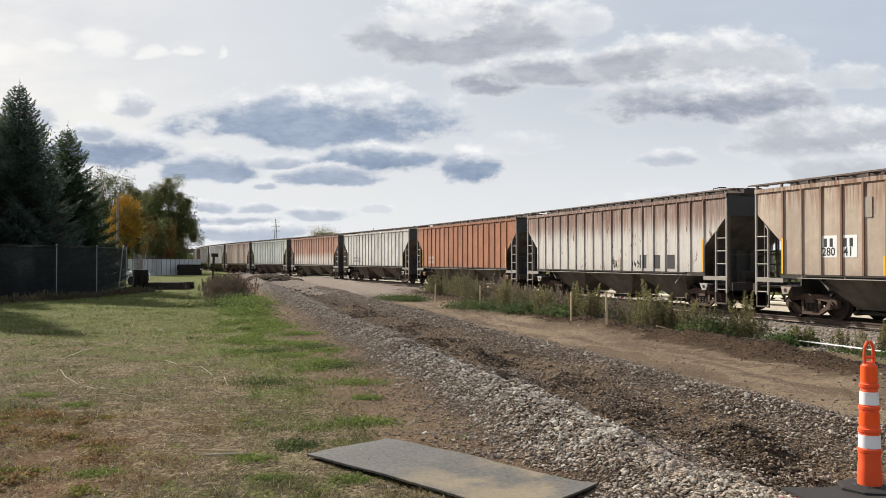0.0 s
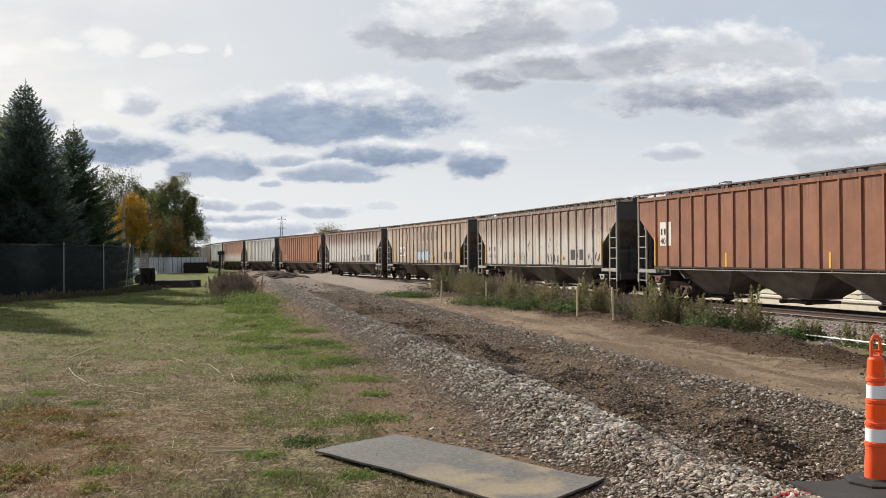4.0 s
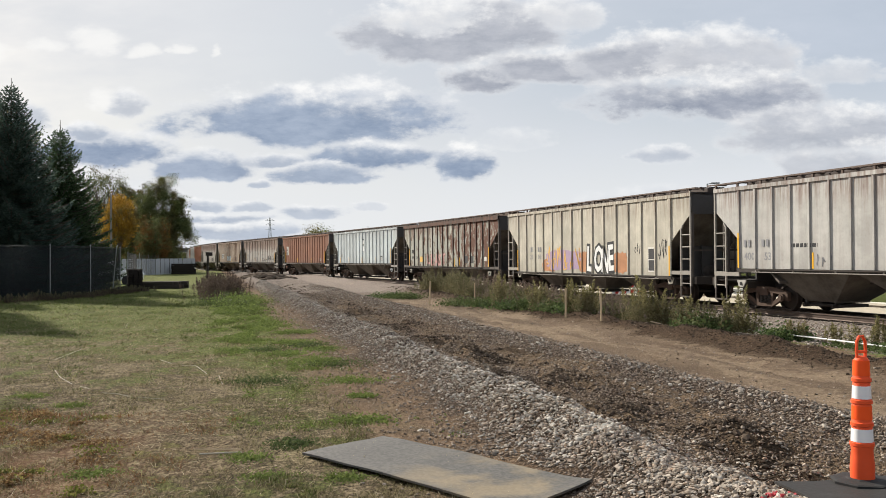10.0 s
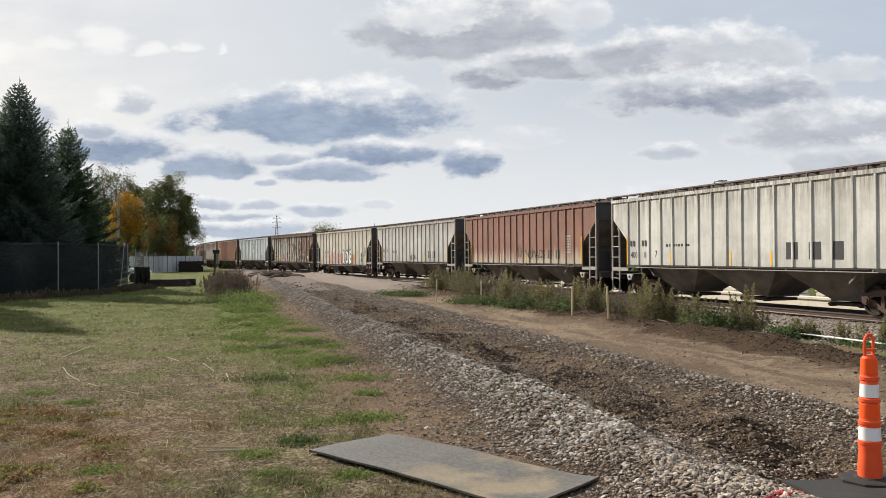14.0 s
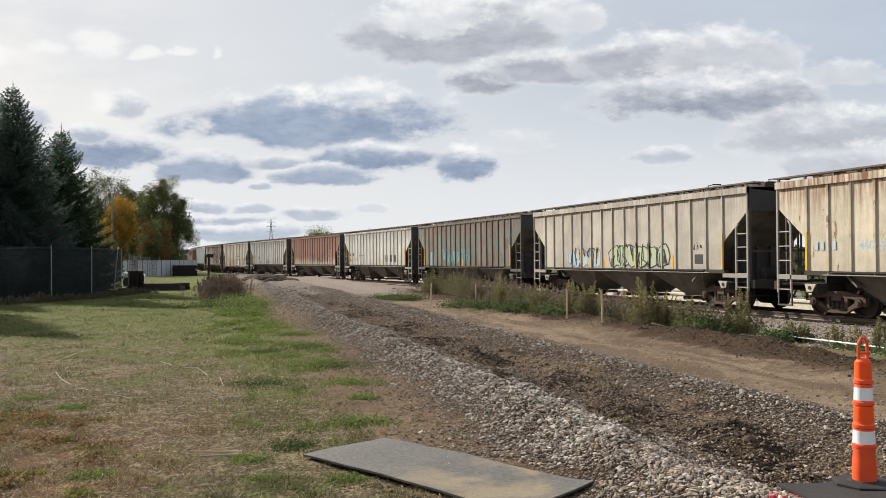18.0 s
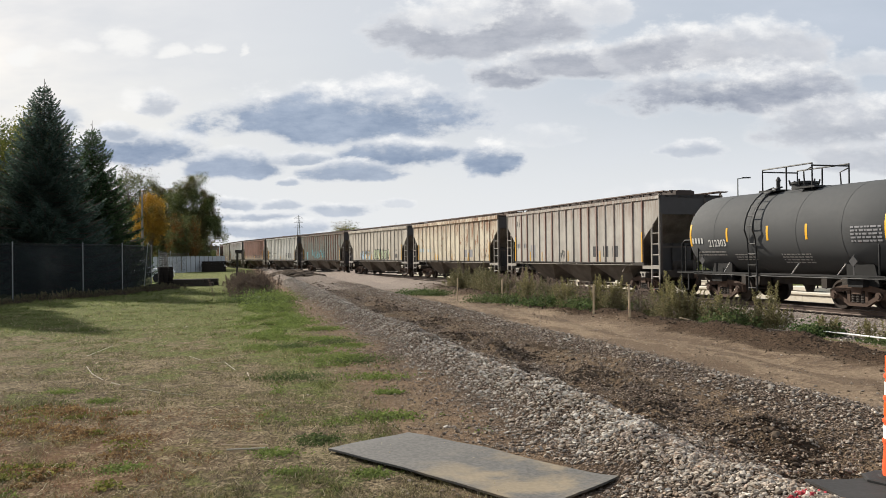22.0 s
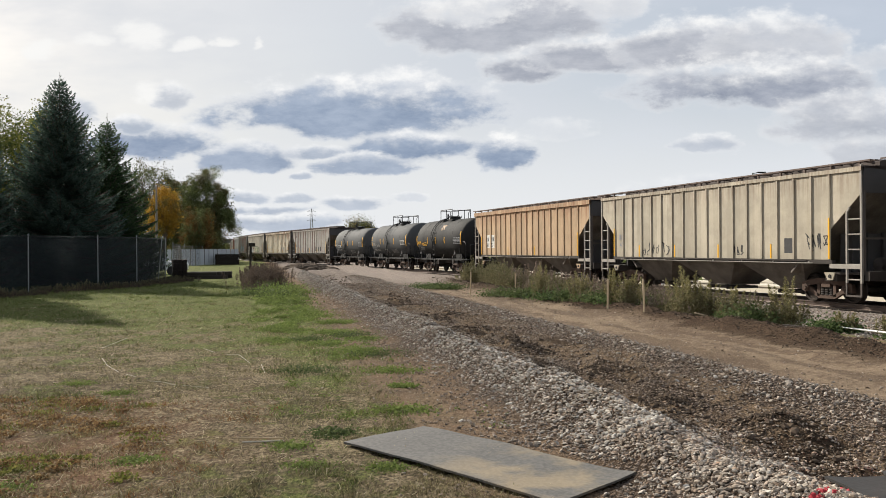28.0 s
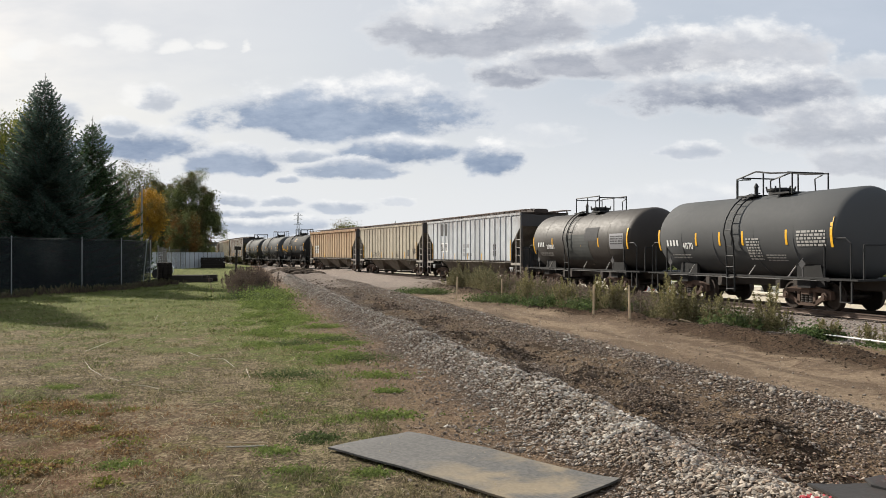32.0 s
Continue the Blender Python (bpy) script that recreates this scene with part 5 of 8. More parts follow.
P_BROWN = car_paint("red_brown_enamel", (0.30, 0.125, 0.07), 0.35, 0.25)
c = hopper(-18.9, -37.4, "red-brown covered hopper car with black ribs", P_BROWN, reflect=USUAL)
plate(c, 6.75, 2.05, 0.8, 0.95, M_LIGHT_PLATE, "number_panel")
words(c, "40", 0.36, 6.7, 2.12, M_INK, 1.538)
decal(c, mark_bars(2, 0.34), M_INK, 6.68, 2.55, "company_mark", y=1.538)
bars(c, -5.4, 1.5, 2, 0.5, M_STENCIL_DIM, 0.08, 0.06, 12)

P_ICE = car_paint("pale_blue_white_enamel", (0.585, 0.645, 0.655), 0.08, 0.18)
c = hopper(-37.4, -55.5, "clean pale blue-white covered hopper car with a small shield", P_ICE, ribs=16, reflect=((-POST, 1.2), (3.8, 0.5), (0.0, 0.5), (-3.4, 0.5), (6.2, 0.5)))
words(c, "88070", 0.36, 6.4, 1.75, M_STENCIL_DIM)
plate(c, 0.1, 2.85, 0.55, 0.55, M_INK, "shield_mark")
plate(c, 0.03, 2.95, 0.41, 0.34, M_STENCIL, "shield_mark", 1.537)
plate(c, 0.1, 2.3, 0.55, 0.4, M_STENCIL, "shield_mark")
plate(c, -4.55, 1.4, 0.45, 0.36, M_PLATE)
bars(c, -4.6, 1.65, 3, 0.35, M_STENCIL, 0.05, 0.05, 13, 1.537)

P_SCAB = car_paint("scabby_green_rust_enamel", (0.46, 0.47, 0.40), 1.0, 0.30, patch=0.07, rust_col=(0.125, 0.042, 0.02), tail=0.10)
P_RUSTRIB = car_paint("rusted_rib_enamel", (0.045, 0.026, 0.02), 0.6, 0.3)
c = hopper(-55.5, -74.0, "badly rusted pale green covered hopper car with a pink tag", P_SCAB, trim=P_RUSTRIB, sill=1.25, deep=True, ribs=15, ladder=M_LADDER_DARK, roof=M_RUSTY, reflect=((POST, 1.15), (-POST, 1.15), (-1.6, 0.5)))
words(c, "400", 0.36, 6.7, 1.62, M_INK)
words(c, "111", 0.36, 5.75, 1.62, M_INK)
decal(c, mark_bars(2, 0.34), M_INK, 6.6, 2.1, "company_mark")
M_PINK = plain("pink_spray_paint", (0.50, 0.27, 0.25), 0.6)
for me in fat_letters("LEAST", 1.05, 0.72, M_PINK, 0.02, 8):
    sprayed(c, me, 3.4, 1.2, 15, 0)
plate(c, -2.4, 1.2, 0.12, 0.5, M_YELLOW, "paint_mark")
plate(c, -3.3, 1.35, 0.5, 0.45, M_PLATE)
plate(c, -4.2, 1.35, 0.5, 0.45, M_PLATE)
plate(c, -6.3, 1.5, 0.35, 0.25, M_LIGHT_PLATE)
plate(c, 4.9, 1.4, 0.5, 0.4, M_ORANGE_SPRAY, "paint_patch")

P_CREAM = car_paint("cream_grey_enamel", (0.60, 0.56, 0.46), 0.22, 0.25)
c = hopper(-73.85, -92.05, "cream-grey covered hopper car tagged in black and white", P_CREAM, ribs=14, wide=True, sill=1.06, ladder=M_LADDER, reflect=((POST, 1.15), (-POST, 1.15)))
words(c, "263", 0.36, 5.6, 1.72, M_INK_DIM)
words(c, "011", 0.36, 4.65, 1.72, M_INK_DIM)
decal(c, mark_bars(2, 0.36), M_INK_DIM, 5.5, 2.1, "company_mark")
decal(c, mark_bars(2, 0.36), M_INK_DIM, 4.65, 2.1, "company_mark")
M_SCORCH = plain("orange_rust_stain", (0.42, 0.20, 0.10), 0.8, 0.0, 0.4, 3.0, 0.1)
for x, w, h, s in ((4.1, 1.5, 0.7, 81), (0.35, 1.0, 1.0, 82), (-2.9, 1.1, 0.95, 83)):
    sprayed(c, rough_patch(w, h, s).mesh("graffiti", M_SCORCH), x, 1.1, 14, 4)
sprayed(c, rough_patch(3.7, 1.05, 84).mesh("graffiti", M_PURPLE), 3.75, 1.14, 14, 4, 1)
sprayed(c, strokes(3.7, 1.2, 6, 15, 0.06).mesh("graffiti", M_ORANGE_SPRAY), 3.8, 1.15, 14, 4, 2)
for mat, bold, layer in ((M_INK, 0.17, 3), (M_STENCIL, 0.045, 4)):
    for me in fat_letters("LONE", 1.5, 0.66, mat, bold, 5, 0.60):
        sprayed(c, me, -0.45, 1.2, 14, 4, layer)
scrawl(c, -4.5, 1.9, 0.5, 0.5, 3, M_INK, 16, 0.02)
plate(c, -5.5, 1.2, 0.55, 1.0, M_LIGHT_PLATE)
plate(c, -5.55, 1.72, 0.45, 0.42, M_PLATE, "data_plate", 1.537)
plate(c, -5.55, 1.26, 0.45, 0.42, M_PLATE, "data_plate", 1.537)
scrawl(c, -6.2, 1.6, 0.7, 0.9, 3, M_INK, 17, 0.02)

P_SAND = car_paint("grey_cream_enamel", (0.53, 0.515, 0.48), 0.35, 0.25)
c = hopper(-91.90, -110.40, "light grey-cream covered hopper car with rusty top edge", P_SAND, reflect=((POST, 1.2), (3.6, 0.5), (0.5, 0.55), (-2.7, 0.55), (-POST, 1.2)))
words(c, "400", 0.36, 6.8, 1.45, M_INK_DIM)
words(c, "53", 0.36, 5.8, 1.45, M_INK_DIM)
decal(c, mark_bars(2, 0.34), M_INK_DIM, 6.8, 1.95, "company_mark")
decal(c, mark_bars(2, 0.34), M_INK_DIM, 5.9, 1.95, "company_mark")
bars(c, 4.6, 1.9, 1, 1.2, M_INK, 0.12, 0.1, 18)
scrawl(c, 3.5, 1.2, 0.7, 0.4, 3, M_INK_DIM, 19)
for me in fat_letters("NEON", 0.5, 0.34, M_INK, 0.003, 7):
    sprayed(c, me, 0.4, 1.3, 17, 0)
plate(c, -3.4, 1.4, 0.5, 0.5, M_PLATE)
plate(c, -4.3, 1.4, 0.5, 0.5, M_PLATE)

P_OXIDE = car_paint("oxide_brown_enamel", (0.26, 0.122, 0.085), 0.4, 0.25, fade=(0.50, 0.44, 0.34), fade_z=1.75)
c = hopper(-110.30, -128.90, "oxide-brown covered hopper car bleached beige at its foot", P_OXIDE, reflect=((POST, 1.15), (2.6, 0.5), (-0.8, 0.5), (-POST, 1.3), (5.8, 0.5)))
for me in fat_letters("NOMADS", 0.60, 0.43, M_INK, 0.0, 6):
    sprayed(c, me, -0.7, 1.45, 17, 0)
scrawl(c, 0.3, 1.35, 0.8, 0.7, 3, M_INK, 22, 0.03)
plate(c, -3.4, 1.4, 0.45, 0.45, M_PLATE)
plate(c, -4.3, 1.4, 0.45, 0.45, M_PLATE)
bars(c, -5.4, 2.6, 7, 0.5, M_STENCIL_DIM, 0.07, 0.06, 23)

P_BONE = car_paint("bone_white_enamel", (0.63, 0.62, 0.56), 0.38, 0.2, rust_col=(0.14, 0.08, 0.05))
c = hopper(-128.62, -147.02, "bone-white covered hopper car with brown rust under the eave", P_BONE, reflect=((POST, 1.2), (3.9, 0.5), (0.2, 0.5), (-1.9, 0.5), (-POST, 1.3)))
words(c, "400", 0.36, 6.85, 1.45, M_INK)
words(c, "8", 0.36, 5.8, 1.45, M_INK)
words(c, "7", 0.36, 5.0, 1.5, M_INK)
decal(c, mark_bars(2, 0.34), M_INK, 6.85, 2.0, "company_mark")
decal(c, mark_bars(2, 0.34), M_INK, 5.95, 2.0, "company_mark")
bars(c, 4.2, 1.95, 1, 1.6, M_INK, 0.1, 0.1, 24)
for x in (-2.6, -3.6, -4.5):
    plate(c, x, 1.4, 0.52, 0.55, M_PLATE)

P_OLIVE = car_paint("green_grey_enamel", (0.165, 0.18, 0.15), 0.85, 0.35, patch=0.08, rust_col=(0.15, 0.062, 0.035))
P_OLIVE_RIB = car_paint("rust_and_green_rib_enamel", (0.13, 0.155, 0.14), 0.7, 0.3, rib=0.9, rust_col=(0.16, 0.062, 0.035))
c = hopper(-146.75, -165.35, "green-grey covered hopper car stained with rust and teal paint", P_OLIVE, rib_paint=P_OLIVE_RIB, ladder=M_LADDER_DARK, reflect=((POST, 1.3), (-POST, 1.2), (0.0, 0.5)))
plate(c, 5.9, 1.15, 0.6, 0.9, M_TEAL, "paint_patch")
sprayed(c, strokes(5.2, 1.1, 8, 25, 0.07).mesh("graffiti", M_TEAL), 3.6, 1.2, 17, 0, 1)

P_BEIGE = car_paint("beige_enamel", (0.52, 0.47, 0.39), 0.06, 0.2)
c = hopper(-165.25, -183.85, "clean beige covered hopper car with green and blue tags", P_BEIGE, deep=True, ribs=15, reflect=((-POST, 1.3), (3.4, 0.5), (1.2, 0.5), (-1.4, 0.55), (-4.0, 0.5)))
blob_letters(c, 4.5, 1.15, 2.9, 0.9, 5, M_PALEBLUE, M_INK_DIM, 26)
sprayed(c, strokes(2.9, 0.95, 7, 91, 0.045).mesh("graffiti", M_INK), 4.5, 1.15, 15, 0, 3)
sprayed(c, strokes(2.6, 0.9, 4, 92, 0.05).mesh("graffiti", M_ORANGE_SPRAY), 4.2, 1.15, 15, 0, 2)
blob_letters(c, 0.7, 1.15, 4.4, 0.95, 6, M_PALEGREEN, M_INK, 27)
sprayed(c, strokes(4.4, 1.05, 9, 93, 0.05).mesh("graffiti", M_INK), 0.7, 1.15, 15, 0, 3)
plate(c, -5.4, 1.35, 0.5, 0.35, M_PLATE)
scrawl(c, -5.3, 1.9, 0.6, 0.3, 3, M_INK, 28, 0.02)

P_BUTTER = car_paint("butter_cream_enamel", (0.66, 0.59, 0.45), 0.75, 0.2, patch=0.045, rust_col=(0.26, 0.115, 0.05), tail=0.07)
c = hopper(-183.45, -202.05, "butter-cream covered hopper car with orange rust scabs", P_BUTTER, deep=True, ribs=16, roof=M_RUSTY, reflect=((POST, 1.2), (2.6, 0.4), (-0.3, 0.5), (-3.5, 0.5), (3.2, 0.5), (-POST, 1.2)))
words(c, "46025", 0.36, 5.0, 1.85, M_PALEBLUE)
decal(c, mark_bars(4, 0.36), M_PALEBLUE, 6.7, 1.85, "company_mark")
for x in (-2.6, -3.6):
    plate(c, x, 1.4, 0.55, 0.5, M_INK_DIM)
scrawl(c, -6.3, 1.3, 0.6, 0.3, 3, M_INK, 29, 0.025)

P_GREIGE = car_paint("warm_grey_enamel", (0.47, 0.44, 0.39), 0.4, 0.2, rust_col=(0.25, 0.14, 0.10))
P_GREIGE_RIB = car_paint("rust_flecked_rib_enamel", (0.45, 0.42, 0.37), 0.5, 0.2, rust_col=(0.20, 0.085, 0.055), rib=0.8)
c = hopper(-201.70, -220.30, "warm grey covered hopper car with pinkish streaks", P_GREIGE, rib_paint=P_GREIGE_RIB, reflect=((POST, 1.4), (3.4, 0.5), (0.2, 0.55), (-3.2, 0.5), (-POST, 1.3), (5.0, 0.5)))
decal(c, mark_bars(2, 0.34), M_INK_DIM, 6.8, 2.0, "company_mark")
decal(c, mark_bars(2, 0.34), M_INK_DIM, 5.9, 2.0, "company_mark")
plate(c, 4.9, 1.35, 0.6, 0.7, M_INK_DIM, "faded_patch")
scrawl(c, 1.1, 1.25, 0.8, 0.5, 3, M_INK, 30, 0.03)
scrawl(c, 6.9, 3.3, 0.5, 0.5, 2, M_INK, 31, 0.02)
for x in (-2.5, -3.5, -4.4):
    plate(c, x, 1.4, 0.5, 0.5, M_PLATE)


def tanker(front, back, label, shell, half, **more):
    car = tank_car(label, shell, half, **more)
    TRAIN.append((car, (front + back) / 2))
    return car


STRIPS = ((4.85, 2.4, 0.85), (2.55, 2.55, 0.5), (0.3, 2.55, 0.5), (-1.6, 2.55, 0.5), (-4.85, 2.4, 0.95))
M_LIGHT_STENCIL = plain("greyed_white_stencil", (0.52, 0.52, 0.50), 0.65, 0.0, 0.25, 10.0, 0.0)
c = tanker(-219.80, -233.10, "charcoal-grey railway tank car with yellow reflectors", M_TANK, 5.05, reach=1.36, r=1.5, zc=2.49, ladder_x=1.1, strips=STRIPS)
tank_words(c, "212303", 0.36, 3.7, 2.28, M_LIGHT_STENCIL, 1.5, 2.49)
part("company_mark", wrapped(mark_bars(4, 0.30).moved(pose(0, 0, 2.28 - 2.62)).mesh("company_mark", M_LIGHT_STENCIL), 1.5, 2.49), c, "", pose(4.75, 0, 0))
tank_bars(c, 4.6, 2.05, 2, 1.8, M_STENCIL_DIM, 0.05, 0.06, 41, 1.5, 2.49)
tank_bars(c, 2.3, 1.95, 3, 1.1, M_STENCIL_DIM, 0.04, 0.05, 42, 1.5, 2.49)
tank_bars(c, -0.2, 1.95, 4, 1.4, M_STENCIL_DIM, 0.04, 0.05, 43, 1.5, 2.49)
tank_bars(c, -3.5, 2.75, 5, 1.2, M_INK_DIM, 0.055, 0.05, 44, 1.5, 2.49)

c = tanker(-232.85, -246.15, "charcoal-grey railway tank car with a ladder amidships", M_TANK, 5.2, reach=1.36, r=R_FAT, zc=Z_FAT, ladder_x=0.2, strips=((4.85, 2.4, 0.85), (2.3, 2.55, 0.5), (1.4, 2.55, 0.5), (-1.6, 2.55, 0.5), (-4.85, 2.4, 0.95)))
tank_words(c, "219010", 0.33, 3.5, 2.2, M_STENCIL_DIM, R_FAT, Z_FAT)
part("company_mark", wrapped(mark_bars(4, 0.33).moved(pose(0, 0, 2.2 - 2.62)).mesh("company_mark", M_STENCIL_DIM), R_FAT, Z_FAT), c, "", pose(4.6, 0, 0))
tank_bars(c, 4.5, 1.95, 2, 1.7, M_STENCIL_DIM, 0.05, 0.06, 45, R_FAT, Z_FAT)
tank_bars(c, 1.4, 1.95, 4, 0.9, M_STENCIL_DIM, 0.04, 0.05, 46, R_FAT, Z_FAT)
tank_bars(c, -0.6, 1.95, 4, 1.4, M_STENCIL_DIM, 0.04, 0.05, 47, R_FAT, Z_FAT)
tank_bars(c, -3.4, 2.7, 4, 1.1, M_STENCIL_DIM, 0.07, 0.05, 48, R_FAT, Z_FAT)

M_STAIN_AMBER = plain("worn_amber_stencil", (0.30, 0.16, 0.05), 0.6, 0.0, 0.3, 8.0, 0.0)
c = tanker(-245.65, -258.95, "glossy black railway tank car with yellow lettering", M_TANK_BLACK, 5.05, reach=1.36, r=R_FAT, zc=Z_FAT, ladder_x=0.9, strips=((5.0, 2.3, 0.85), (2.4, 2.5, 0.5), (0.5, 2.5, 0.5), (-1.5, 2.5, 0.5), (-4.85, 2.4, 0.95)))
tank_words(c, "601355", 0.36, 3.7, 2.25, M_YELLOW, R_FAT, Z_FAT)
part("company_mark", wrapped(mark_bars(4, 0.32).moved(pose(0, 0, 2.25 - 2.62)).mesh("company_mark", M_YELLOW), R_FAT, Z_FAT), c, "", pose(4.75, 0, 0))
tank_bars(c, -0.4, 3.75, 5, 0.8, M_STAIN_AMBER, 0.045, 0.04, 49, R_FAT, Z_FAT)
tank_bars(c, -3.4, 2.75, 5, 1.4, M_INK_DIM, 0.06, 0.04, 50, R_FAT, Z_FAT)
tank_bars(c, 4.6, 2.05, 2, 1.2, M_STENCIL_DIM, 0.04, 0.06, 51, R_FAT, Z_FAT)

P_APRICOT = car_paint("apricot_tan_enamel", (0.53, 0.37, 0.22), 0.65, 0.2, rust_col=(0.33, 0.15, 0.07))
c = hopper(-259.10, -277.70, "apricot-tan covered hopper car with rust runs", P_APRICOT, deep=True, roof=M_RUSTY, reflect=((POST, 1.2), (-POST, 1.2), (2.5, 0.5), (-1.5, 0.5)))

for x, w, text in ((6.35, 0.72, "401"), (5.42, 0.62, "53")):
    plate(c, x, 1.62, w, 0.86, M_LIGHT_PLATE, "number_panel")
    words(c, text, 0.36, x - 0.06, 1.70, M_INK, 1.538)
    decal(c, mark_bars(2, 0.36), M_INK, x - 0.14, 2.12, "company_mark", y=1.538)

P_KHAKI = car_paint("khaki_beige_enamel", (0.50, 0.44, 0.335), 0.12, 0.2)
c = hopper(-277.60, -295.40, "khaki-beige covered hopper car with small black tags", P_KHAKI, reflect=((POST, 1.3), (4.8, 0.5), (1.9, 0.5), (-1.2, 0.5), (-4.2, 0.5), (-POST, 1.3)))
decal(c, mark_bars(2, 0.36), M_INK_DIM, 6.6, 2.0, "company_mark")
words(c, "40", 0.36, 6.6, 1.6, M_INK_DIM)
scrawl(c, 4.6, 1.2, 2.4, 0.6, 6, M_INK, 52, 0.03)
scrawl(c, -2.0, 1.25, 0.7, 0.45, 3, M_INK, 53, 0.03)
plate(c, -4.9, 1.35, 0.5, 0.5, M_PLATE)
scrawl(c, -5.9, 1.4, 1.1, 0.6, 4, M_INK, 54, 0.03)

P_SLATE = car_paint("pale_slate_enamel", (0.56, 0.59, 0.61), 0.18, 0.2)
c = hopper(-295.20, -313.60, "pale slate-grey covered hopper car with dark company marks", P_SLATE, reflect=((POST, 1.2), (4.9, 0.4), (2.5, 0.4), (0.1, 0.4), (-2.4, 0.4), (-POST, 1.2)))
decal(c, mark_bars(2, 1.2), M_PLATE, 5.3, 3.05, "company_mark")
plate(c, 5.38, 1.72, 0.62, 0.66, M_STENCIL, "number_panel")
plate(c, 4.56, 1.72, 0.58, 0.66, M_STENCIL, "number_panel")
decal(c, mark_bars(2, 0.36), M_INK, 5.28, 2.08, "company_mark", y=1.538)
decal(c, mark_bars(2, 0.36), M_INK, 4.5, 2.08, "company_mark", y=1.538)
words(c, "280", 0.36, 5.36, 1.78, M_INK, 1.538)
words(c, "23", 0.36, 4.5, 1.78, M_INK, 1.538)
for z, w in ((2.05, 1.4), (1.72, 0.6), (1.39, 1.6)):
    bars(c, 0.9, z, 1, w, M_INK_DIM, 0.22, 0.05, 56)
for z in (1.4, 1.85):
    plate(c, -4.3, z, 0.45, 0.36, M_PLATE)

R_BROWN, Z_BROWN = 1.47, 2.47
c = tanker(-312.79, -326.59, "weathered brown-black railway tank car with a glossy band", M_TANK_BROWN, 5.3, reach=1.26, r=R_BROWN, zc=Z_BROWN, ladder_x=0.9, strips=((5.1, 2.2, 0.9), (2.7, 2.5, 0.5), (-0.6, 2.5, 0.45), (-2.4, 2.5, 0.45), (-5.1, 2.4, 0.95)))
tank_words(c, "270021", 0.32, 3.4, 2.35, M_STENCIL, R_BROWN, Z_BROWN)
part("company_mark", wrapped(mark_bars(4, 0.34).moved(pose(0, 0, 2.35 - 2.62)).mesh("company_mark", M_STENCIL), R_BROWN, Z_BROWN), c, "", pose(4.5, 0, 0))
tank_bars(c, 4.4, 2.1, 2, 1.6, M_STENCIL_DIM, 0.05, 0.06, 57, R_BROWN, Z_BROWN)
tank_patch(c, 1.2, 2.6, -0.95, 0.30, plain("grey_green_repaint", (0.066, 0.069, 0.066), 0.75, 0.0, 0.4, 1.5, 0.0, 0.14), R_BROWN, Z_BROWN)
tank_patch(c, -1.0, 1.35, -0.02, 0.62, M_PLATE, R_BROWN, Z_BROWN, lift=0.014)
tank_patch(c, -3.5, 1.25, -0.42, 0.28, M_INK_DIM, R_BROWN, Z_BROWN, "data_plate")
tank_bars(c, -3.6, 2.86, 4, 1.1, M_PLATE, 0.06, 0.05, 58, R_BROWN, Z_BROWN)

c = tanker(-325.55, -339.35, "dark grey railway tank car with bent dome railings", M_TANK, 5.05, reach=1.36, r=1.47, zc=2.5, bent=True, ladder_x=0.15, strips=((5.0, 2.3, 0.85), (2.35, 2.5, 0.5), (0.85, 2.5, 0.5), (-0.5, 2.5, 0.5), (-2.8, 2.5, 0.5), (-4.85, 2.4, 0.95)))
tank_words(c, "4070", 0.36, 3.3, 2.25, M_STENCIL, 1.47, 2.5)
part("company_mark", wrapped(mark_bars(4, 0.35).moved(pose(0, 0, 2.25 - 2.62)).mesh("company_mark", M_STENCIL), 1.47, 2.5), c, "", pose(4.4, 0, 0))
tank_bars(c, 4.2, 2.0, 2, 1.3, M_STENCIL_DIM, 0.05, 0.06, 59, 1.47, 2.5)
tank_bars(c, -0.7, 2.55, 8, 0.7, M_STENCIL_DIM, 0.06, 0.04, 60, 1.47, 2.5)
tank_bars(c, -1.6, 2.0, 3, 1.0, M_STENCIL_DIM, 0.04, 0.05, 61, 1.47, 2.5)
tank_bars(c, -3.3, 2.75, 5, 1.3, M_STENCIL_DIM, 0.07, 0.04, 62, 1.47, 2.5)

# ---- rails, ties and the wall beyond ----
M_RAIL = plain("rail_steel", (0.13, 0.10, 0.085), 0.45, 0.7, 0.3, 4.0, 0.1)
M_TIE = varied("creosoted_tie", [(0.022, 0.018, 0.015), (0.04, 0.032, 0.026), (0.06, 0.05, 0.042)], 0.9, 8.0)
M_CONC = plain("pale_concrete", (0.62, 0.57, 0.47), 0.85, 0.0, 0.18, 2.0, 0.2)


def swept(offset, profile, s0, s1, step):
    """A bar of the given profile (across, up) swept along the track."""
    verts, faces = [], []
    m = len(profile)
    ss = list(np.arange(s0, s1 + 0.01, step))
    for s in ss:
        x, y, h = on_line(s)
        c, d = math.cos(radians(h)), math.sin(radians(h))
        for a, z in profile:
            verts.append((x + (offset + a) * c, y - (offset + a) * d, z))
    for j in range(len(ss) - 1):
        for i in range(m):
            faces.append((j * m + i, j * m + (i + 1) % m, (j + 1) * m + (i + 1) % m, (j + 1) * m + i))
    faces += [tuple(range(m))[::-1], tuple((len(ss) - 1) * m + i for i in range(m))]
    return verts, faces


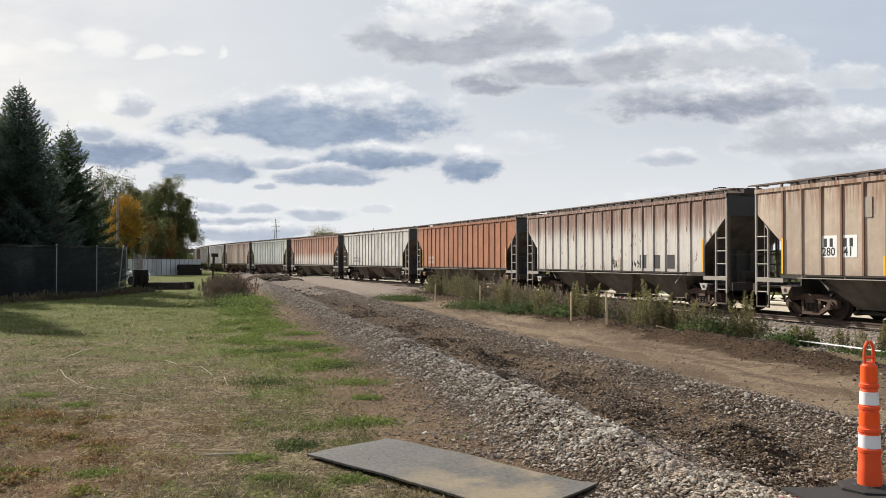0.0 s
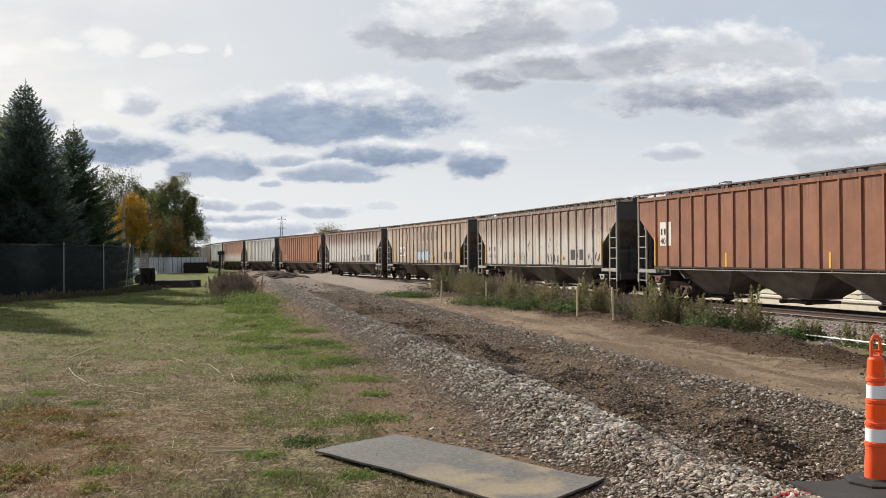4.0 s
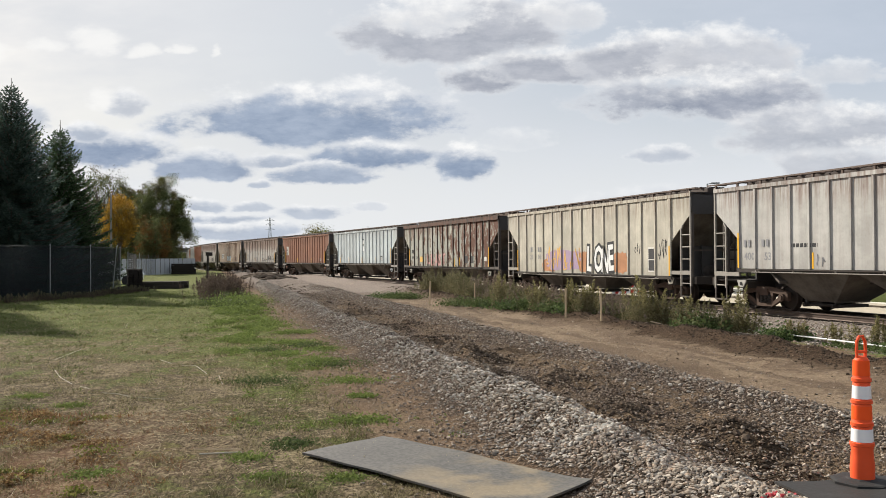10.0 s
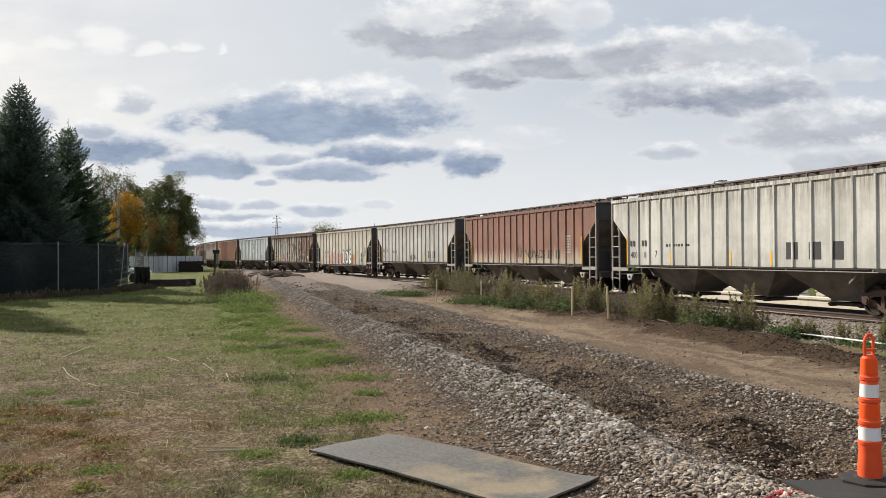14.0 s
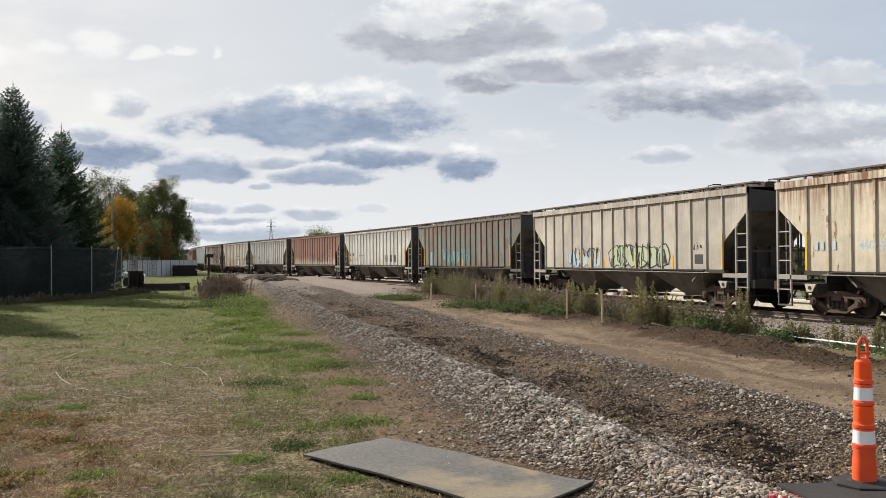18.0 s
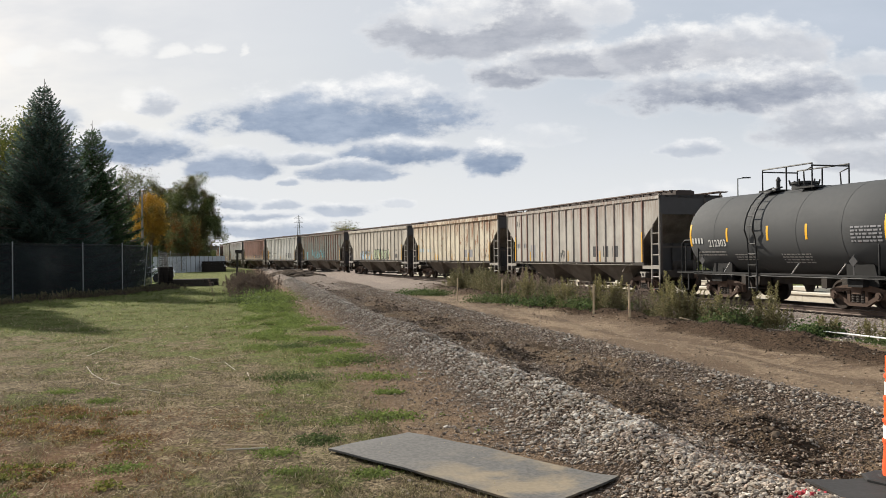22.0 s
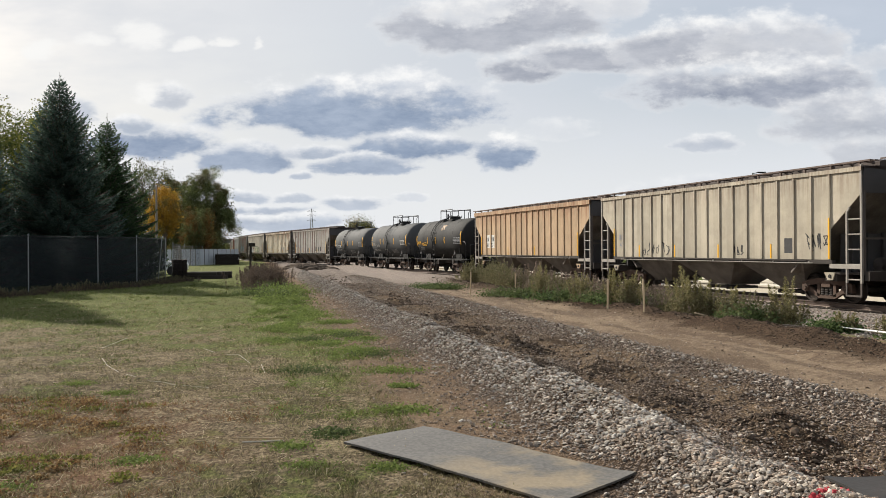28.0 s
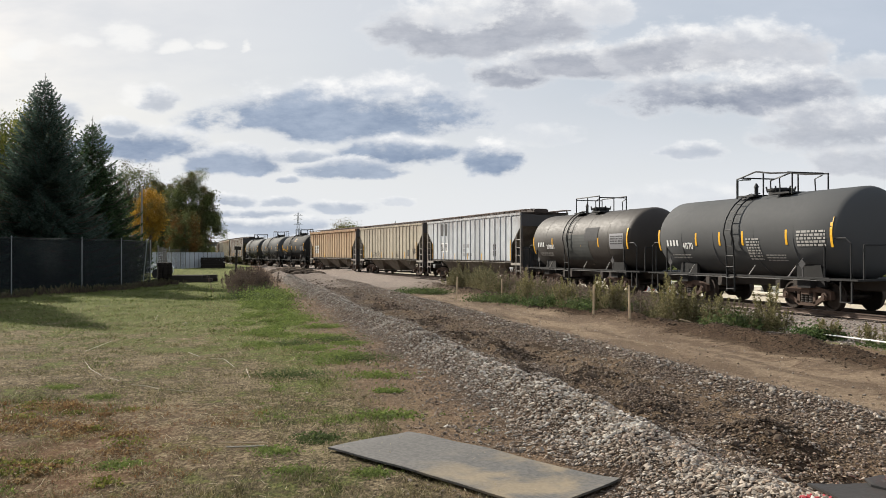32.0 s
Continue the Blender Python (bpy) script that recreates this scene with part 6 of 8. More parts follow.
track = tagged(new("railway_track"), "worn steel rails on dark timber ties in ballast", "railway track", kind="structure")
head = [(-0.035, RAIL), (0.035, RAIL), (0.037, RAIL - 0.035), (0.012, RAIL - 0.05), (0.012, RAIL - 0.14), (0.07, RAIL - 0.165), (-0.07, RAIL - 0.165), (-0.012, RAIL - 0.14), (-0.012, RAIL - 0.05), (-0.037, RAIL - 0.035)]
for off in (-0.7525, 0.7525):
    v, f = swept(off, head, -300, 600, 4.0)
    part("rail", raw("rail", v, f, M_RAIL), track)
tie_mesh = Build().box(-0.11, 0.11, -1.3, 1.3, -0.16, 0.0).mesh("tie", M_TIE)
for k in range(290):
    x, y, h = on_line(-8 + 0.51 * k)
    part("tie", tie_mesh, track, "", pose(x, y, RAIL - 0.168 + 0.004 * math.sin(k * 2.3), 0, 0, 90 - h + 0.8 * math.sin(k * 1.7)))

# low wall of pale concrete blocks beyond the track, with a higher tier of stacked panels behind it
block_mesh = Build().prism([(-0.237, -0.3), (-0.237, 0.43), (-0.22, 0.45), (0.22, 0.45), (0.237, 0.43), (0.237, -0.3)], 1, -0.3, 0.3).mesh("block", M_CONC)
cap_mesh = Build().box(-0.475, 0.475, -0.36, 0.36, 0.454, 0.54).mesh("cap", M_CONC)
wall = tagged(new("block_wall"), "low wall of pale concrete blocks beyond the rails", "wall", kind="structure")
for k in range(190):
    x, y, h = on_line(-6 + 0.48 * k, SIDE + 6.6)
    part("block", block_mesh, wall, "", pose(x, y, -0.66, 0, 0, 90 - h))
    if k % 2 == 0:
        part("cap", cap_mesh, wall, "", pose(x, y, -0.66 + 0.006 * math.sin(3.1 * k), 0, 0, 90 - h))
panel_mesh = Build().prism([(-1.2, 0.0), (-1.15, 0.17), (1.15, 0.17), (1.2, 0.0)], 1, -0.6, 0.6).mesh("panel", M_CONC)
for k in range(20):
    stack = tagged(new("panel_stack"), "stack of pale precast concrete panels beyond the track", "concrete panels", "stacks of concrete panels")
    x, y, h = on_line(-2 + 4.3 * k, SIDE + 9.0 + 0.4 * math.sin(5 * k))
    stack.matrix_basis = pose(x, y, -0.76, 0, 0, 90 - h)
    for i in range(4 if k % 3 else 5):
        part("panel", panel_mesh, stack, "", pose(0.06 * math.sin(k + 2 * i), 0.05 * math.cos(3 * k + i), 0.20 * i))
        if i:
            part("spacer", shared("spacer", M_TIE, lambda: Build().box(-1.0, -0.85, -0.6, 0.6, -0.028, 0.0).box(0.85, 1.0, -0.6, 0.6, -0.028, 0.0)), stack, "", pose(0, 0, 0.20 * i))

# red and white barricade among the stacks
M_REDWHITE = plain("red_barricade_sheeting", (0.52, 0.035, 0.03), 0.5, 0.0, 0.15, 5.0, 0.0)
barricade = tagged(new("barricade"), "red and white striped plastic barricade beyond the rails", "barricade")
barricade.matrix_basis = pose(10.7, 48.0, -0.76, 0, 0, 20)
for z in (0.45, 0.8):
    made("rail_board", Build().box(-1.0, 1.0, -0.02, 0.02, z, z + 0.22), M_STENCIL, barricade, "white board")
    for k in range(4):
        u = -0.9 + 0.5 * k
        made("stripe", Build().prism([(u, z), (u + 0.25, z), (u + 0.35, z + 0.22), (u + 0.1, z + 0.22)], 1, -0.026, 0.026), M_REDWHITE, barricade, "red stripe")
for x in (-0.85, 0.85):
    made("leg", Build().box(x - 0.03, x + 0.03, -0.3, 0.3, 0, 0.05).box(x - 0.03, x + 0.03, -0.03, 0.03, 0.05, 1.1), M_STENCIL, barricade)

# ---- things near the camera ----
def rest(x, y):
    return ground_z(x, y)


# rubber sheet lying on the dirt
def rubber_material():
    mat, n, b, p = shader("grey_rubber", 0.62)
    big, fine = n.noise(p, 1.7, 5.0, 0.6), n.noise(p, 30.0, 4.0)
    col = n.mix(n.ramp(fine, 0.3, 0.7), (0.075, 0.071, 0.064), (0.125, 0.117, 0.105))
    dust = n.math("MULTIPLY", n.ramp(big, 0.44, 0.62), n.ramp(n.sep(p)[0], -0.5, 0.4))
    col = n.mix(n.math("MULTIPLY", dust, 0.8), col, n.mix(fine, (0.19, 0.15, 0.095), (0.29, 0.23, 0.145)))
    n.put(b.inputs["Base Color"], col)
    bump(n, b, n.math("ADD", n.math("MULTIPLY", fine, 0.3), big), 0.35, 0.02)
    return mat


M_RUBBER = rubber_material()


def sheet(name, label, x, y, turn, length, width, lift, mat=M_RUBBER):
    """A thick rubber sheet, curling at its ends."""
    nx, ny, t = 30, 12, 0.018
    top, bot = [], []
    c, s = math.cos(radians(turn)), math.sin(radians(turn))
    for i in range(nx + 1):
        for j in range(ny + 1):
            u, v = (i / nx - 0.5) * length, (j / ny - 0.5) * width
            u += 0.02 * bumps(u * 3, v * 3, 1.0, 11)
            g = rest(x + u * c - v * s, y + u * s + v * c) * 0.25 + 0.012
            z = g + lift(i / nx, j / ny) + 0.012 * bumps(u, v, 1.7, 12)
            top.append((u, v, z + t))
            bot.append((u, v, z))
    m = ny + 1
    faces = []
    off = len(top)
    for i in range(nx):
        for j in range(ny):
            a = i * m + j
            faces += [(a, a + m, a + m + 1, a + 1), (off + a, off + a + 1, off + a + m + 1, off + a + m)]
    for i in range(nx):
        for j in (0, ny):
            a = i * m + j
            faces.append((a, a + m, off + a + m, off + a) if j else (a + m, a, off + a, off + a + m))
    for j in range(ny):
        for i in (0, nx):
            a = i * m + j
            faces.append((a + 1, a, off + a, off + a + 1)[::-1] if i == 0 else (a, a + 1, off + a + 1, off + a)[::-1])
    me = raw(name, top + bot, faces, mat)
    me.shade_smooth()
    me.set_sharp_from_angle(angle=radians(40))
    ob = tagged(new(name, me), label, "rubber mat")
    ob.matrix_basis = pose(x, y, 0, 0, 0, turn)
    return ob


sheet("rubber_mat", "worn grey rubber sheet dusted with sand lying on dirt", -0.01, 7.21, -44.0, 2.46, 0.97,
      lambda u, v: 0.025 * (max(0.0, u - 0.82) / 0.18) ** 2 * v + 0.032 * max(0.0, math.cos(2.2 * (u - 0.3))) - 0.006)
sheet("rubber_mat", "black rubber sheet under the orange traffic cone", 3.62, 6.42, 8.0, 1.9, 0.80, lambda u, v: 0.01 + 0.02 * math.sin(3 * u + 2 * v) ** 2, plain("black_rubber", (0.032, 0.030, 0.028), 0.7, 0.0, 0.35, 3.0, 0.2))

# channelizer cone
M_ORANGE = plain("fluorescent_orange_plastic", (0.95, 0.095, 0.012), 0.45, 0.0, 0.12, 5.0, 0.05)
M_ORANGE_DULL = plain("scuffed_orange_plastic", (0.80, 0.095, 0.026), 0.55, 0.0, 0.2, 5.0, 0.05)
M_SHEETING = plain("white_reflective_sheeting", (0.80, 0.79, 0.78), 0.35, 0.0, 0.08, 20.0, 0.0)
M_BASE = plain("black_rubber_base", (0.028, 0.027, 0.026), 0.75, 0.0, 0.3, 6.0, 0.2)
cone = tagged(new("traffic_cone"), "tall slim orange traffic cone with two white bands", "traffic cone")
cone.matrix_basis = pose(3.33, 6.68, 0.02, 0, 0, 10)


def cone_r(z):
    return 0.090 - 0.034 * z


def cone_ring(z0, z1, grow=0.0):
    return Build().lathe([(cone_r(z0) + grow, z0), (cone_r(z1) + grow, z1)], 2, 28)


made("base", Build().lathe([(0.24, 0.0), (0.24, 0.016), (0.22, 0.022), (0.13, 0.026), (0.11, 0.034), (0.05, 0.034)], 2, 8), M_BASE, cone, "black rubber base")
made("body", Build().lathe([(cone_r(0.02), 0.02), (cone_r(0.12) + 0.004, 0.12), (cone_r(0.20), 0.20), (cone_r(0.25) - 0.002, 0.25), (cone_r(0.29) + 0.006, 0.29), (cone_r(0.31), 0.31), (cone_r(0.95), 0.95), (cone_r(0.97) - 0.01, 0.97), (0.03, 0.985)], 2, 28), M_ORANGE_DULL, cone, "", True)
for a, z in (("lower", 0.245), ("upper", 0.58)):
    made("white_band", cone_ring(z + 0.075, z + 0.175, 0.003), M_SHEETING, cone, "white reflective band", True)
made("orange_band", cone_ring(0.495, 0.60, 0.003), M_ORANGE, cone, "bright orange reflective band", True)
made("orange_band", cone_ring(0.835, 0.955, 0.003), M_ORANGE, cone, "bright orange reflective band", True)
for z in (0.30, 0.455, 0.63, 0.80):
    made("collar", Build().lathe([(cone_r(z), z - 0.018), (cone_r(z) + 0.010, z - 0.012), (cone_r(z) + 0.010, z + 0.012), (cone_r(z), z + 0.018)], 2, 28), M_ORANGE_DULL, cone, "", True)
loop = [(-0.036, 0, 0.97), (-0.040, 0, 1.03), (-0.036, 0, 1.10), (-0.015, 0, 1.14), (0.015, 0, 1.14), (0.036, 0, 1.10), (0.040, 0, 1.03), (0.036, 0, 0.97)]
made("handle", Build().pipe(loop, 0.012, 8).rod((-0.04, 0, 1.02), (0.04, 0, 1.02), 0.013, 8), M_ORANGE_DULL, cone, "moulded orange loop handle")

# survey stakes
M_LATH = plain("raw_pine_lath", (0.52, 0.40, 0.26), 0.75, 0.0, 0.2, 8.0, 0.15)
for x, y, h, lean in ((3.66, 24.4, 0.86, 0.5), (4.3, 22.4, 0.88, -1.5), (-0.32, 34.0, 0.92, 1.5), (1.42, 32.8, 0.80, 0.0)):
    st = made("survey_stake", Build().prism([(-0.024, 0), (-0.024, h), (0.024, h), (0.024, 0)], 1, -0.009, 0.009).add([(-0.02, -0.008, 0), (0.02, -0.008, 0), (0.02, 0.008, 0), (-0.02, 0.008, 0), (0, 0, -0.2)], [(3, 2, 1, 0), (0, 1, 4), (1, 2, 4), (2, 3, 4), (3, 0, 4)]), M_LATH)
    tagged(st, "pale pine survey stake driven into the verge", "survey stake", "survey stakes")
    st.matrix_basis = pose(x, y, rest(x, y) - 0.01, 0, lean, 15)

# white plastic strips and offcuts on the verge
M_PVC = plain("white_plastic_pipe", (0.60, 0.59, 0.56), 0.5, 0.0, 0.12, 6.0, 0.05)
def lying_rod(name, label, cat, a, b, r, mat, lift=0.0, n=8):
    za, zb = rest(*a) + r + lift, rest(*b) + r + lift
    ob = made(name, Build().rod((a[0], a[1], za), (b[0], b[1], zb), r, n), mat)
    return tagged(ob, label, cat)


lying_rod("plastic_pipe", "long white plastic pipe lying along the verge", "pipe", (7.5, 21.2), (9.3, 15.8), 0.013, M_PVC, 0.10)
lying_rod("plastic_pipe", "long white plastic pipe lying along the verge", "pipe", (8.0, 20.4), (9.75, 15.3), 0.013, M_PVC, 0.10)
lying_rod("lath_offcut", "pale broken lath lying on dug earth", "stick", (5.2, 20.8), (5.75, 21.2), 0.018, M_LATH, 0.05)
lying_rod("lath_offcut", "thin pale stick lying on dry grass", "stick", (-2.27, 7.95), (-1.82, 7.9), 0.008, M_LATH, 0.03, 5)
lying_rod("timber_sleeper", "weathered grey timber half buried in the berm", "timber", (6.45, 18.4), (7.15, 18.1), 0.10, plain("weathered_grey_timber", (0.15, 0.125, 0.10), 0.9), -0.04, 4)

# ---- plants ----
def leaves(centres, size, rng, stretch=1.0, droop=0.0, flat=0.0):
    """Many small four-cornered leaves, each folded along its middle, round the given places."""
    c = np.asarray(centres, float)
    n = len(c)
    a = rng.normal(size=(n, 3))
    a[:, 2] = a[:, 2] * (1 - flat) - droop
    a /= np.linalg.norm(a, axis=1)[:, None]
    t = rng.normal(size=(n, 3))
    b = np.cross(a, t)
    b /= np.linalg.norm(b, axis=1)[:, None] + 1e-9
    s = size * rng.uniform(0.6, 1.4, n)[:, None]
    L, W = a * s * stretch, b * s * 0.5
    v = np.stack([c - L * 0.5, c + W, c + L * 0.5, c - W], 1).reshape(-1, 3)
    k = np.arange(n) * 4
    f = np.stack([k, k + 1, k + 2, k + 3], 1)
    return v, f


def leaf_mesh(name, v, f, mat):
    me = bpy.data.meshes.new(name)
    me.from_pydata(v.tolist(), [], f.tolist())
    me.materials.append(mat)
    return me


def foliage(name, cols, rough=0.7):
    mat, n, b, p = shader(name, rough, spec=0.08)
    geo = n.node("ShaderNodeNewGeometry")
    ramp = n.node("ShaderNodeValToRGB")
    el = ramp.color_ramp.elements
    el[0].color, el[1].color = (*cols[0], 1), (*cols[-1], 1)
    for i, c in enumerate(cols[1:-1]):
        e = el.new((i + 1) / (len(cols) - 1))
        e.color = (*c, 1)
    n.put(ramp.inputs[0], geo.outputs["Random Per Island"])
    big = n.noise(p, 0.8, 3.0)
    col = n.mix(n.ramp(big, 0.3, 0.7, 0.0, 0.35), ramp.outputs[0], tuple(c * 0.5 for c in cols[0]))
    n.put(b.inputs["Base Color"], col)
    # thin leaves let some light through
    tr = n.node("ShaderNodeBsdfTranslucent")
    n.put(tr.inputs[0], col)
    mixer = n.node("ShaderNodeMixShader")
    mixer.inputs[0].default_value = 0.4
    n.put(mixer.inputs[1], b.outputs[0])
    n.put(mixer.inputs[2], tr.outputs[0])
    for node in n.nt.nodes:
        if node.type == "OUTPUT_MATERIAL":
            n.put(node.inputs[0], mixer.outputs[0])
    return mat


M_BARK = plain("grey_brown_bark", (0.10, 0.08, 0.065), 0.9, 0.0, 0.4, 4.0, 0.5)
M_SPRUCE = foliage("blue_green_needles", [(0.040, 0.066, 0.048), (0.080, 0.118, 0.092), (0.15, 0.20, 0.165)])
M_SPRUCE2 = foliage("dark_green_needles", [(0.030, 0.056, 0.028), (0.064, 0.102, 0.050), (0.115, 0.16, 0.080)])
M_GREEN = foliage("autumn_green_leaves", [(0.056, 0.075, 0.025), (0.106, 0.131, 0.044), (0.181, 0.188, 0.062)])
M_DARKGREEN = foliage("dull_green_leaves", [(0.050, 0.070, 0.030), (0.108, 0.132, 0.052), (0.185, 0.20, 0.082)])
M_GOLD = foliage("golden_autumn_leaves", [(0.22, 0.12, 0.02), (0.42, 0.24, 0.03), (0.52, 0.33, 0.06)])
M_RUST_LEAF = foliage("rust_orange_leaves", [(0.085, 0.045, 0.016), (0.15, 0.075, 0.022), (0.21, 0.115, 0.035)])
M_YELLOWGREEN = foliage("yellow_green_leaves", [(0.075, 0.088, 0.019), (0.163, 0.175, 0.037), (0.275, 0.250, 0.062)])
M_WEED = foliage("dusty_weed_leaves", [(0.094, 0.094, 0.050), (0.169, 0.160, 0.088), (0.263, 0.237, 0.140)])
M_WEED_LOW = foliage("low_green_weeds", [(0.05, 0.070, 0.025), (0.085, 0.115, 0.042), (0.13, 0.155, 0.065)])
M_WEED_SHORT = foliage("bright_lawn_weeds", [(0.085, 0.115, 0.028), (0.155, 0.20, 0.055), (0.23, 0.28, 0.09)])
M_GOLDENROD = foliage("pale_goldenrod", [(0.15, 0.138, 0.058), (0.27, 0.245, 0.108), (0.39, 0.35, 0.185)])
M_DRYBRUSH = foliage("dry_mauve_brush", [(0.06, 0.045, 0.038), (0.105, 0.08, 0.065), (0.15, 0.115, 0.09)])
M_DRYLEAF = foliage("olive_brown_leaves", [(0.050, 0.047, 0.022), (0.105, 0.092, 0.042), (0.17, 0.145, 0.065)])
M_TUFTGOLD = foliage("dull_gold_leaves", [(0.12, 0.095, 0.03), (0.21, 0.17, 0.055), (0.30, 0.24, 0.09)])
M_OLIVE = foliage("olive_goldenrod_leaves", [(0.10, 0.092, 0.045), (0.195, 0.176, 0.088), (0.31, 0.275, 0.155)])
M_MAUVE = foliage("mauve_brown_seed_heads", [(0.125, 0.092, 0.075), (0.225, 0.172, 0.142), (0.34, 0.275, 0.23)])
M_DEEPGREEN = foliage("deep_green_weed_leaves", [(0.035, 0.058, 0.020), (0.075, 0.112, 0.040), (0.135, 0.18, 0.072)])
M_STEM = plain("dry_weed_stem", (0.16, 0.12, 0.07), 0.9, 0.0, 0.3, 6.0, 0.0)


def sprigs(c, a, length, width, rng):
    """Flat needle sprays at the places c, each pointing along a."""
    c, a = np.asarray(c, float), np.asarray(a, float)
    a = a / (np.linalg.norm(a, axis=1)[:, None] + 1e-9)
    b = np.cross(a, rng.normal(size=a.shape))
    b /= np.linalg.norm(b, axis=1)[:, None] + 1e-9
    k = rng.uniform(0.6, 1.35, len(c))[:, None]
    v = np.stack([c - a * length * k * 0.3, c + b * width * k * 0.5, c + a * length * k * 0.7, c - b * width * k * 0.5], 1).reshape(-1, 3)
    i = np.arange(len(c)) * 4
    return v, np.stack([i, i + 1, i + 2, i + 3], 1)


def spruce(label, x, y, height, spread, seed, mat, needle=0.135):
    """Trunk and whorls of sagging boughs that turn up at their tips, clad in needle sprays."""
    rng = np.random.default_rng(seed)
    tree = tagged(new("spruce_tree"), label, "tree", "spruces behind the fence")
    tree.matrix_basis = pose(x, y, -0.1)
    made("trunk", Build().rod((0, 0, 0), (0, 0, height * 0.97), 0.20, 8, 0.02), M_BARK, tree)
    cs, ds, limbs = [], [], Build()
    h, i = 0.45, 0
    while h < height - 0.35:
        up = h / height
        reach = spread * (1 - up) ** 0.92 * rng.uniform(0.90, 1.06) + 0.10
        count = 9 if reach > 1.2 else 7 if reach > 0.5 else 5
        for k in range(count):
            t = 2 * math.pi * (k + rng.uniform(-0.32, 0.32)) / count + i * 1.3
            r = reach * rng.uniform(0.74, 1.12)
            sag, lift = 0.10 + 0.22 * (1 - up), 0.24 + 0.20 * up
            steep = 0.55 * max(0.0, up - 0.55)
            out = np.array([math.cos(t), math.sin(t), 0.0])
            side = np.array([-math.sin(t), math.cos(t), 0.0])

            def along(u):
                return out[None] * (r * u)[:, None] + np.array([0, 0, 1.0])[None] * (h + r * (steep * u - sag * u + lift * u ** 3))[:, None]

            m = max(5, int(r / 0.085))
            u = np.linspace(0.12, 1.0, m)
            base = along(u)
            if r > 0.7:
                limbs.pipe([tuple(q) for q in along(np.array([0.0, 0.35, 0.7, 0.95]))], 0.012 + 0.008 * r, 4)
            for s in (-1, 1):
                tw = (0.12 + 0.42 * r * (1 - u) ** 0.8 * np.minimum(1, u * 3)) * rng.uniform(0.6, 1.15, m)
                steps = 1 + (tw / (needle * 0.42)).astype(int)
                rep = np.repeat(np.arange(m), steps)
                f = rng.uniform(0.05, 1.0, len(rep))
                d = side[None] * s * 0.8 + out[None] * (0.62 + 0.3 * u[rep])[:, None] + np.array([0, 0, 1.0])[None] * (0.10 + 0.55 * u[rep] ** 2)[:, None]
                d = d + rng.normal(0, 0.22, d.shape)
                p = base[rep] + (side[None] * s * 0.8 + out[None] * 0.5) * (tw[rep] * f)[:, None]
                p[:, 2] += -0.16 * tw[rep] * f + rng.normal(0, 0.03, len(rep)) - 0.30 * rng.uniform(0, 1, len(rep)) ** 1.5 * (1.1 - u[rep]) * min(1.0, r)
                cs.append(p)
                ds.append(d)
            # the tip
            cs.append(along(np.linspace(0.9, 1.04, 4)))
            ds.append(np.repeat((out + np.array([0, 0, 0.7]))[None], 4, 0) + rng.normal(0, 0.15, (4, 3)))
        h += rng.uniform(0.17, 0.25) + 0.03 * (1 - up)
        i += 1
    # the leader and its short shoots
    z = np.linspace(height - 1.0, height + 0.1, 24)
    t = rng.uniform(0, 2 * math.pi, 24)
    cs.append(np.stack([0.05 * np.cos(t), 0.05 * np.sin(t), z], 1))
    ds.append(np.stack([np.cos(t), np.sin(t), np.full(24, 1.6)], 1))
    v, f = sprigs(np.concatenate(cs), np.concatenate(ds), needle, needle * 0.42, rng)
    tagged(part("bough", limbs.mesh("bough", M_BARK), tree), kind="stuff")
    part("needles", leaf_mesh("needles", v, f, mat), tree)
    made("leader", Build().rod((0, 0, height * 0.93), (0.02, 0, height + 0.30), 0.025, 5, 0.008), M_BARK, tree)
    return tree


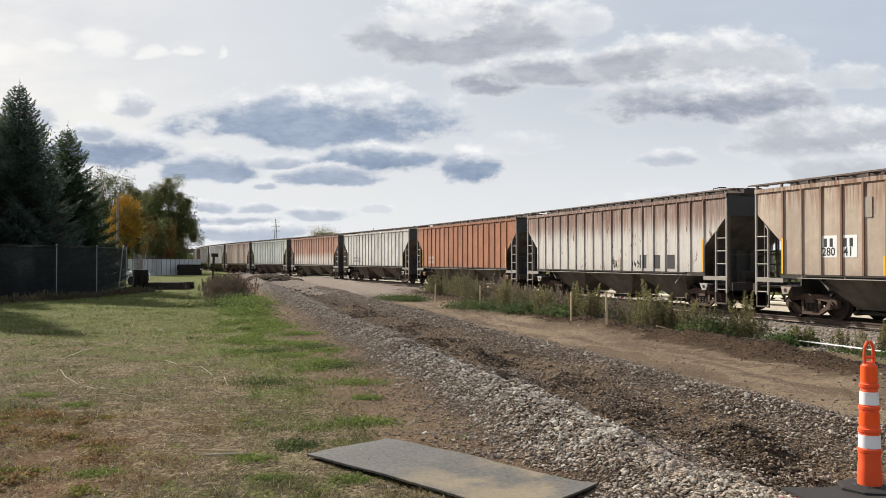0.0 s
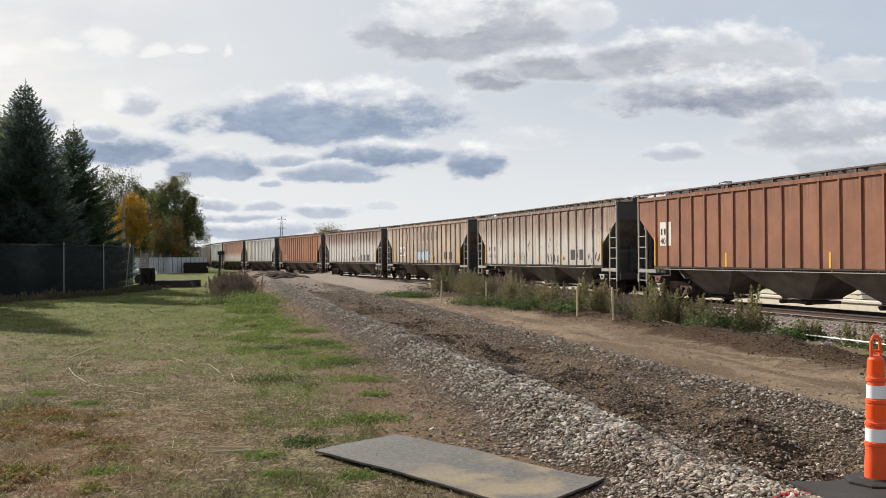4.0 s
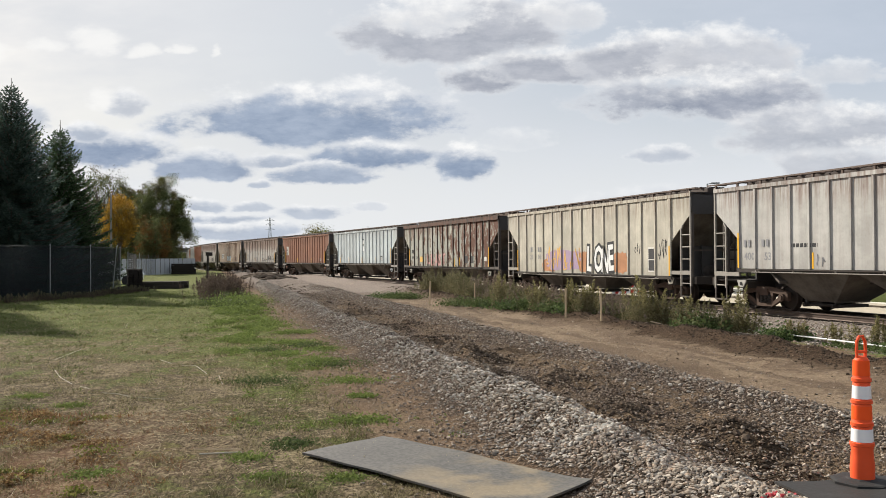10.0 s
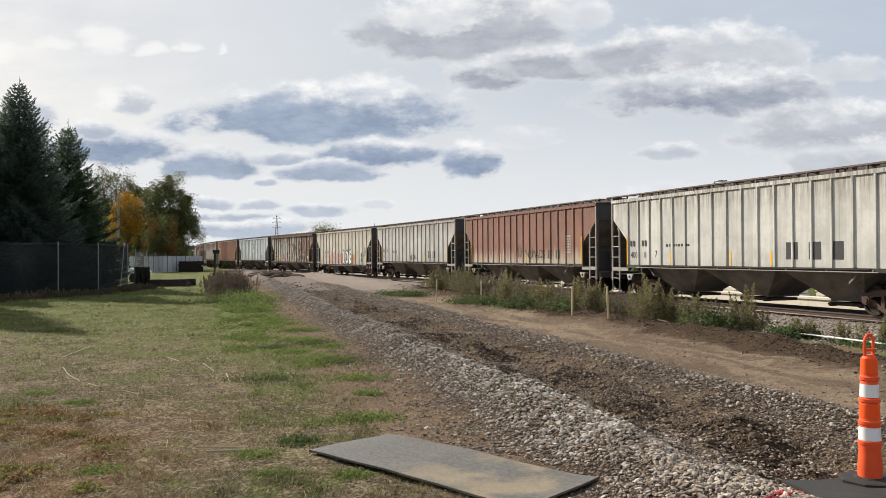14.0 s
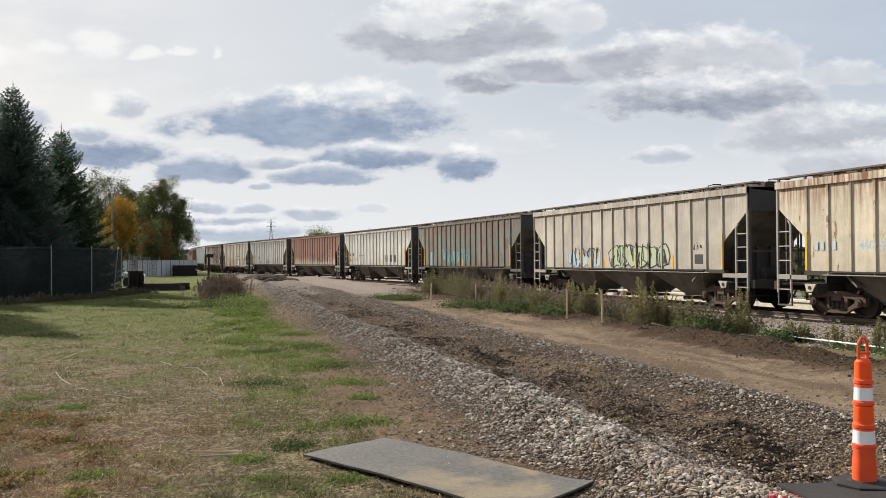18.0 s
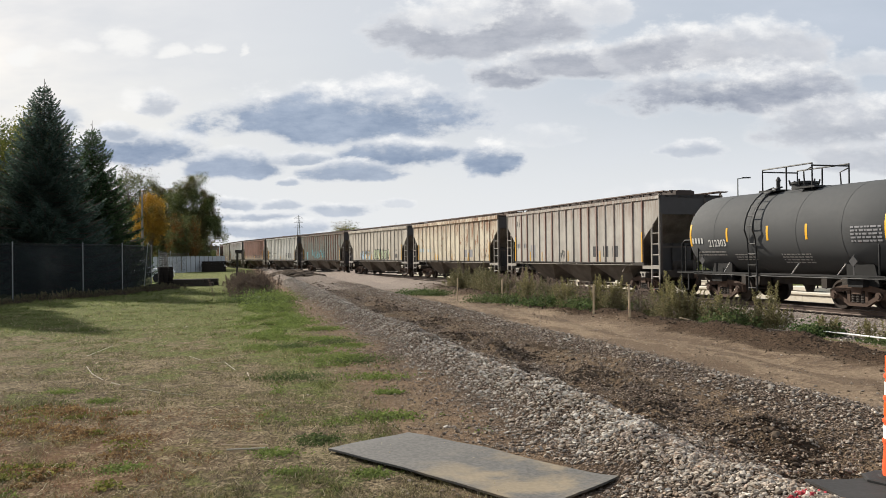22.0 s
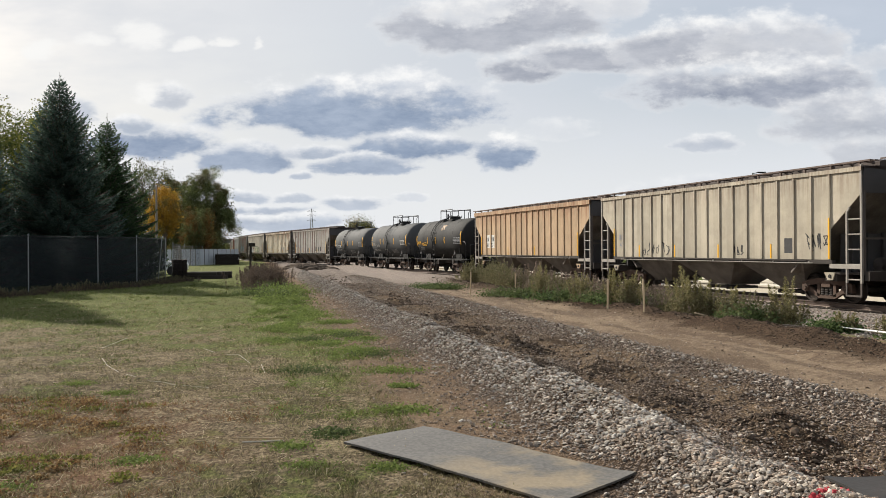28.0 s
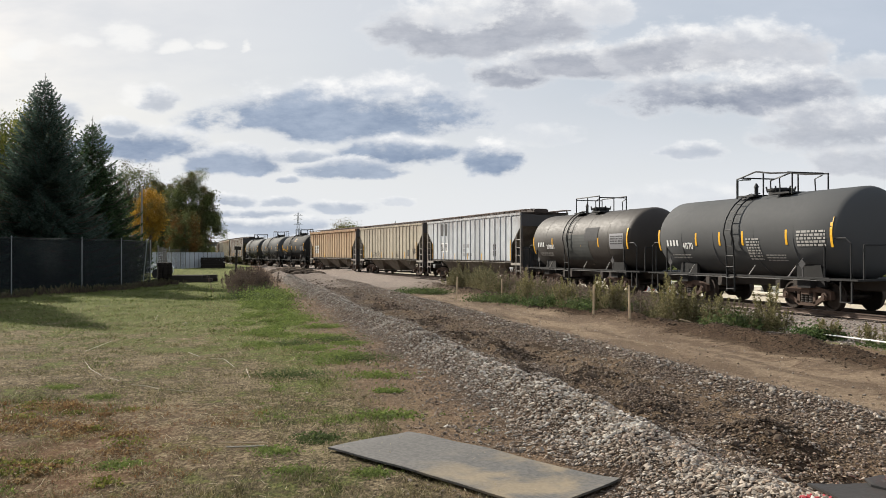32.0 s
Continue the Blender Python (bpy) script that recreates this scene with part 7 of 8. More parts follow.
def broadleaf(label, x, y, height, radius, seed, mats, count=5200, base=0.25, leaf=0.42, group="trees beyond the fence", limbs=12, tight=0.11):
    """Forked trunk with limbs and a ragged crown of leaf clumps."""
    rng = np.random.default_rng(seed)
    tree = tagged(new("broadleaf_tree"), label, "tree", group)
    tree.matrix_basis = pose(x, y, -0.25)
    made("trunk", Build().rod((0, 0, 0), (0.15, 0, height * 0.45), 0.028 * height, 8, 0.014 * height), M_BARK, tree)
    tips = []
    for k in range(limbs):
        t = 2 * math.pi * k / limbs * 5 + rng.uniform(-0.3, 0.3)
        r, z = radius * rng.uniform(0.35, 0.85), height * rng.uniform(base + 0.2, 0.92)
        p0 = Vector((0.1, 0, height * rng.uniform(0.2, 0.45)))
        r *= math.sqrt(max(0.1, 1 - ((z / height - (base + 1) / 2) / ((1 - base) / 2)) ** 2 * 0.8))
        p1 = Vector((r * math.cos(t), r * math.sin(t), z))
        mid = p0.lerp(p1, 0.5) + Vector((0, 0, 0.06 * height))
        made("limb", Build().rod(p0, mid, 0.010 * height, 6, 0.007 * height).rod(mid, p1, 0.007 * height, 5, 0.002 * height), M_BARK, tree)
        tips += [p1, mid]
    # clumps fill an uneven egg, thinner inside
    clumps = []
    for k in range(110):
        d = rng.normal(size=3)
        d /= np.linalg.norm(d)
        q = rng.uniform(0.45, 1.0) ** 0.6
        wob = 1 + 0.42 * noise.noise(Vector(d) * 2.3 + Vector((seed, 0, 0)))
        zc, hz = height * (base + 1) / 2, height * (1 - base) / 2
        clumps.append((d[0] * radius * q * wob, d[1] * radius * q * wob, zc + d[2] * hz * q * wob))
    clumps = np.array(clumps + [tuple(p) for p in tips])
    sets = [[] for _ in mats]
    for i, c in enumerate(clumps):
        m = count // len(clumps)
        pts = c + np.clip(rng.normal(size=(m, 3)), -1.7, 1.7) * radius * tight * rng.uniform(0.5, 1.5) * np.array([1.0, 1.0, 1.25])
        sets[int(rng.integers(0, len(mats)))].append(pts)
    for group_pts, mat in zip(sets, mats):
        if group_pts:
            v, f = leaves(np.concatenate(group_pts), leaf, rng, 1.2)
            part("crown", leaf_mesh("crown", v, f, mat), tree)
    return tree


spruce("tall blue-green spruce behind the chain-link fence", -22.9, 46.0, 11.45, 4.8, 1, M_SPRUCE)
spruce("dark green pointed spruce behind the chain-link fence", -22.7, 51.5, 10.05, 4.0, 2, M_SPRUCE2)
# this one's out-of-view top is raised to lengthen its shadow on the grass
spruce("broad low blue spruce behind the chain-link fence", -26.6, 43.5, 10.6, 3.9, 3, M_SPRUCE)
# companion tree out of view, added only to widen the shadow on the grass
spruce("unseen companion spruce added to widen the shadow on the grass", -27.8, 38.6, 13.0, 4.4, 15, M_SPRUCE2, 0.2)
spruce("tall spruce close behind the fence corner", -24.3, 36.2, 13.4, 4.2, 4, M_SPRUCE, 0.2)
broadleaf("yellow-green maple rising behind the spruces", -32.9, 58.0, 12.6, 5.0, 5, [M_YELLOWGREEN, M_GREEN], 60000, 0.15, 0.11)
broadleaf("thin-leaved grey-green tree in early autumn", -49.0, 126.0, 15.0, 3.9, 6, [M_DARKGREEN, M_DRYLEAF], 17000, 0.42, 0.13, limbs=30, tight=0.12)
broadleaf("golden-orange maple in autumn colour", -39.5, 106.0, 10.2, 1.9, 7, [M_GOLD, M_GOLD, M_TUFTGOLD], 17000, 0.36, 0.11, tight=0.17)
broadleaf("dull green broadleaf tree beside the line", -38.0, 118.0, 13.4, 3.7, 8, [M_GREEN, M_DARKGREEN, M_DRYLEAF], 60000, 0.10, 0.12, limbs=18)
broadleaf("dark green broadleaf tree beside the line", -44.2, 124.0, 12.8, 3.4, 9, [M_DARKGREEN, M_DRYLEAF], 36000, 0.1, 0.13, limbs=18)
broadleaf("rust-orange young tree at the foot of the wood", -35.9, 108.0, 7.2, 2.1, 10, [M_RUST_LEAF, M_DARKGREEN], 14000, 0.05, 0.12, tight=0.16)
broadleaf("yellow-green young tree at the foot of the wood", -43.8, 112.0, 7.6, 1.7, 11, [M_YELLOWGREEN, M_DARKGREEN], 9000, 0.1, 0.13, tight=0.16)
broadleaf("dark shrubby tree beside the bridge", -44.0, 132.0, 8.2, 4.4, 12, [M_DARKGREEN, M_RUST_LEAF], 24000, 0.05, 0.15, tight=0.15)
broadleaf("round green tree far beyond the train", -40.0, 290.0, 12.0, 5.3, 13, [M_TUFTGOLD, M_GREEN], 20000, 0.15, 0.25, "far trees", tight=0.15)
broadleaf("dark tree behind the young maples", -52.0, 118.0, 10.0, 4.2, 14, [M_DARKGREEN], 16000, 0.1, 0.15, tight=0.15)


def weed(label, x, y, height, width, seed, mat, head=None, name="weed_clump", density=1.0):
    """A clump of upright stems, leafy below and feathery at the top."""
    rng = np.random.default_rng(seed)
    ob = tagged(new(name), label, "weeds", "weeds along the verge")
    ob.matrix_basis = pose(x, y, rest(x, y) - 0.02)
    stems, low, low_d, top, top_d = Build(), [], [], [], []
    n = max(8, int(36 * width * density))
    for k in range(n):
        bx, by = rng.normal(0, width * 0.34), rng.normal(0, width * 0.30)
        h = height * rng.uniform(0.45, 1.05) * (1 - 0.25 * min(1.0, (bx * bx + by * by) / (width * width * 0.25)))
        fan = rng.normal(0, 0.12, 2) + np.array([bx, by]) * 0.22 / max(0.3, width)
        tip = np.array([bx + fan[0] * h, by + fan[1] * h, h])
        foot = np.array([bx, by, 0.0])
        stems.rod(tuple(foot), tuple(tip), 0.007, 4, 0.003)
        m = int(70 * h)
        u = rng.uniform(0.05, 0.8, m)
        d = rng.normal(size=(m, 3))
        d[:, 2] = np.abs(d[:, 2]) * 0.5 + 0.35
        d /= np.linalg.norm(d, axis=1)[:, None]
        low.append(foot + (tip - foot) * u[:, None] + d * rng.uniform(0.01, 0.08, m)[:, None])
        low_d.append(d)
        # feathery side sprays that shorten towards the tip
        m = int(75 * h)
        u = rng.uniform(0.62, 1.03, m)
        d = rng.normal(size=(m, 3))
        d[:, 2] = np.abs(d[:, 2]) * 0.4 + 0.5
        d /= np.linalg.norm(d, axis=1)[:, None]
        top.append(foot + (tip - foot) * u[:, None] + d * ((1.06 - u) * rng.uniform(0.02, 0.26, m) * h)[:, None])
        top_d.append(d)
    tagged(part("stem", stems.mesh("stem", M_STEM), ob), kind="stuff")
    v, f = sprigs(np.concatenate(low), np.concatenate(low_d), 0.085, 0.020, rng)
    tagged(part("leaves", leaf_mesh("leaves", v, f, mat), ob), kind="stuff")
    v, f = sprigs(np.concatenate(top), np.concatenate(top_d), 0.06, 0.018, rng)
    tagged(part("seed_head", leaf_mesh("seed_head", v, f, head or mat), ob), kind="stuff")
    return ob


def mound(label, x, y, height, width, seed, mat, count=900, leaf=0.06):
    """Low leafy ground weeds."""
    rng = np.random.default_rng(seed)
    ob = tagged(new("weed_mound"), label, "weeds", "low weeds along the verge")
    ob.matrix_basis = pose(x, y, rest(x, y))
    c = rng.normal(size=(count, 3)) * np.array([width * 0.42, width * 0.36, height * 0.42])
    c[:, 2] = np.abs(c[:, 2])
    v, f = leaves(c, leaf, rng, 1.3, 0.0, 0.3)
    part("leaves", leaf_mesh("leaves", v, f, mat), ob)
    return ob


r = random.Random(3)
# the thicket between the haul road and the track, from its far end to the near one
for k in range(44):
    u = k / 43
    y = 44.5 - 23.5 * u + r.uniform(-0.6, 0.6)
    w = 11.0 + 1.2 * r.random() + 0.5 * u
    x = w - LEAN * y
    tall = 1.12 if u < 0.3 else 0.95 if u < 0.45 else 0.76 if u < 0.7 else 0.60
    h = tall * r.uniform(0.85, 1.40) * (0.75 if u < 0.08 else 1)
    roll = r.random()
    if 0.25 < u < 0.85 and roll < 0.55:
        weed("dry mauve-brown weeds gone to seed", x, y, h, r.uniform(0.9, 1.4), 100 + k, M_WEED, M_MAUVE)
    elif roll < 0.8:
        weed("olive-green goldenrod on the verge", x, y, h, r.uniform(0.8, 1.2), 100 + k, M_OLIVE, M_WEED)
    else:
        weed("dusty grey-green weeds on the verge", x, y, h * 0.7, r.uniform(0.9, 1.3), 100 + k, M_OLIVE, M_MAUVE)
# single tall goldenrods at the near end
for k, (x, y, h) in enumerate(((4.6, 25.2, 1.05), (5.4, 22.4, 1.42), (5.9, 22.2, 1.3), (6.25, 21.5, 1.25), (7.35, 21.0, 1.32), (7.5, 20.7, 0.95), (4.3, 24.6, 1.2), (3.9, 25.2, 1.05), (8.9, 19.0, 0.62), (9.9, 18.6, 0.8), (9.5, 18.3, 0.75), (8.2, 19.6, 0.7), (3.2, 27.5, 1.25), (2.2, 30.0, 1.3))):
    weed("tall olive-green goldenrod plume at the verge", x, y, h * (0.98 if k % 3 == 1 else 0.80), 0.24 + 0.035 * (k * 7 % 9), 200 + k, M_OLIVE, M_GOLDENROD, "goldenrod", 1.6)
for k, (x, y, h, wd) in enumerate(((-2.2, 40.5, 0.25, 1.4), (-1.5, 39.0, 0.25, 1.2), (0.9, 33.0, 0.3, 1.0), (2.6, 29.3, 0.34, 1.1), (3.1, 28.6, 0.3, 0.8), (4.8, 25.6, 0.32, 0.9), (5.4, 25.0, 0.26, 0.7), (1.6, 31.4, 0.3, 0.9), (3.7, 26.6, 0.3, 1.0), (4.2, 25.6, 0.28, 0.8),
                                       (6.3, 20.6, 0.42, 0.75), (6.7, 21.2, 0.3, 0.7), (7.9, 19.6, 0.3, 0.6), (7.2, 22.2, 0.34, 0.8), (8.9, 17.6, 0.12, 1.2), (9.7, 17.0, 0.14, 1.0), (8.2, 20.0, 0.2, 0.6), (9.2, 16.8, 0.16, 1.1), (10.3, 16.6, 0.14, 1.1))):
    mound("low green weeds at the edge of the haul road", x, y, h, wd, 300 + k, M_WEED_LOW if k % 3 else M_DEEPGREEN, 1500, 0.05)
# dead grass along the foot of the fence
for k in range(22):
    u = k / 21
    y = 30.0 + 19.0 * u
    x = -20.2 + 2.6 * min(1.0, u * 1.9) - 0.3 * max(0.0, u - 0.6)
    weed("brown dead grass along the foot of the fence", x + 0.5 + r.uniform(-0.2, 0.3), y, r.uniform(0.25, 0.5), r.uniform(0.8, 1.3), 700 + k, M_DRYBRUSH, M_WEED, "dead_grass", 1.1)
# dry brush and green weeds at the edge of the grass, far along
for k in range(11):
    y = 36.4 + 1.0 * k
    x = 0.5 - LEAN * y + (0.35 if k % 2 else -0.35)
    weed("dry mauve-brown brush beside the gravel", x, y, 1.2 if k < 8 else 0.95, 1.1, 400 + k, M_DRYBRUSH, M_DRYBRUSH, "dry_brush", 1.1)
for k, (x, y, h, wd) in enumerate(((-8.4, 35.0, 0.5, 1.1), (-8.0, 33.6, 0.45, 1.2), (-7.5, 32.4, 0.42, 1.1), (-7.2, 31.0, 0.36, 1.1), (-6.8, 29.6, 0.30, 1.0), (-6.4, 28.2, 0.25, 1.0), (-8.9, 33.4, 0.3, 1.0), (-7.6, 34.6, 0.4, 1.0), (-5.6, 25.5, 0.10, 0.9), (-4.9, 24.2, 0.08, 0.7), (-4.5, 22.8, 0.08, 0.8), (-3.5, 20.6, 0.07, 0.6), (-3.1, 18.2, 0.06, 0.7), (-2.3, 17.0, 0.05, 0.5), (-2.9, 16.0, 0.045, 0.6))):
    mound("bright green weeds at the edge of the stone", x, y, h, wd, 450 + k, M_WEED_SHORT if k % 3 or k > 7 else M_WEED_LOW, 1300, 0.045 if k < 8 else 0.028)
def weedy_edge():
    """Bright green weeds in ragged lines where the grass meets the stone."""
    rng = np.random.default_rng(77)
    n = 150000
    y = 7.0 + 33.0 * rng.uniform(0, 1, n) ** 1.5
    near = rng.uniform(0, 1, n) < 0.3
    w = np.where(near & (y < 20), 2.0 + rng.normal(0, 0.25, n), 0.85 + rng.normal(0, 0.42, n))
    x = w - LEAN * y
    k = np.array([bumps(a, b * 0.4, 1.3, 41) + 0.55 * bumps(a, b * 0.6, 4.0, 42) for a, b in zip(x, y)])
    keep = k + rng.normal(0, 0.1, n) > 0.27 + 0.26 * np.clip((17 - y) / 7, 0, 1)
    x, y, k = x[keep], y[keep], k[keep]
    z = np.array([ground_z(a, b) for a, b in zip(x, y)]) + rng.uniform(0.0, 1.0, len(x)) * (0.012 + 0.0013 * y) * (1 + np.clip(k, 0, 1))
    size = 0.011 + 0.0007 * y
    v, f = leaves(np.stack([x, y, z], 1), 1.0, rng, 1.5, 0.0, 0.2)
    c = np.repeat(np.stack([x, y, z], 1), 4, 0)
    v = c + (v - c) * np.repeat(size, 4)[:, None]
    tagged(new("green_weeds", leaf_mesh("green_weeds", v, f, M_WEED_SHORT)), "bright green weeds along the edge of the stone", "weeds", kind="stuff")


weedy_edge()
for k, (x, y, wd) in enumerate(((-2.9, 7.2, 0.28), (-1.72, 7.7, 0.26), (-1.4, 7.0, 0.25), (-0.75, 7.0, 0.2), (-5.4, 11.3, 0.3), (-4.6, 10.7, 0.3), (-4.2, 6.9, 0.3), (-3.6, 6.4, 0.25))):
    mound("small tuft of green weeds in dry grass", x, y, 0.022, wd, 500 + k, M_WEED_SHORT, 700, 0.016)
for k, (x, y, h, wd) in enumerate(((-1.78, 14.5, 0.09, 0.75), (-2.1, 14.9, 0.06, 0.5), (-2.68, 17.5, 0.10, 0.6), (-1.31, 12.5, 0.045, 0.55), (-2.58, 12.5, 0.05, 0.65), (-0.85, 9.5, 0.04, 0.42), (-3.37, 16.8, 0.07, 0.6), (-1.0, 11.2, 0.03, 0.22), (-1.41, 8.35, 0.03, 0.32))):
    mound("ragged clump of bright green weeds on bare dirt", x, y, h, wd, 550 + k, M_WEED_SHORT if k % 2 else M_WEED_LOW, 900, 0.022)

# russet dock and yellowing tufts in the near corner of the grass
M_RUSSET = foliage("russet_dock_leaves", [(0.11, 0.062, 0.030), (0.21, 0.13, 0.062), (0.33, 0.235, 0.115)])
M_TUFT = foliage("yellow_green_tuft_leaves", [(0.08, 0.09, 0.02), (0.16, 0.165, 0.04), (0.26, 0.24, 0.075)])
q = random.Random(12)
for k in range(90):
    y = 5.0 + 5.2 * q.random()
    x = -0.30 * y - 0.7 - 2.3 * q.random() ** 0.8
    dry = q.random() < 0.55
    mound("low russet dock gone dry in the grass" if dry else "yellowing tuft of grass", x, y, 0.03 + 0.06 * q.random() ** 2, q.uniform(0.08, 0.30), 800 + k, M_RUSSET if dry else M_TUFT, 190, 0.019)

# mown grass: short blades, dry and green, and brown thatch near the camera
M_BLADE_DRY = foliage("dry_grass_blades", [(0.058, 0.048, 0.022), (0.175, 0.148, 0.070), (0.40, 0.345, 0.19)])
M_BLADE_GREEN = foliage("green_grass_blades", [(0.035, 0.050, 0.010), (0.095, 0.122, 0.028), (0.20, 0.235, 0.06)])
M_BLADE_RED = foliage("russet_grass_blades", [(0.13, 0.055, 0.022), (0.20, 0.09, 0.035), (0.26, 0.14, 0.06)])


def blades():
    rng = np.random.default_rng(21)
    n = 420000
    y = 4.4 + 44.0 * rng.uniform(0, 1, n) ** 2.2
    x = rng.uniform(-0.62, 0.15, n) * (y + 1.5)
    w = x + LEAN * y
    wob = np.array([bumps(a, b, 0.5, 15) for a, b in zip(x, y)])
    patch = np.array([bumps(a, b, 0.55, 17) + 0.5 * bumps(a, b, 1.7, 18) for a, b in zip(x, y)])
    red = np.array([bumps(a, b, 0.4, 19) for a, b in zip(x, y)])
    keep = (w + wob < 1.7) & (rng.uniform(0, 1, n) < np.clip(1.6 - np.maximum(0, w) * 0.5, 0.15, 1)) & (patch + rng.normal(0, 0.3, n) > -0.55)
    clump = np.array([bumps(a, b, 2.4, 51) + 0.7 * bumps(a, b, 6.5, 52) for a, b in zip(x, y)])
    keep &= clump + rng.normal(0, 0.25, n) > -0.08
    x, y, patch, red, clump = x[keep], y[keep], patch[keep], red[keep], clump[keep]
    n = len(x)
    z = np.array([ground_z(a, b) for a, b in zip(x, y)])
    h = rng.uniform(0.008, 0.036, n) * (1 + 0.6 * np.clip(patch, 0, 1)) * (0.9 + y / 40) * (0.8 + 1.1 * np.clip(clump, 0, 1))
    t = rng.uniform(0, 2 * math.pi, n)
    lean = rng.uniform(0.4, 3.0, n) * h
    wid = rng.uniform(0.0015, 0.0045, n) * (0.6 + y / 12)
    a = np.stack([x - wid * np.sin(t), y + wid * np.cos(t), z - 0.01], 1)
    b = np.stack([x + wid * np.sin(t), y - wid * np.cos(t), z - 0.01], 1)
    c = np.stack([x + lean * np.cos(t), y + lean * np.sin(t), z + h], 1)
    v = np.stack([a, b, c], 1)
    kind = np.where((red + rng.normal(0, 0.15, n) > 0.1) & (y < 10) & (x < -2.2) & (rng.uniform(0, 1, n) < 0.6), 2, np.where(patch + rng.normal(0, 0.22, n) + np.minimum(0.8, (y - 16) * 0.03) > 0.22, 1, 0))
    for k, (name, mat, label) in enumerate((("dry_grass", M_BLADE_DRY, "dry straw-coloured mown grass"), ("green_grass", M_BLADE_GREEN, "patchy green mown grass"), ("russet_grass", M_BLADE_RED, "russet dead grass and dock stems"))):
        s = v[kind == k].reshape(-1, 3)
        f = np.arange(len(s)).reshape(-1, 3)
        tagged(new(name, leaf_mesh(name, s, f, mat)), label, "grass", kind="stuff")


blades()

# ---- loose stone ----
M_STONE = varied("crushed_pale_stone", [(0.16, 0.132, 0.105), (0.38, 0.325, 0.262), (0.50, 0.44, 0.36), (0.34, 0.25, 0.18), (0.28, 0.245, 0.21), (0.66, 0.605, 0.52), (0.45, 0.355, 0.28)], 0.9, 9.0)
M_STONE_WHITE = varied("white_limestone", [(0.26, 0.232, 0.195), (0.48, 0.445, 0.385), (0.64, 0.60, 0.53), (0.37, 0.335, 0.285)], 0.9, 9.0)
M_STONE_BROWN = varied("brown_gravel", [(0.125, 0.092, 0.064), (0.28, 0.215, 0.158), (0.38, 0.30, 0.225), (0.235, 0.19, 0.155), (0.52, 0.45, 0.37), (0.33, 0.215, 0.145)], 0.92, 9.0)
M_CLOD = varied("dark_earth_clods", [(0.055, 0.040, 0.028), (0.105, 0.077, 0.054), (0.165, 0.122, 0.086)], 0.97, 9.0)
GOLD = (1 + 5 ** 0.5) / 2


STONE = np.array([(-1, GOLD, 0), (1, GOLD, 0), (-1, -GOLD, 0), (1, -GOLD, 0), (0, -1, GOLD), (0, 1, GOLD), (0, -1, -GOLD), (0, 1, -GOLD), (GOLD, 0, -1), (GOLD, 0, 1), (-GOLD, 0, -1), (-GOLD, 0, 1)]) / 1.75
STONE_FACES = np.array([(0, 11, 5), (0, 5, 1), (0, 1, 7), (0, 7, 10), (0, 10, 11), (1, 5, 9), (5, 11, 4), (11, 10, 2), (10, 7, 6), (7, 1, 8),
                        (3, 9, 4), (3, 4, 2), (3, 2, 6), (3, 6, 8), (3, 8, 9), (4, 9, 5), (2, 4, 11), (6, 2, 10), (8, 6, 7), (9, 8, 1)])


def stones(name, label, place, sizes, mat, rng, flat=0.75, small=False):
    """Lumpy stones, every corner pushed about, flattened and tilted; small ones have eight faces."""
    # none on the rubber sheets
    dx, dy = place[:, 0] - 0.03, place[:, 1] - 7.25
    a = radians(-44.6)
    u, w = dx * math.cos(a) + dy * math.sin(a), dy * math.cos(a) - dx * math.sin(a)
    clear = ~((abs(u) < 1.32) & (abs(w) < 0.6)) & ~((abs(place[:, 0] - 3.62) < 1.0) & (abs(place[:, 1] - 6.42) < 0.45))
    place, sizes = place[clear], sizes[clear]
    n = len(place)
    if small:
        ball, tris = np.array([(1, 0, 0), (0, 1, 0), (-1, 0, 0), (0, -1, 0), (0.2, 0.1, 1), (-0.1, 0.1, -1)], float), np.array([(0, 1, 4), (1, 2, 4), (2, 3, 4), (3, 0, 4), (1, 0, 5), (2, 1, 5), (3, 2, 5), (0, 3, 5)])
    else:
        ball, tris = STONE, STONE_FACES
    m = len(ball)
    v = ball[None] * (1 + rng.uniform(-0.32, 0.22, (n, m, 1))) + rng.uniform(-0.2, 0.2, (n, m, 3))
    v *= np.stack([rng.uniform(0.8, 1.25, n), rng.uniform(0.6, 1.0, n), rng.uniform(flat * 0.6, flat, n)], 1)[:, None]
    t, u = rng.uniform(0, 2 * math.pi, n), rng.normal(0, 0.4, n)
    c, s = np.cos(t)[:, None], np.sin(t)[:, None]
    x, y, z = v[..., 0].copy(), v[..., 1].copy(), v[..., 2].copy()
    cu, su = np.cos(u)[:, None], np.sin(u)[:, None]
    x, z = x * cu - z * su, x * su + z * cu
    v = np.stack([x * c - y * s, x * s + y * c, z], -1) * sizes[:, None, None] * 0.5
    g = np.array([ground_z(a, b) for a, b in place])
    v[..., 0] += place[:, 0:1]
    v[..., 1] += place[:, 1:2]
    v[..., 2] += (g + sizes * 0.17)[:, None]
    f = (tris[None] + (np.arange(n) * m)[:, None, None]).reshape(-1, 3)
    return tagged(new(name, leaf_mesh(name, v.reshape(-1, 3), f, mat)), label, "gravel", kind="stuff")


def scatter(n, rng, y0, y1, w_mid, w_spread, power=1.8, normal=True):
    y = y0 + (y1 - y0) * rng.uniform(0, 1, n) ** power
    w = w_mid + (rng.normal(0, 1, n) if normal else rng.uniform(-1, 1, n)) * w_spread
    return np.stack([w - LEAN * y, y], 1)


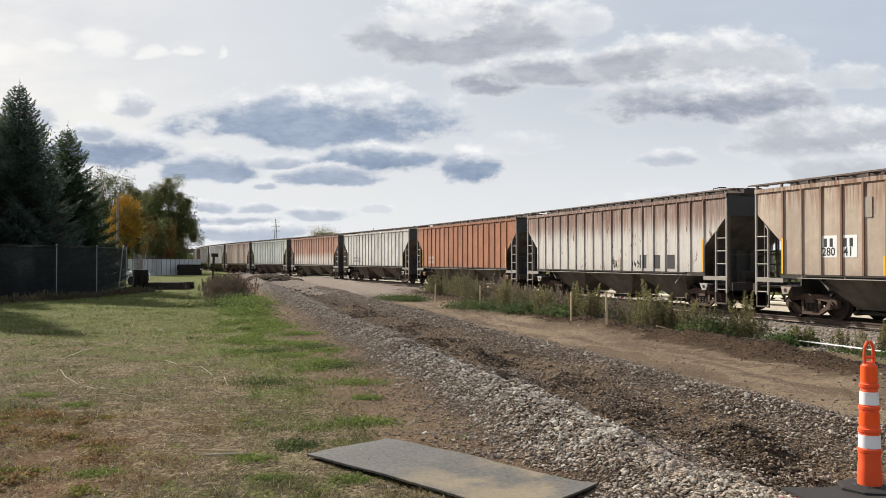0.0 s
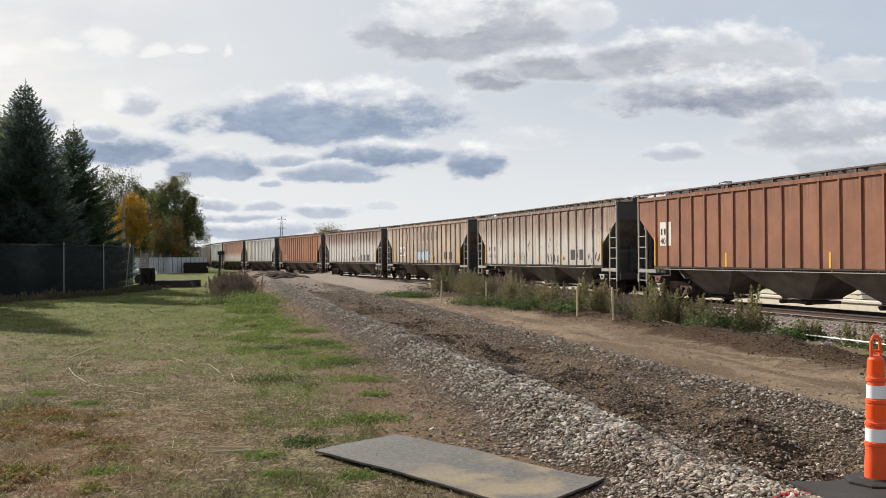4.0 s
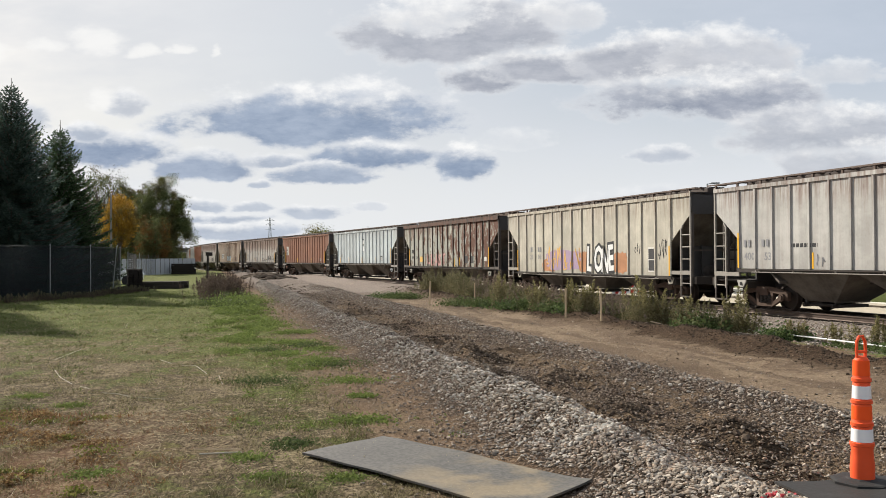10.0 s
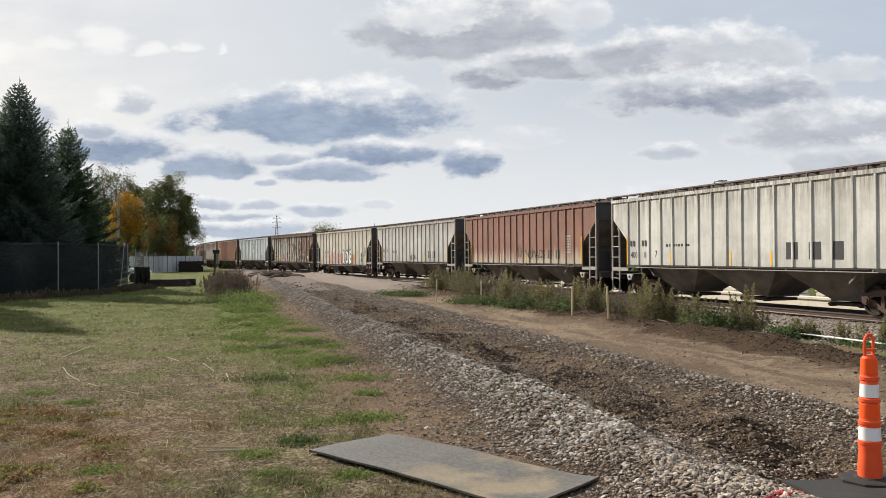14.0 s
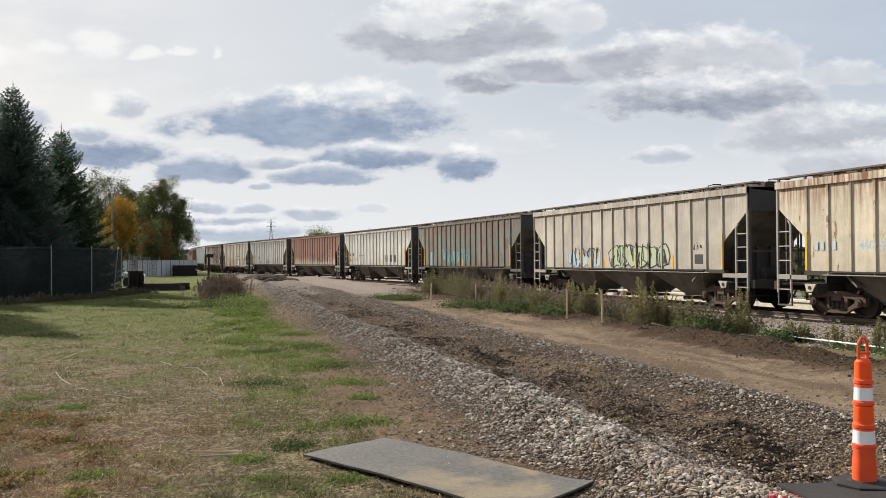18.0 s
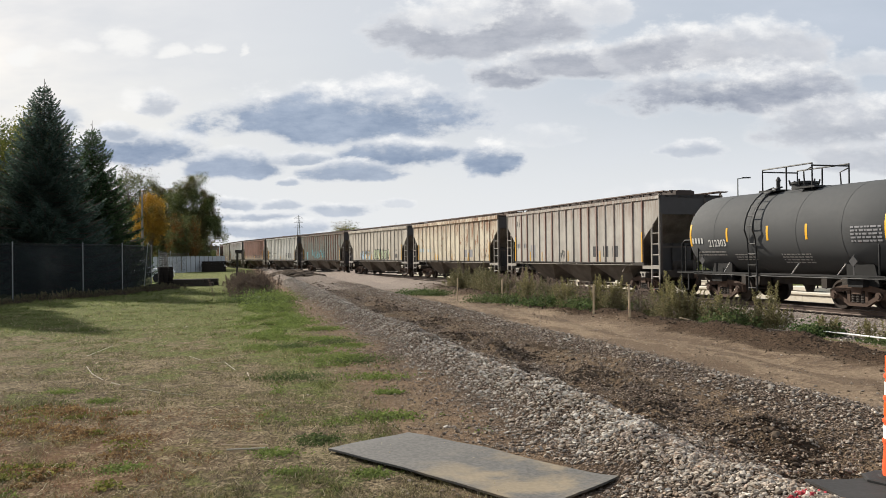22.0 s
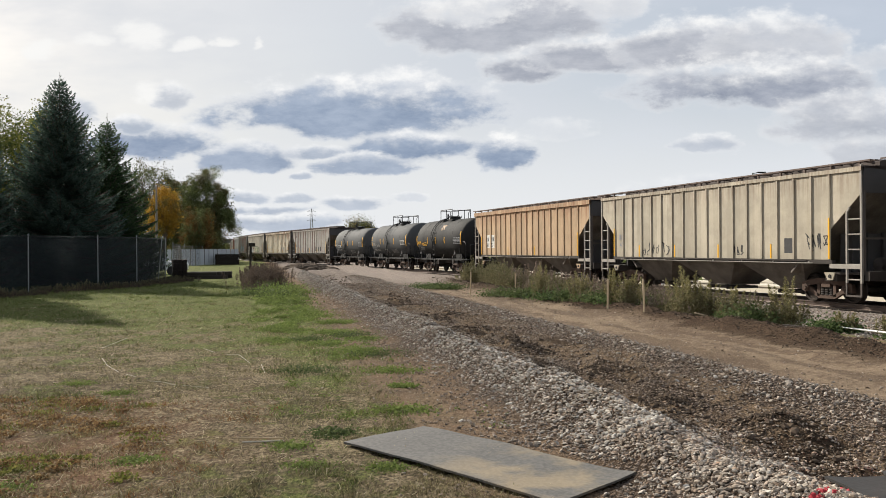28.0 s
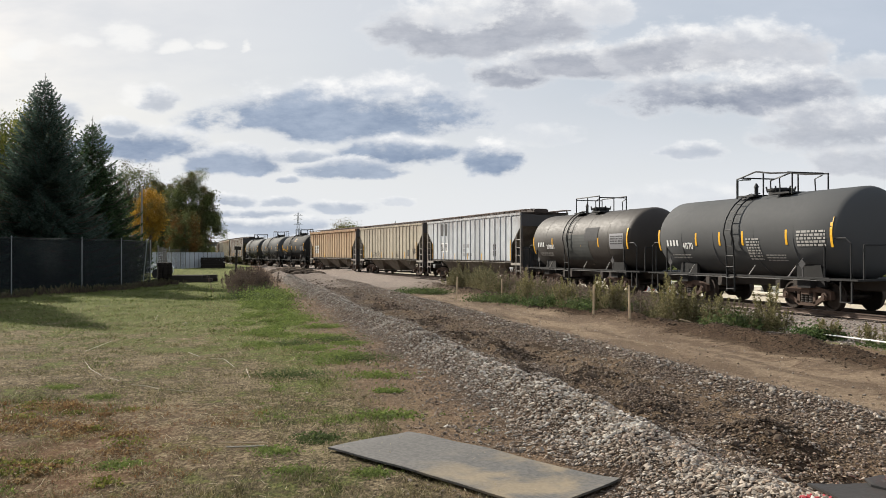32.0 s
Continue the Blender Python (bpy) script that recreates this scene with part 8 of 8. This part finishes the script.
def build_stones():
    rng = np.random.default_rng(5)

    def grade(p, lo, hi, power=2.2):
        return (lo + (hi - lo) * rng.uniform(0, 1, len(p)) ** power) * (1 + p[:, 1] * 0.016)

    p = scatter(30000, rng, 4.6, 60, 3.58, 0.42)
    near = p[:, 1] < 15
    for q, small in ((p[near], False), (p[~near], True)):
        stones("stone_windrow", "windrow of pale crushed stone beside the haul road", q, grade(q, 0.014, 0.052), M_STONE, rng, 0.62, small)
    p = scatter(5200, rng, 7.5, 60, 3.42, 0.24)
    stones("white_stones", "white limestone pieces along the windrow's crest", p, grade(p, 0.018, 0.052), M_STONE_WHITE, rng, 0.65)
    p = scatter(14000, rng, 4.6, 45, 5.3, 1.1, 1.8)
    stones("brown_gravel", "brown gravel mixed with earth", p, grade(p, 0.012, 0.055), M_STONE_BROWN, rng, 0.75, True)
    p = scatter(7000, rng, 5.0, 55, 6.6, 0.40)
    stones("gravel_edge", "grey gravel along the edge of the haul road", p, grade(p, 0.018, 0.062), M_STONE_BROWN, rng, 0.7, True)
    p = scatter(3500, rng, 5.0, 55, 6.5, 0.36)
    stones("gravel_edge", "pinkish gravel along the edge of the haul road", p, grade(p, 0.018, 0.06), M_STONE, rng, 0.7)
    p = scatter(7500, rng, 4.3, 9.0, 4.0, 1.0, 1.0)
    stones("near_gravel", "coarse mixed gravel in the foreground", p, grade(p, 0.009, 0.046), M_STONE_BROWN, rng, 0.65)
    p = scatter(3200, rng, 4.3, 9.0, 3.6, 0.6, 1.0)
    stones("near_gravel", "pale gravel pieces in the foreground", p, grade(p, 0.010, 0.048), M_STONE, rng, 0.6)
    p = scatter(46000, rng, 4.5, 42, 4.6, 1.25, 1.9)
    dirt = np.array([bumps(a + LEAN * b, b * 0.3, 0.9, 61) for a, b in p])
    p = p[(dirt + rng.normal(0, 0.15, len(p)) < 0.12)]
    stones("fine_gravel", "fine brown gravel covering the strip", p, grade(p, 0.010, 0.034, 1.5), M_STONE_BROWN, rng, 0.75, True)
    p = scatter(20000, rng, 4.5, 50, 3.72, 0.46, 1.9)
    stones("fine_gravel", "fine pale gravel between the larger stones", p, grade(p, 0.010, 0.034, 1.5), M_STONE, rng, 0.75, True)
    p = scatter(9000, rng, 6.0, 45, 4.9, 0.8, 1.9)
    dirt = np.array([bumps(a + LEAN * b, b * 0.3, 0.9, 61) for a, b in p])
    p = p[dirt > 0.05]
    stones("earth_crumbs", "dark crumbs of turned earth", p, grade(p, 0.012, 0.05), M_CLOD, rng, 0.8, True)
    p = scatter(10000, rng, 11.0, 46, 10.6, 0.36, 1.5)
    stones("berm_crumbs", "earth crumbs along the verge", p, grade(p, 0.010, 0.04), M_CLOD, rng, 0.8, True)
    p = scatter(900, rng, 6.0, 60, 4.9, 0.55)
    stones("earth_clods", "dark clods of turned earth", p, grade(p, 0.02, 0.075), M_CLOD, rng, 0.8)
    # heaps of dark damp earth thrown up along the strip
    for w0, y0, wide in ((3.95, 7.8, 0.20), (3.9, 9.3, 0.22), (5.2, 8.7, 0.40), (5.0, 10.5, 0.34), (5.1, 12.6, 0.42), (5.0, 15.8, 0.5), (5.0, 19.0, 0.6), (5.2, 23.0, 0.7), (4.9, 28.0, 0.8)):
        k = int(260 + 320 * wide)
        q = rng.normal(0, 1, (k, 2)) * np.array([wide * 0.55, wide * 0.8])
        p = np.stack([w0 - LEAN * (y0 + q[:, 1]) + q[:, 0], y0 + q[:, 1]], 1)
        stones("earth_heap_clods", "dark damp clods of earth thrown up among the gravel", p, grade(p, 0.014, 0.070), M_CLOD, rng, 0.9, True)
    p = scatter(1200, rng, 12.0, 50, 10.6, 0.3)
    stones("berm_clods", "dark clods heaped along the verge", p, grade(p, 0.015, 0.06), M_CLOD, rng, 0.8)
    p = scatter(1800, rng, 8.0, 45, 8.6, 1.1, 1.6)
    stones("road_stones", "loose stones strewn on the haul road", p, grade(p, 0.01, 0.04), M_STONE_BROWN, rng)
    p = scatter(6500, rng, 4.6, 34, 2.25, 0.45)
    stones("strewn_stones", "scattered stones on bare earth", p, grade(p, 0.008, 0.042, 2.6), M_STONE_BROWN, rng, 0.7, True)
    p = scatter(9000, rng, 14.0, 60, 16.0, 1.4, 1.4)
    stones("ballast", "grey track ballast", p, rng.uniform(0.05, 0.10, len(p)), M_STONE, rng, 0.75, True)
    # a few stones marked with red paint
    k = 120
    p = np.stack([rng.uniform(1.75, 2.6, k), 5.10 + rng.uniform(-0.05, 0.05, k)], 1)
    p[:, 1] += (p[:, 0] - 1.8) * 0.3
    stones("painted_stones", "stones sprayed with red marking paint", p, rng.uniform(0.025, 0.05, k), M_RED_SPRAY, rng, 0.95)
    # straw and torn stalks on the grass
    b = Build()
    q = random.Random(8)
    for i in range(2200):
        y = 5.0 + 22.0 * q.random() ** 1.5
        x = -LEAN * y + 2.3 - q.random() ** 0.8 * (0.45 * y + 2)
        t, L = q.uniform(0, 6.3), 0.015 + 0.06 * q.random() ** 2
        z = ground_z(x, y) + 0.02
        b.rod((x, y, z), (x + L * math.cos(t), y + L * math.sin(t), z + q.uniform(-0.01, 0.04)), 0.0010 + 0.00012 * y, 4)
    tagged(new("straw", b.mesh("straw", plain("pale_straw", (0.50, 0.42, 0.28), 0.8))), "pale straw stalks strewn on the mown grass", "straw", kind="stuff")

    # lengths of pale twine and a lath trodden into the grass
    twine = plain("bleached_twine", (0.50, 0.45, 0.36), 0.8)
    for line in (((-6.23, 13.91), (-5.74, 13.0), (-5.3, 12.39)), ((-5.1, 12.2), (-4.85, 11.9)), ((-4.53, 11.55), (-4.27, 11.4), (-4.02, 11.21)), ((-3.9, 11.15), (-3.51, 11.0)),
                 ((-6.87, 15.34), (-6.98, 16.13), (-7.15, 17.16)), ((-5.02, 15.42), (-4.56, 14.62)), ((-4.27, 14.29), (-4.0, 14.13), (-3.6, 13.32)), ((-3.37, 13.14), (-3.07, 12.17)),
                 ((-8.17, 22.36), (-8.78, 24.25)), ((-7.25, 21.81), (-7.05, 21.57))):
        b = Build().pipe([(x, y, ground_z(x, y) + 0.016 + 0.006 * (k % 2)) for k, (x, y) in enumerate(line)], 0.004, 5)
        tagged(new("twine", b.mesh("twine", twine)), "length of bleached twine lying on mown grass", "twine", "scraps of twine")
    b = Build().rod((-2.19, 7.84, ground_z(-2.19, 7.84) + 0.02), (-1.81, 7.86, ground_z(-1.81, 7.86) + 0.02), 0.008, 5)
    tagged(new("wooden_lath", b.mesh("wooden_lath", twine)), "thin pale lath lying on the grass", "stick")


build_stones()

# ---- fence, yard and distance ----
M_GALV = plain("galvanised_steel", (0.27, 0.28, 0.28), 0.5, 0.6, 0.2, 6.0, 0.05)
M_WIRE = plain("dark_coated_wire", (0.022, 0.023, 0.025), 0.7, 0.0, 0.2, 6.0, 0.0)


def screen_material():
    """Dark woven windscreen cloth; light passes between its threads."""
    mat, n, b, p = shader("dark_windscreen_cloth", 0.9)
    fine = n.noise(p, 3.0, 4.0)
    n.put(b.inputs["Base Color"], n.mix(fine, (0.030, 0.036, 0.040), (0.050, 0.058, 0.062)))
    clear = n.node("ShaderNodeBsdfTransparent")
    mixer = n.node("ShaderNodeMixShader")
    mixer.inputs[0].default_value = 0.22
    clear.inputs[0].default_value = (0.86, 0.87, 0.88, 1.0)
    n.put(mixer.inputs[1], clear.outputs[0])
    n.put(mixer.inputs[2], b.outputs[0])
    for node in n.nt.nodes:
        if node.type == "OUTPUT_MATERIAL":
            n.put(node.inputs[0], mixer.outputs[0])
    return mat


M_SCREEN = screen_material()


def fence_run(label, posts, height, mesh_step, cloth, lean=None):
    f = tagged(new("chain_link_fence"), label, "fence", "fences round the yard")
    for i, (x, y) in enumerate(posts):
        dx = (lean or {}).get(i, 0.0)
        b = Build().rod((x, y, rest(x, y) - 0.1), (x + dx, y, height + 0.05), 0.027, 8).rod((x + dx, y, height + 0.05), (x + dx, y, height + 0.11), 0.045, 8, 0.01)
        made("post", b, M_GALV, f, "galvanised post")
    for (x0, y0), (x1, y1) in zip(posts, posts[1:]):
        L = math.hypot(x1 - x0, y1 - y0)
        ux, uy = (x1 - x0) / L, (y1 - y0) / L
        made("top_rail", Build().rod((x0, y0, height), (x1, y1, height), 0.018, 6), M_WIRE, f)
        w = Build()
        zb = 0.08
        for k in range(int(L / mesh_step) + int((height - zb) / mesh_step) + 1):
            # diagonals of the mesh in both directions
            for s in (1, -1):
                a0 = k * mesh_step - (height - zb)
                t0, t1 = max(0.0, a0), min(L, a0 + height - zb)
                if t1 - t0 < 0.05:
                    continue
                z0, z1 = zb + (t0 - a0), zb + (t1 - a0)
                if s < 0:
                    t0, t1 = L - t0, L - t1
                w.rod((x0 + ux * t0, y0 + uy * t0, z0), (x0 + ux * t1, y0 + uy * t1, z1), 0.003, 3)
        made("wire_mesh", w, M_WIRE, f, "woven wire mesh")
        if cloth:
            nx, ny = -uy * 0.03, ux * 0.03
            v = [(x0 + nx, y0 + ny, 0.1), (x1 + nx, y1 + ny, 0.1), (x1 + nx, y1 + ny, height - 0.05), (x0 + nx, y0 + ny, height - 0.05)]
            v += [(p[0] + nx * 0.2, p[1] + ny * 0.2, p[2]) for p in v]
            made("screen_cloth", Build().add(v, [(0, 1, 2, 3), (7, 6, 5, 4), (0, 4, 5, 1), (1, 5, 6, 2), (2, 6, 7, 3), (3, 7, 4, 0)]), M_SCREEN, f, "dark screening cloth")
    return f


fence_run("chain-link fence with dark screening in front of spruces", [(-20.7, 30.5), (-19.35, 36.0), (-17.8, 39.3), (-17.25, 42.5), (-17.7, 46.5), (-18.2, 49.0)], 2.45, 0.12, True, {4: 0.25})
fence_run("grey chain-link fence along the far yard", [(-19.2, 53.0), (-24.0, 68.0), (-28.5, 80.0), (-31.0, 88.0), (-32.5, 96.0), (-34.0, 104.0)], 2.2, 0.30, False, {1: 0.3, 3: -0.3})
M_SLAT = plain("pale_grey_slat", (0.46, 0.48, 0.50), 0.6, 0.0, 0.15, 6.0, 0.05)
# pale slatted panels of the far fence
for k in range(16):
    x, y = -35.6 + 0.34 * k, 97.0 + 0.645 * k
    p = tagged(new("fence_panel"), "pale grey slatted fence panel beyond the yard", "fence panel", "slatted fence panels")
    p.matrix_basis = pose(x, y, -0.2, 0, 0, 62)
    for i in range(4):
        part("slat", shared("pale_slat", M_SLAT, lambda: Build().box(-0.07, 0.07, -0.015, 0.015, 0.0, 2.1)), p, "", pose(-0.24 + 0.16 * i, 0, 0))
    part("rail", shared("panel_rail", M_SLAT, lambda: Build().box(-0.34, 0.34, 0.017, 0.05, 0.3, 0.38).box(-0.34, 0.34, 0.017, 0.05, 1.7, 1.78)), p)

# stacked old ties
tie_long = Build().prism([(-0.11, 0.0), (-0.115, 0.2), (0.115, 0.2), (0.11, 0.0)], 0, -1.3, 1.3).mesh("old_tie", varied("black_old_tie", [(0.010, 0.009, 0.008), (0.022, 0.018, 0.015), (0.04, 0.032, 0.026)], 0.95, 8.0))
grey_tie = tie_long.copy()
grey_tie.materials.clear()
grey_tie.materials.append(varied("weathered_old_tie", [(0.025, 0.021, 0.018), (0.055, 0.046, 0.038), (0.11, 0.095, 0.08)], 0.95, 8.0))


def tie_stack(label, x, y, turn, rows, cols, jitter, seed, tie=None):
    q = random.Random(seed)
    s = tagged(new("tie_stack"), label, "timber stack", "stacks of old ties")
    s.matrix_basis = pose(x, y, rest(x, y), 0, 0, turn)
    for i in range(rows):
        for j in range(cols):
            part("old_tie", tie or tie_long, s, "", pose(q.uniform(-jitter, jitter), (j - (cols - 1) / 2) * 0.275 + q.uniform(-0.01, 0.01), 0.212 * i, 0, 0, q.uniform(-1, 1) * jitter * 8))
    return s


tie_stack("tall dark stack of old creosoted ties by the fence", -17.9, 50.5, 112, 6, 3, 0.12, 1)
tie_stack("low weathered deck of old ties beside the tall stack", -17.3, 53.2, 6, 2, 7, 0.35, 2, grey_tie)
tie_stack("dark stack of ties beside the far grass", -33.0, 106.0, 20, 8, 6, 0.1, 4)
tie_stack("dark stack of ties beside the far grass", -30.6, 103.0, 15, 6, 5, 0.15, 5)

# switch target: a post with a cross board
M_TARRED = plain("tarred_timber", (0.03, 0.026, 0.023), 0.85, 0.0, 0.3, 5.0, 0.2)
target = tagged(new("track_sign"), "dark wooden post with a short cross board", "sign post")
target.matrix_basis = pose(-21.3, 79.0, -0.15, 0, 1.5, 8)
made("post", Build().box(-0.09, 0.09, -0.07, 0.07, 0.0, 2.55), M_TARRED, target)
made("board", Build().box(-0.2, 0.42, -0.1, -0.07, 2.25, 2.58), M_TARRED, target)
made("brace", Build().rod((0, -0.05, 0.1), (-0.7, -0.1, -0.05), 0.06, 5), M_TARRED, target)

# heap of dark spoil at the side of the haul road, far along
b = Build()
q = random.Random(4)
for i in range(120):
    t, rr = q.uniform(0, 6.3), q.random() ** 0.6
    x, y, z = -15.4 + 2.6 * rr * math.cos(t), 76.0 + 2.0 * rr * math.sin(t), 0.55 * (1 - rr) ** 0.8 - 0.1
    s = q.uniform(0.25, 0.55)
    b.lathe([(s * 0.3, z - s * 0.4), (s, z), (s * 0.6, z + s * 0.35), (s * 0.1, z + s * 0.45)], 2, 6, (x, y, 0))
tagged(new("earth_mound", b.mesh("earth_mound", M_CLOD)), "heap of dark earth at the end of the haul road", "earth heap")

# pickup behind the fence
M_CARWHITE = plain("white_car_enamel", (0.72, 0.73, 0.74), 0.25, 0.0, 0.05, 3.0, 0.0)
M_GLASS = plain("dark_car_glass", (0.02, 0.025, 0.03), 0.08, 0.0, 0.1, 3.0, 0.0)
truck = tagged(new("pickup_truck"), "white pickup truck parked behind the fence", "pickup truck")
truck.matrix_basis = pose(-24.5, 63.0, -0.1, 0, 0, 12)
made("body", Build().prism([(-2.6, 0.45), (-2.6, 1.05), (-0.9, 1.08), (0.9, 1.1), (2.5, 1.02), (2.65, 0.8), (2.6, 0.45)], 1, -0.9, 0.9), M_CARWHITE, truck)
made("cab", Build().prism([(-0.9, 1.08), (-0.7, 1.75), (0.5, 1.78), (1.2, 1.1)], 1, -0.8, 0.8), M_CARWHITE, truck)
made("side_window", Build().prism([(-0.75, 1.15), (-0.6, 1.65), (0.42, 1.68), (0.95, 1.15)], 1, -0.815, -0.80), M_GLASS, truck)
made("windscreen", Build().add([(0.55, -0.72, 1.74), (0.55, 0.72, 1.74), (1.19, 0.72, 1.14), (1.19, -0.72, 1.14), (0.58, -0.72, 1.76), (0.58, 0.72, 1.76), (1.22, 0.72, 1.16), (1.22, -0.72, 1.16)], [(3, 2, 1, 0), (4, 5, 6, 7), (0, 1, 5, 4), (1, 2, 6, 5), (2, 3, 7, 6), (3, 0, 4, 7)]), M_GLASS, truck)
for x in (-1.6, 1.65):
    for y in (-0.82, 0.82):
        made("tyre", Build().lathe([(0.2, -0.11), (0.36, -0.11), (0.38, -0.07), (0.38, 0.07), (0.36, 0.11), (0.2, 0.11)], 1, 20, (x, y, 0.38)), M_BASE, truck)

# utility pole, lattice towers, lamp post, bridge
M_POLE = plain("weathered_pole_timber", (0.20, 0.18, 0.155), 0.9, 0.0, 0.3, 3.0, 0.3)
pole = tagged(new("utility_pole"), "weathered wooden utility pole behind the fence", "utility pole")
pole.matrix_basis = pose(-29.4, 77.0, -0.2)
made("shaft", Build().rod((0, 0, 0), (0, 0, 7.9), 0.12, 10, 0.08), M_POLE, pole)


def pylon(x, y, height, arms):
    p = tagged(new("lattice_tower"), "distant grey steel power-line tower", "pylon", "power-line towers")
    p.matrix_basis = pose(x, y, -0.25, 0, 0, 20)
    def leg_at(h):
        return max(0.9, 4.2 * (1 - h / (height * 0.72))) * 0.5 + 0.45
    for sx in (-1, 1):
        for sy in (-1, 1):
            pts = [(sx * leg_at(h), sy * leg_at(h), h) for h in (0, height * 0.35, height * 0.7)] + [(0.15 * sx, 0.15 * sy, height)]
            made("leg", Build().pipe(pts, 0.20, 4), M_GALV, p)
    hs = [height * k / 9 for k in range(9)]
    for h0, h1 in zip(hs, hs[1:]):
        a, c = leg_at(h0), leg_at(h1)
        made("bracing", Build().rod((-a, -a, h0), (c, -c, h1), 0.10, 4).rod((a, -a, h0), (-c, -c, h1), 0.10, 4), M_GALV, p)
    for h in arms:
        made("cross_arm", Build().rod((-4.2, 0, height * h), (4.2, 0, height * h), 0.16, 4).rod((-4.2, 0, height * h), (0, 0, height * (h + 0.05)), 0.12, 4).rod((4.2, 0, height * h), (0, 0, height * (h + 0.05)), 0.12, 4), M_GALV, p)
    return p


pylon(-157.0, 800.0, 40.5, (0.72, 0.83, 0.93))
pylon(-298.0, 1400.0, 36.0, (0.75, 0.88))
pylon(-114.0, 1400.0, 55.0, (0.75, 0.88))
lamp = tagged(new("street_lamp"), "grey street lamp with a flat head beyond the track", "street lamp")
lamp.matrix_basis = pose(25.4, 80.0, -0.2)
made("pole", Build().rod((0, 0, 0), (0, 0, 8.75), 0.09, 8, 0.06), M_GALV, lamp)
made("arm", Build().rod((0, 0, 8.7), (0.6, 0, 8.8), 0.04, 6), M_GALV, lamp)
made("head", Build().box(0.4, 1.15, -0.16, 0.16, 8.75, 8.85), M_WIRE, lamp)

M_BRIDGE = plain("dark_bridge_concrete", (0.13, 0.125, 0.12), 0.9, 0.0, 0.3, 0.3, 0.2)
bridge = tagged(new("road_bridge"), "low dark road bridge over the railway far off", "bridge")
bridge.matrix_basis = pose(-122.0, 430.0, -0.25, 0, 0, -8)
made("deck", Build().box(-32, 26, -4, 4, 5.5, 7.0), M_BRIDGE, bridge)
made("parapet", Build().box(-32, 26, -4.2, -3.9, 6.6, 7.7), M_BRIDGE, bridge)
for x in (-13.0, 12.0):
    made("pier", Build().box(x - 0.6, x + 0.6, -3.5, 3.5, 0, 5.5), M_BRIDGE, bridge)
made("abutment", Build().prism([(-36, 0), (-36, 6.9), (-26, 6.9), (-19, 0)], 1, -4.5, 4.5), M_BRIDGE, bridge)

# far woods along the horizon
def woods(name, label, a0, a1, dist, h0, h1, count, seed):
    rng = np.random.default_rng(seed)
    a = np.radians(rng.uniform(a0, a1, count))
    d = dist * rng.uniform(0.85, 1.2, count)
    top = np.array([h0 + (h1 - h0) * (0.5 + 0.5 * noise.noise(Vector((k * 14.0, seed, 0.0)))) for k in a])
    z = top * rng.uniform(0.0, 1.0, count) ** 0.8
    c = np.stack([d * np.sin(a), d * np.cos(a), z - 0.2], 1)
    v, f = leaves(c, dist * 0.005, rng, 1.1)
    tagged(new(name, leaf_mesh(name, v, f, M_DARKGREEN)), label, "woods", kind="stuff")


woods("far_woods", "low line of far green woods on the horizon", -60, 75, 420, 3.0, 6.0, 16000, 31)
woods("field_hedge", "green hedge beyond the track", 8, 60, 120, 2.0, 4.2, 12000, 32)
woods("yard_shrubs", "dark shrubs behind the yard fence", -24.5, -17.0, 165, 2.0, 5.2, 5000, 33)

# ---- what moves ----
def motions():
    for car, middle in TRAIN:
        walk(car, [(t, car_pose(middle + run(t))) for t in [2.0 * k for k in range(17)]])
    # wheels of 0.914 m roll without slipping; the first wheelset of each end is keyed and the rest share its turning
    first = {}
    for end, w in WHEELSETS:
        if end not in first:
            dx = 0.89 if end == "front" else -0.89
            walk(w, [(k / 30, pose(dx, 0, 0.457, 0, math.degrees(run(k / 30) / 0.457) % 360, 0)) for k in range(961)])
            first[end] = w
        else:
            keyed = first[end].animation_data
            w.rotation_mode = "QUATERNION"
            w.animation_data_create()
            w.animation_data.action = keyed.action
            w.animation_data.action_slot = keyed.action_slot


motions()
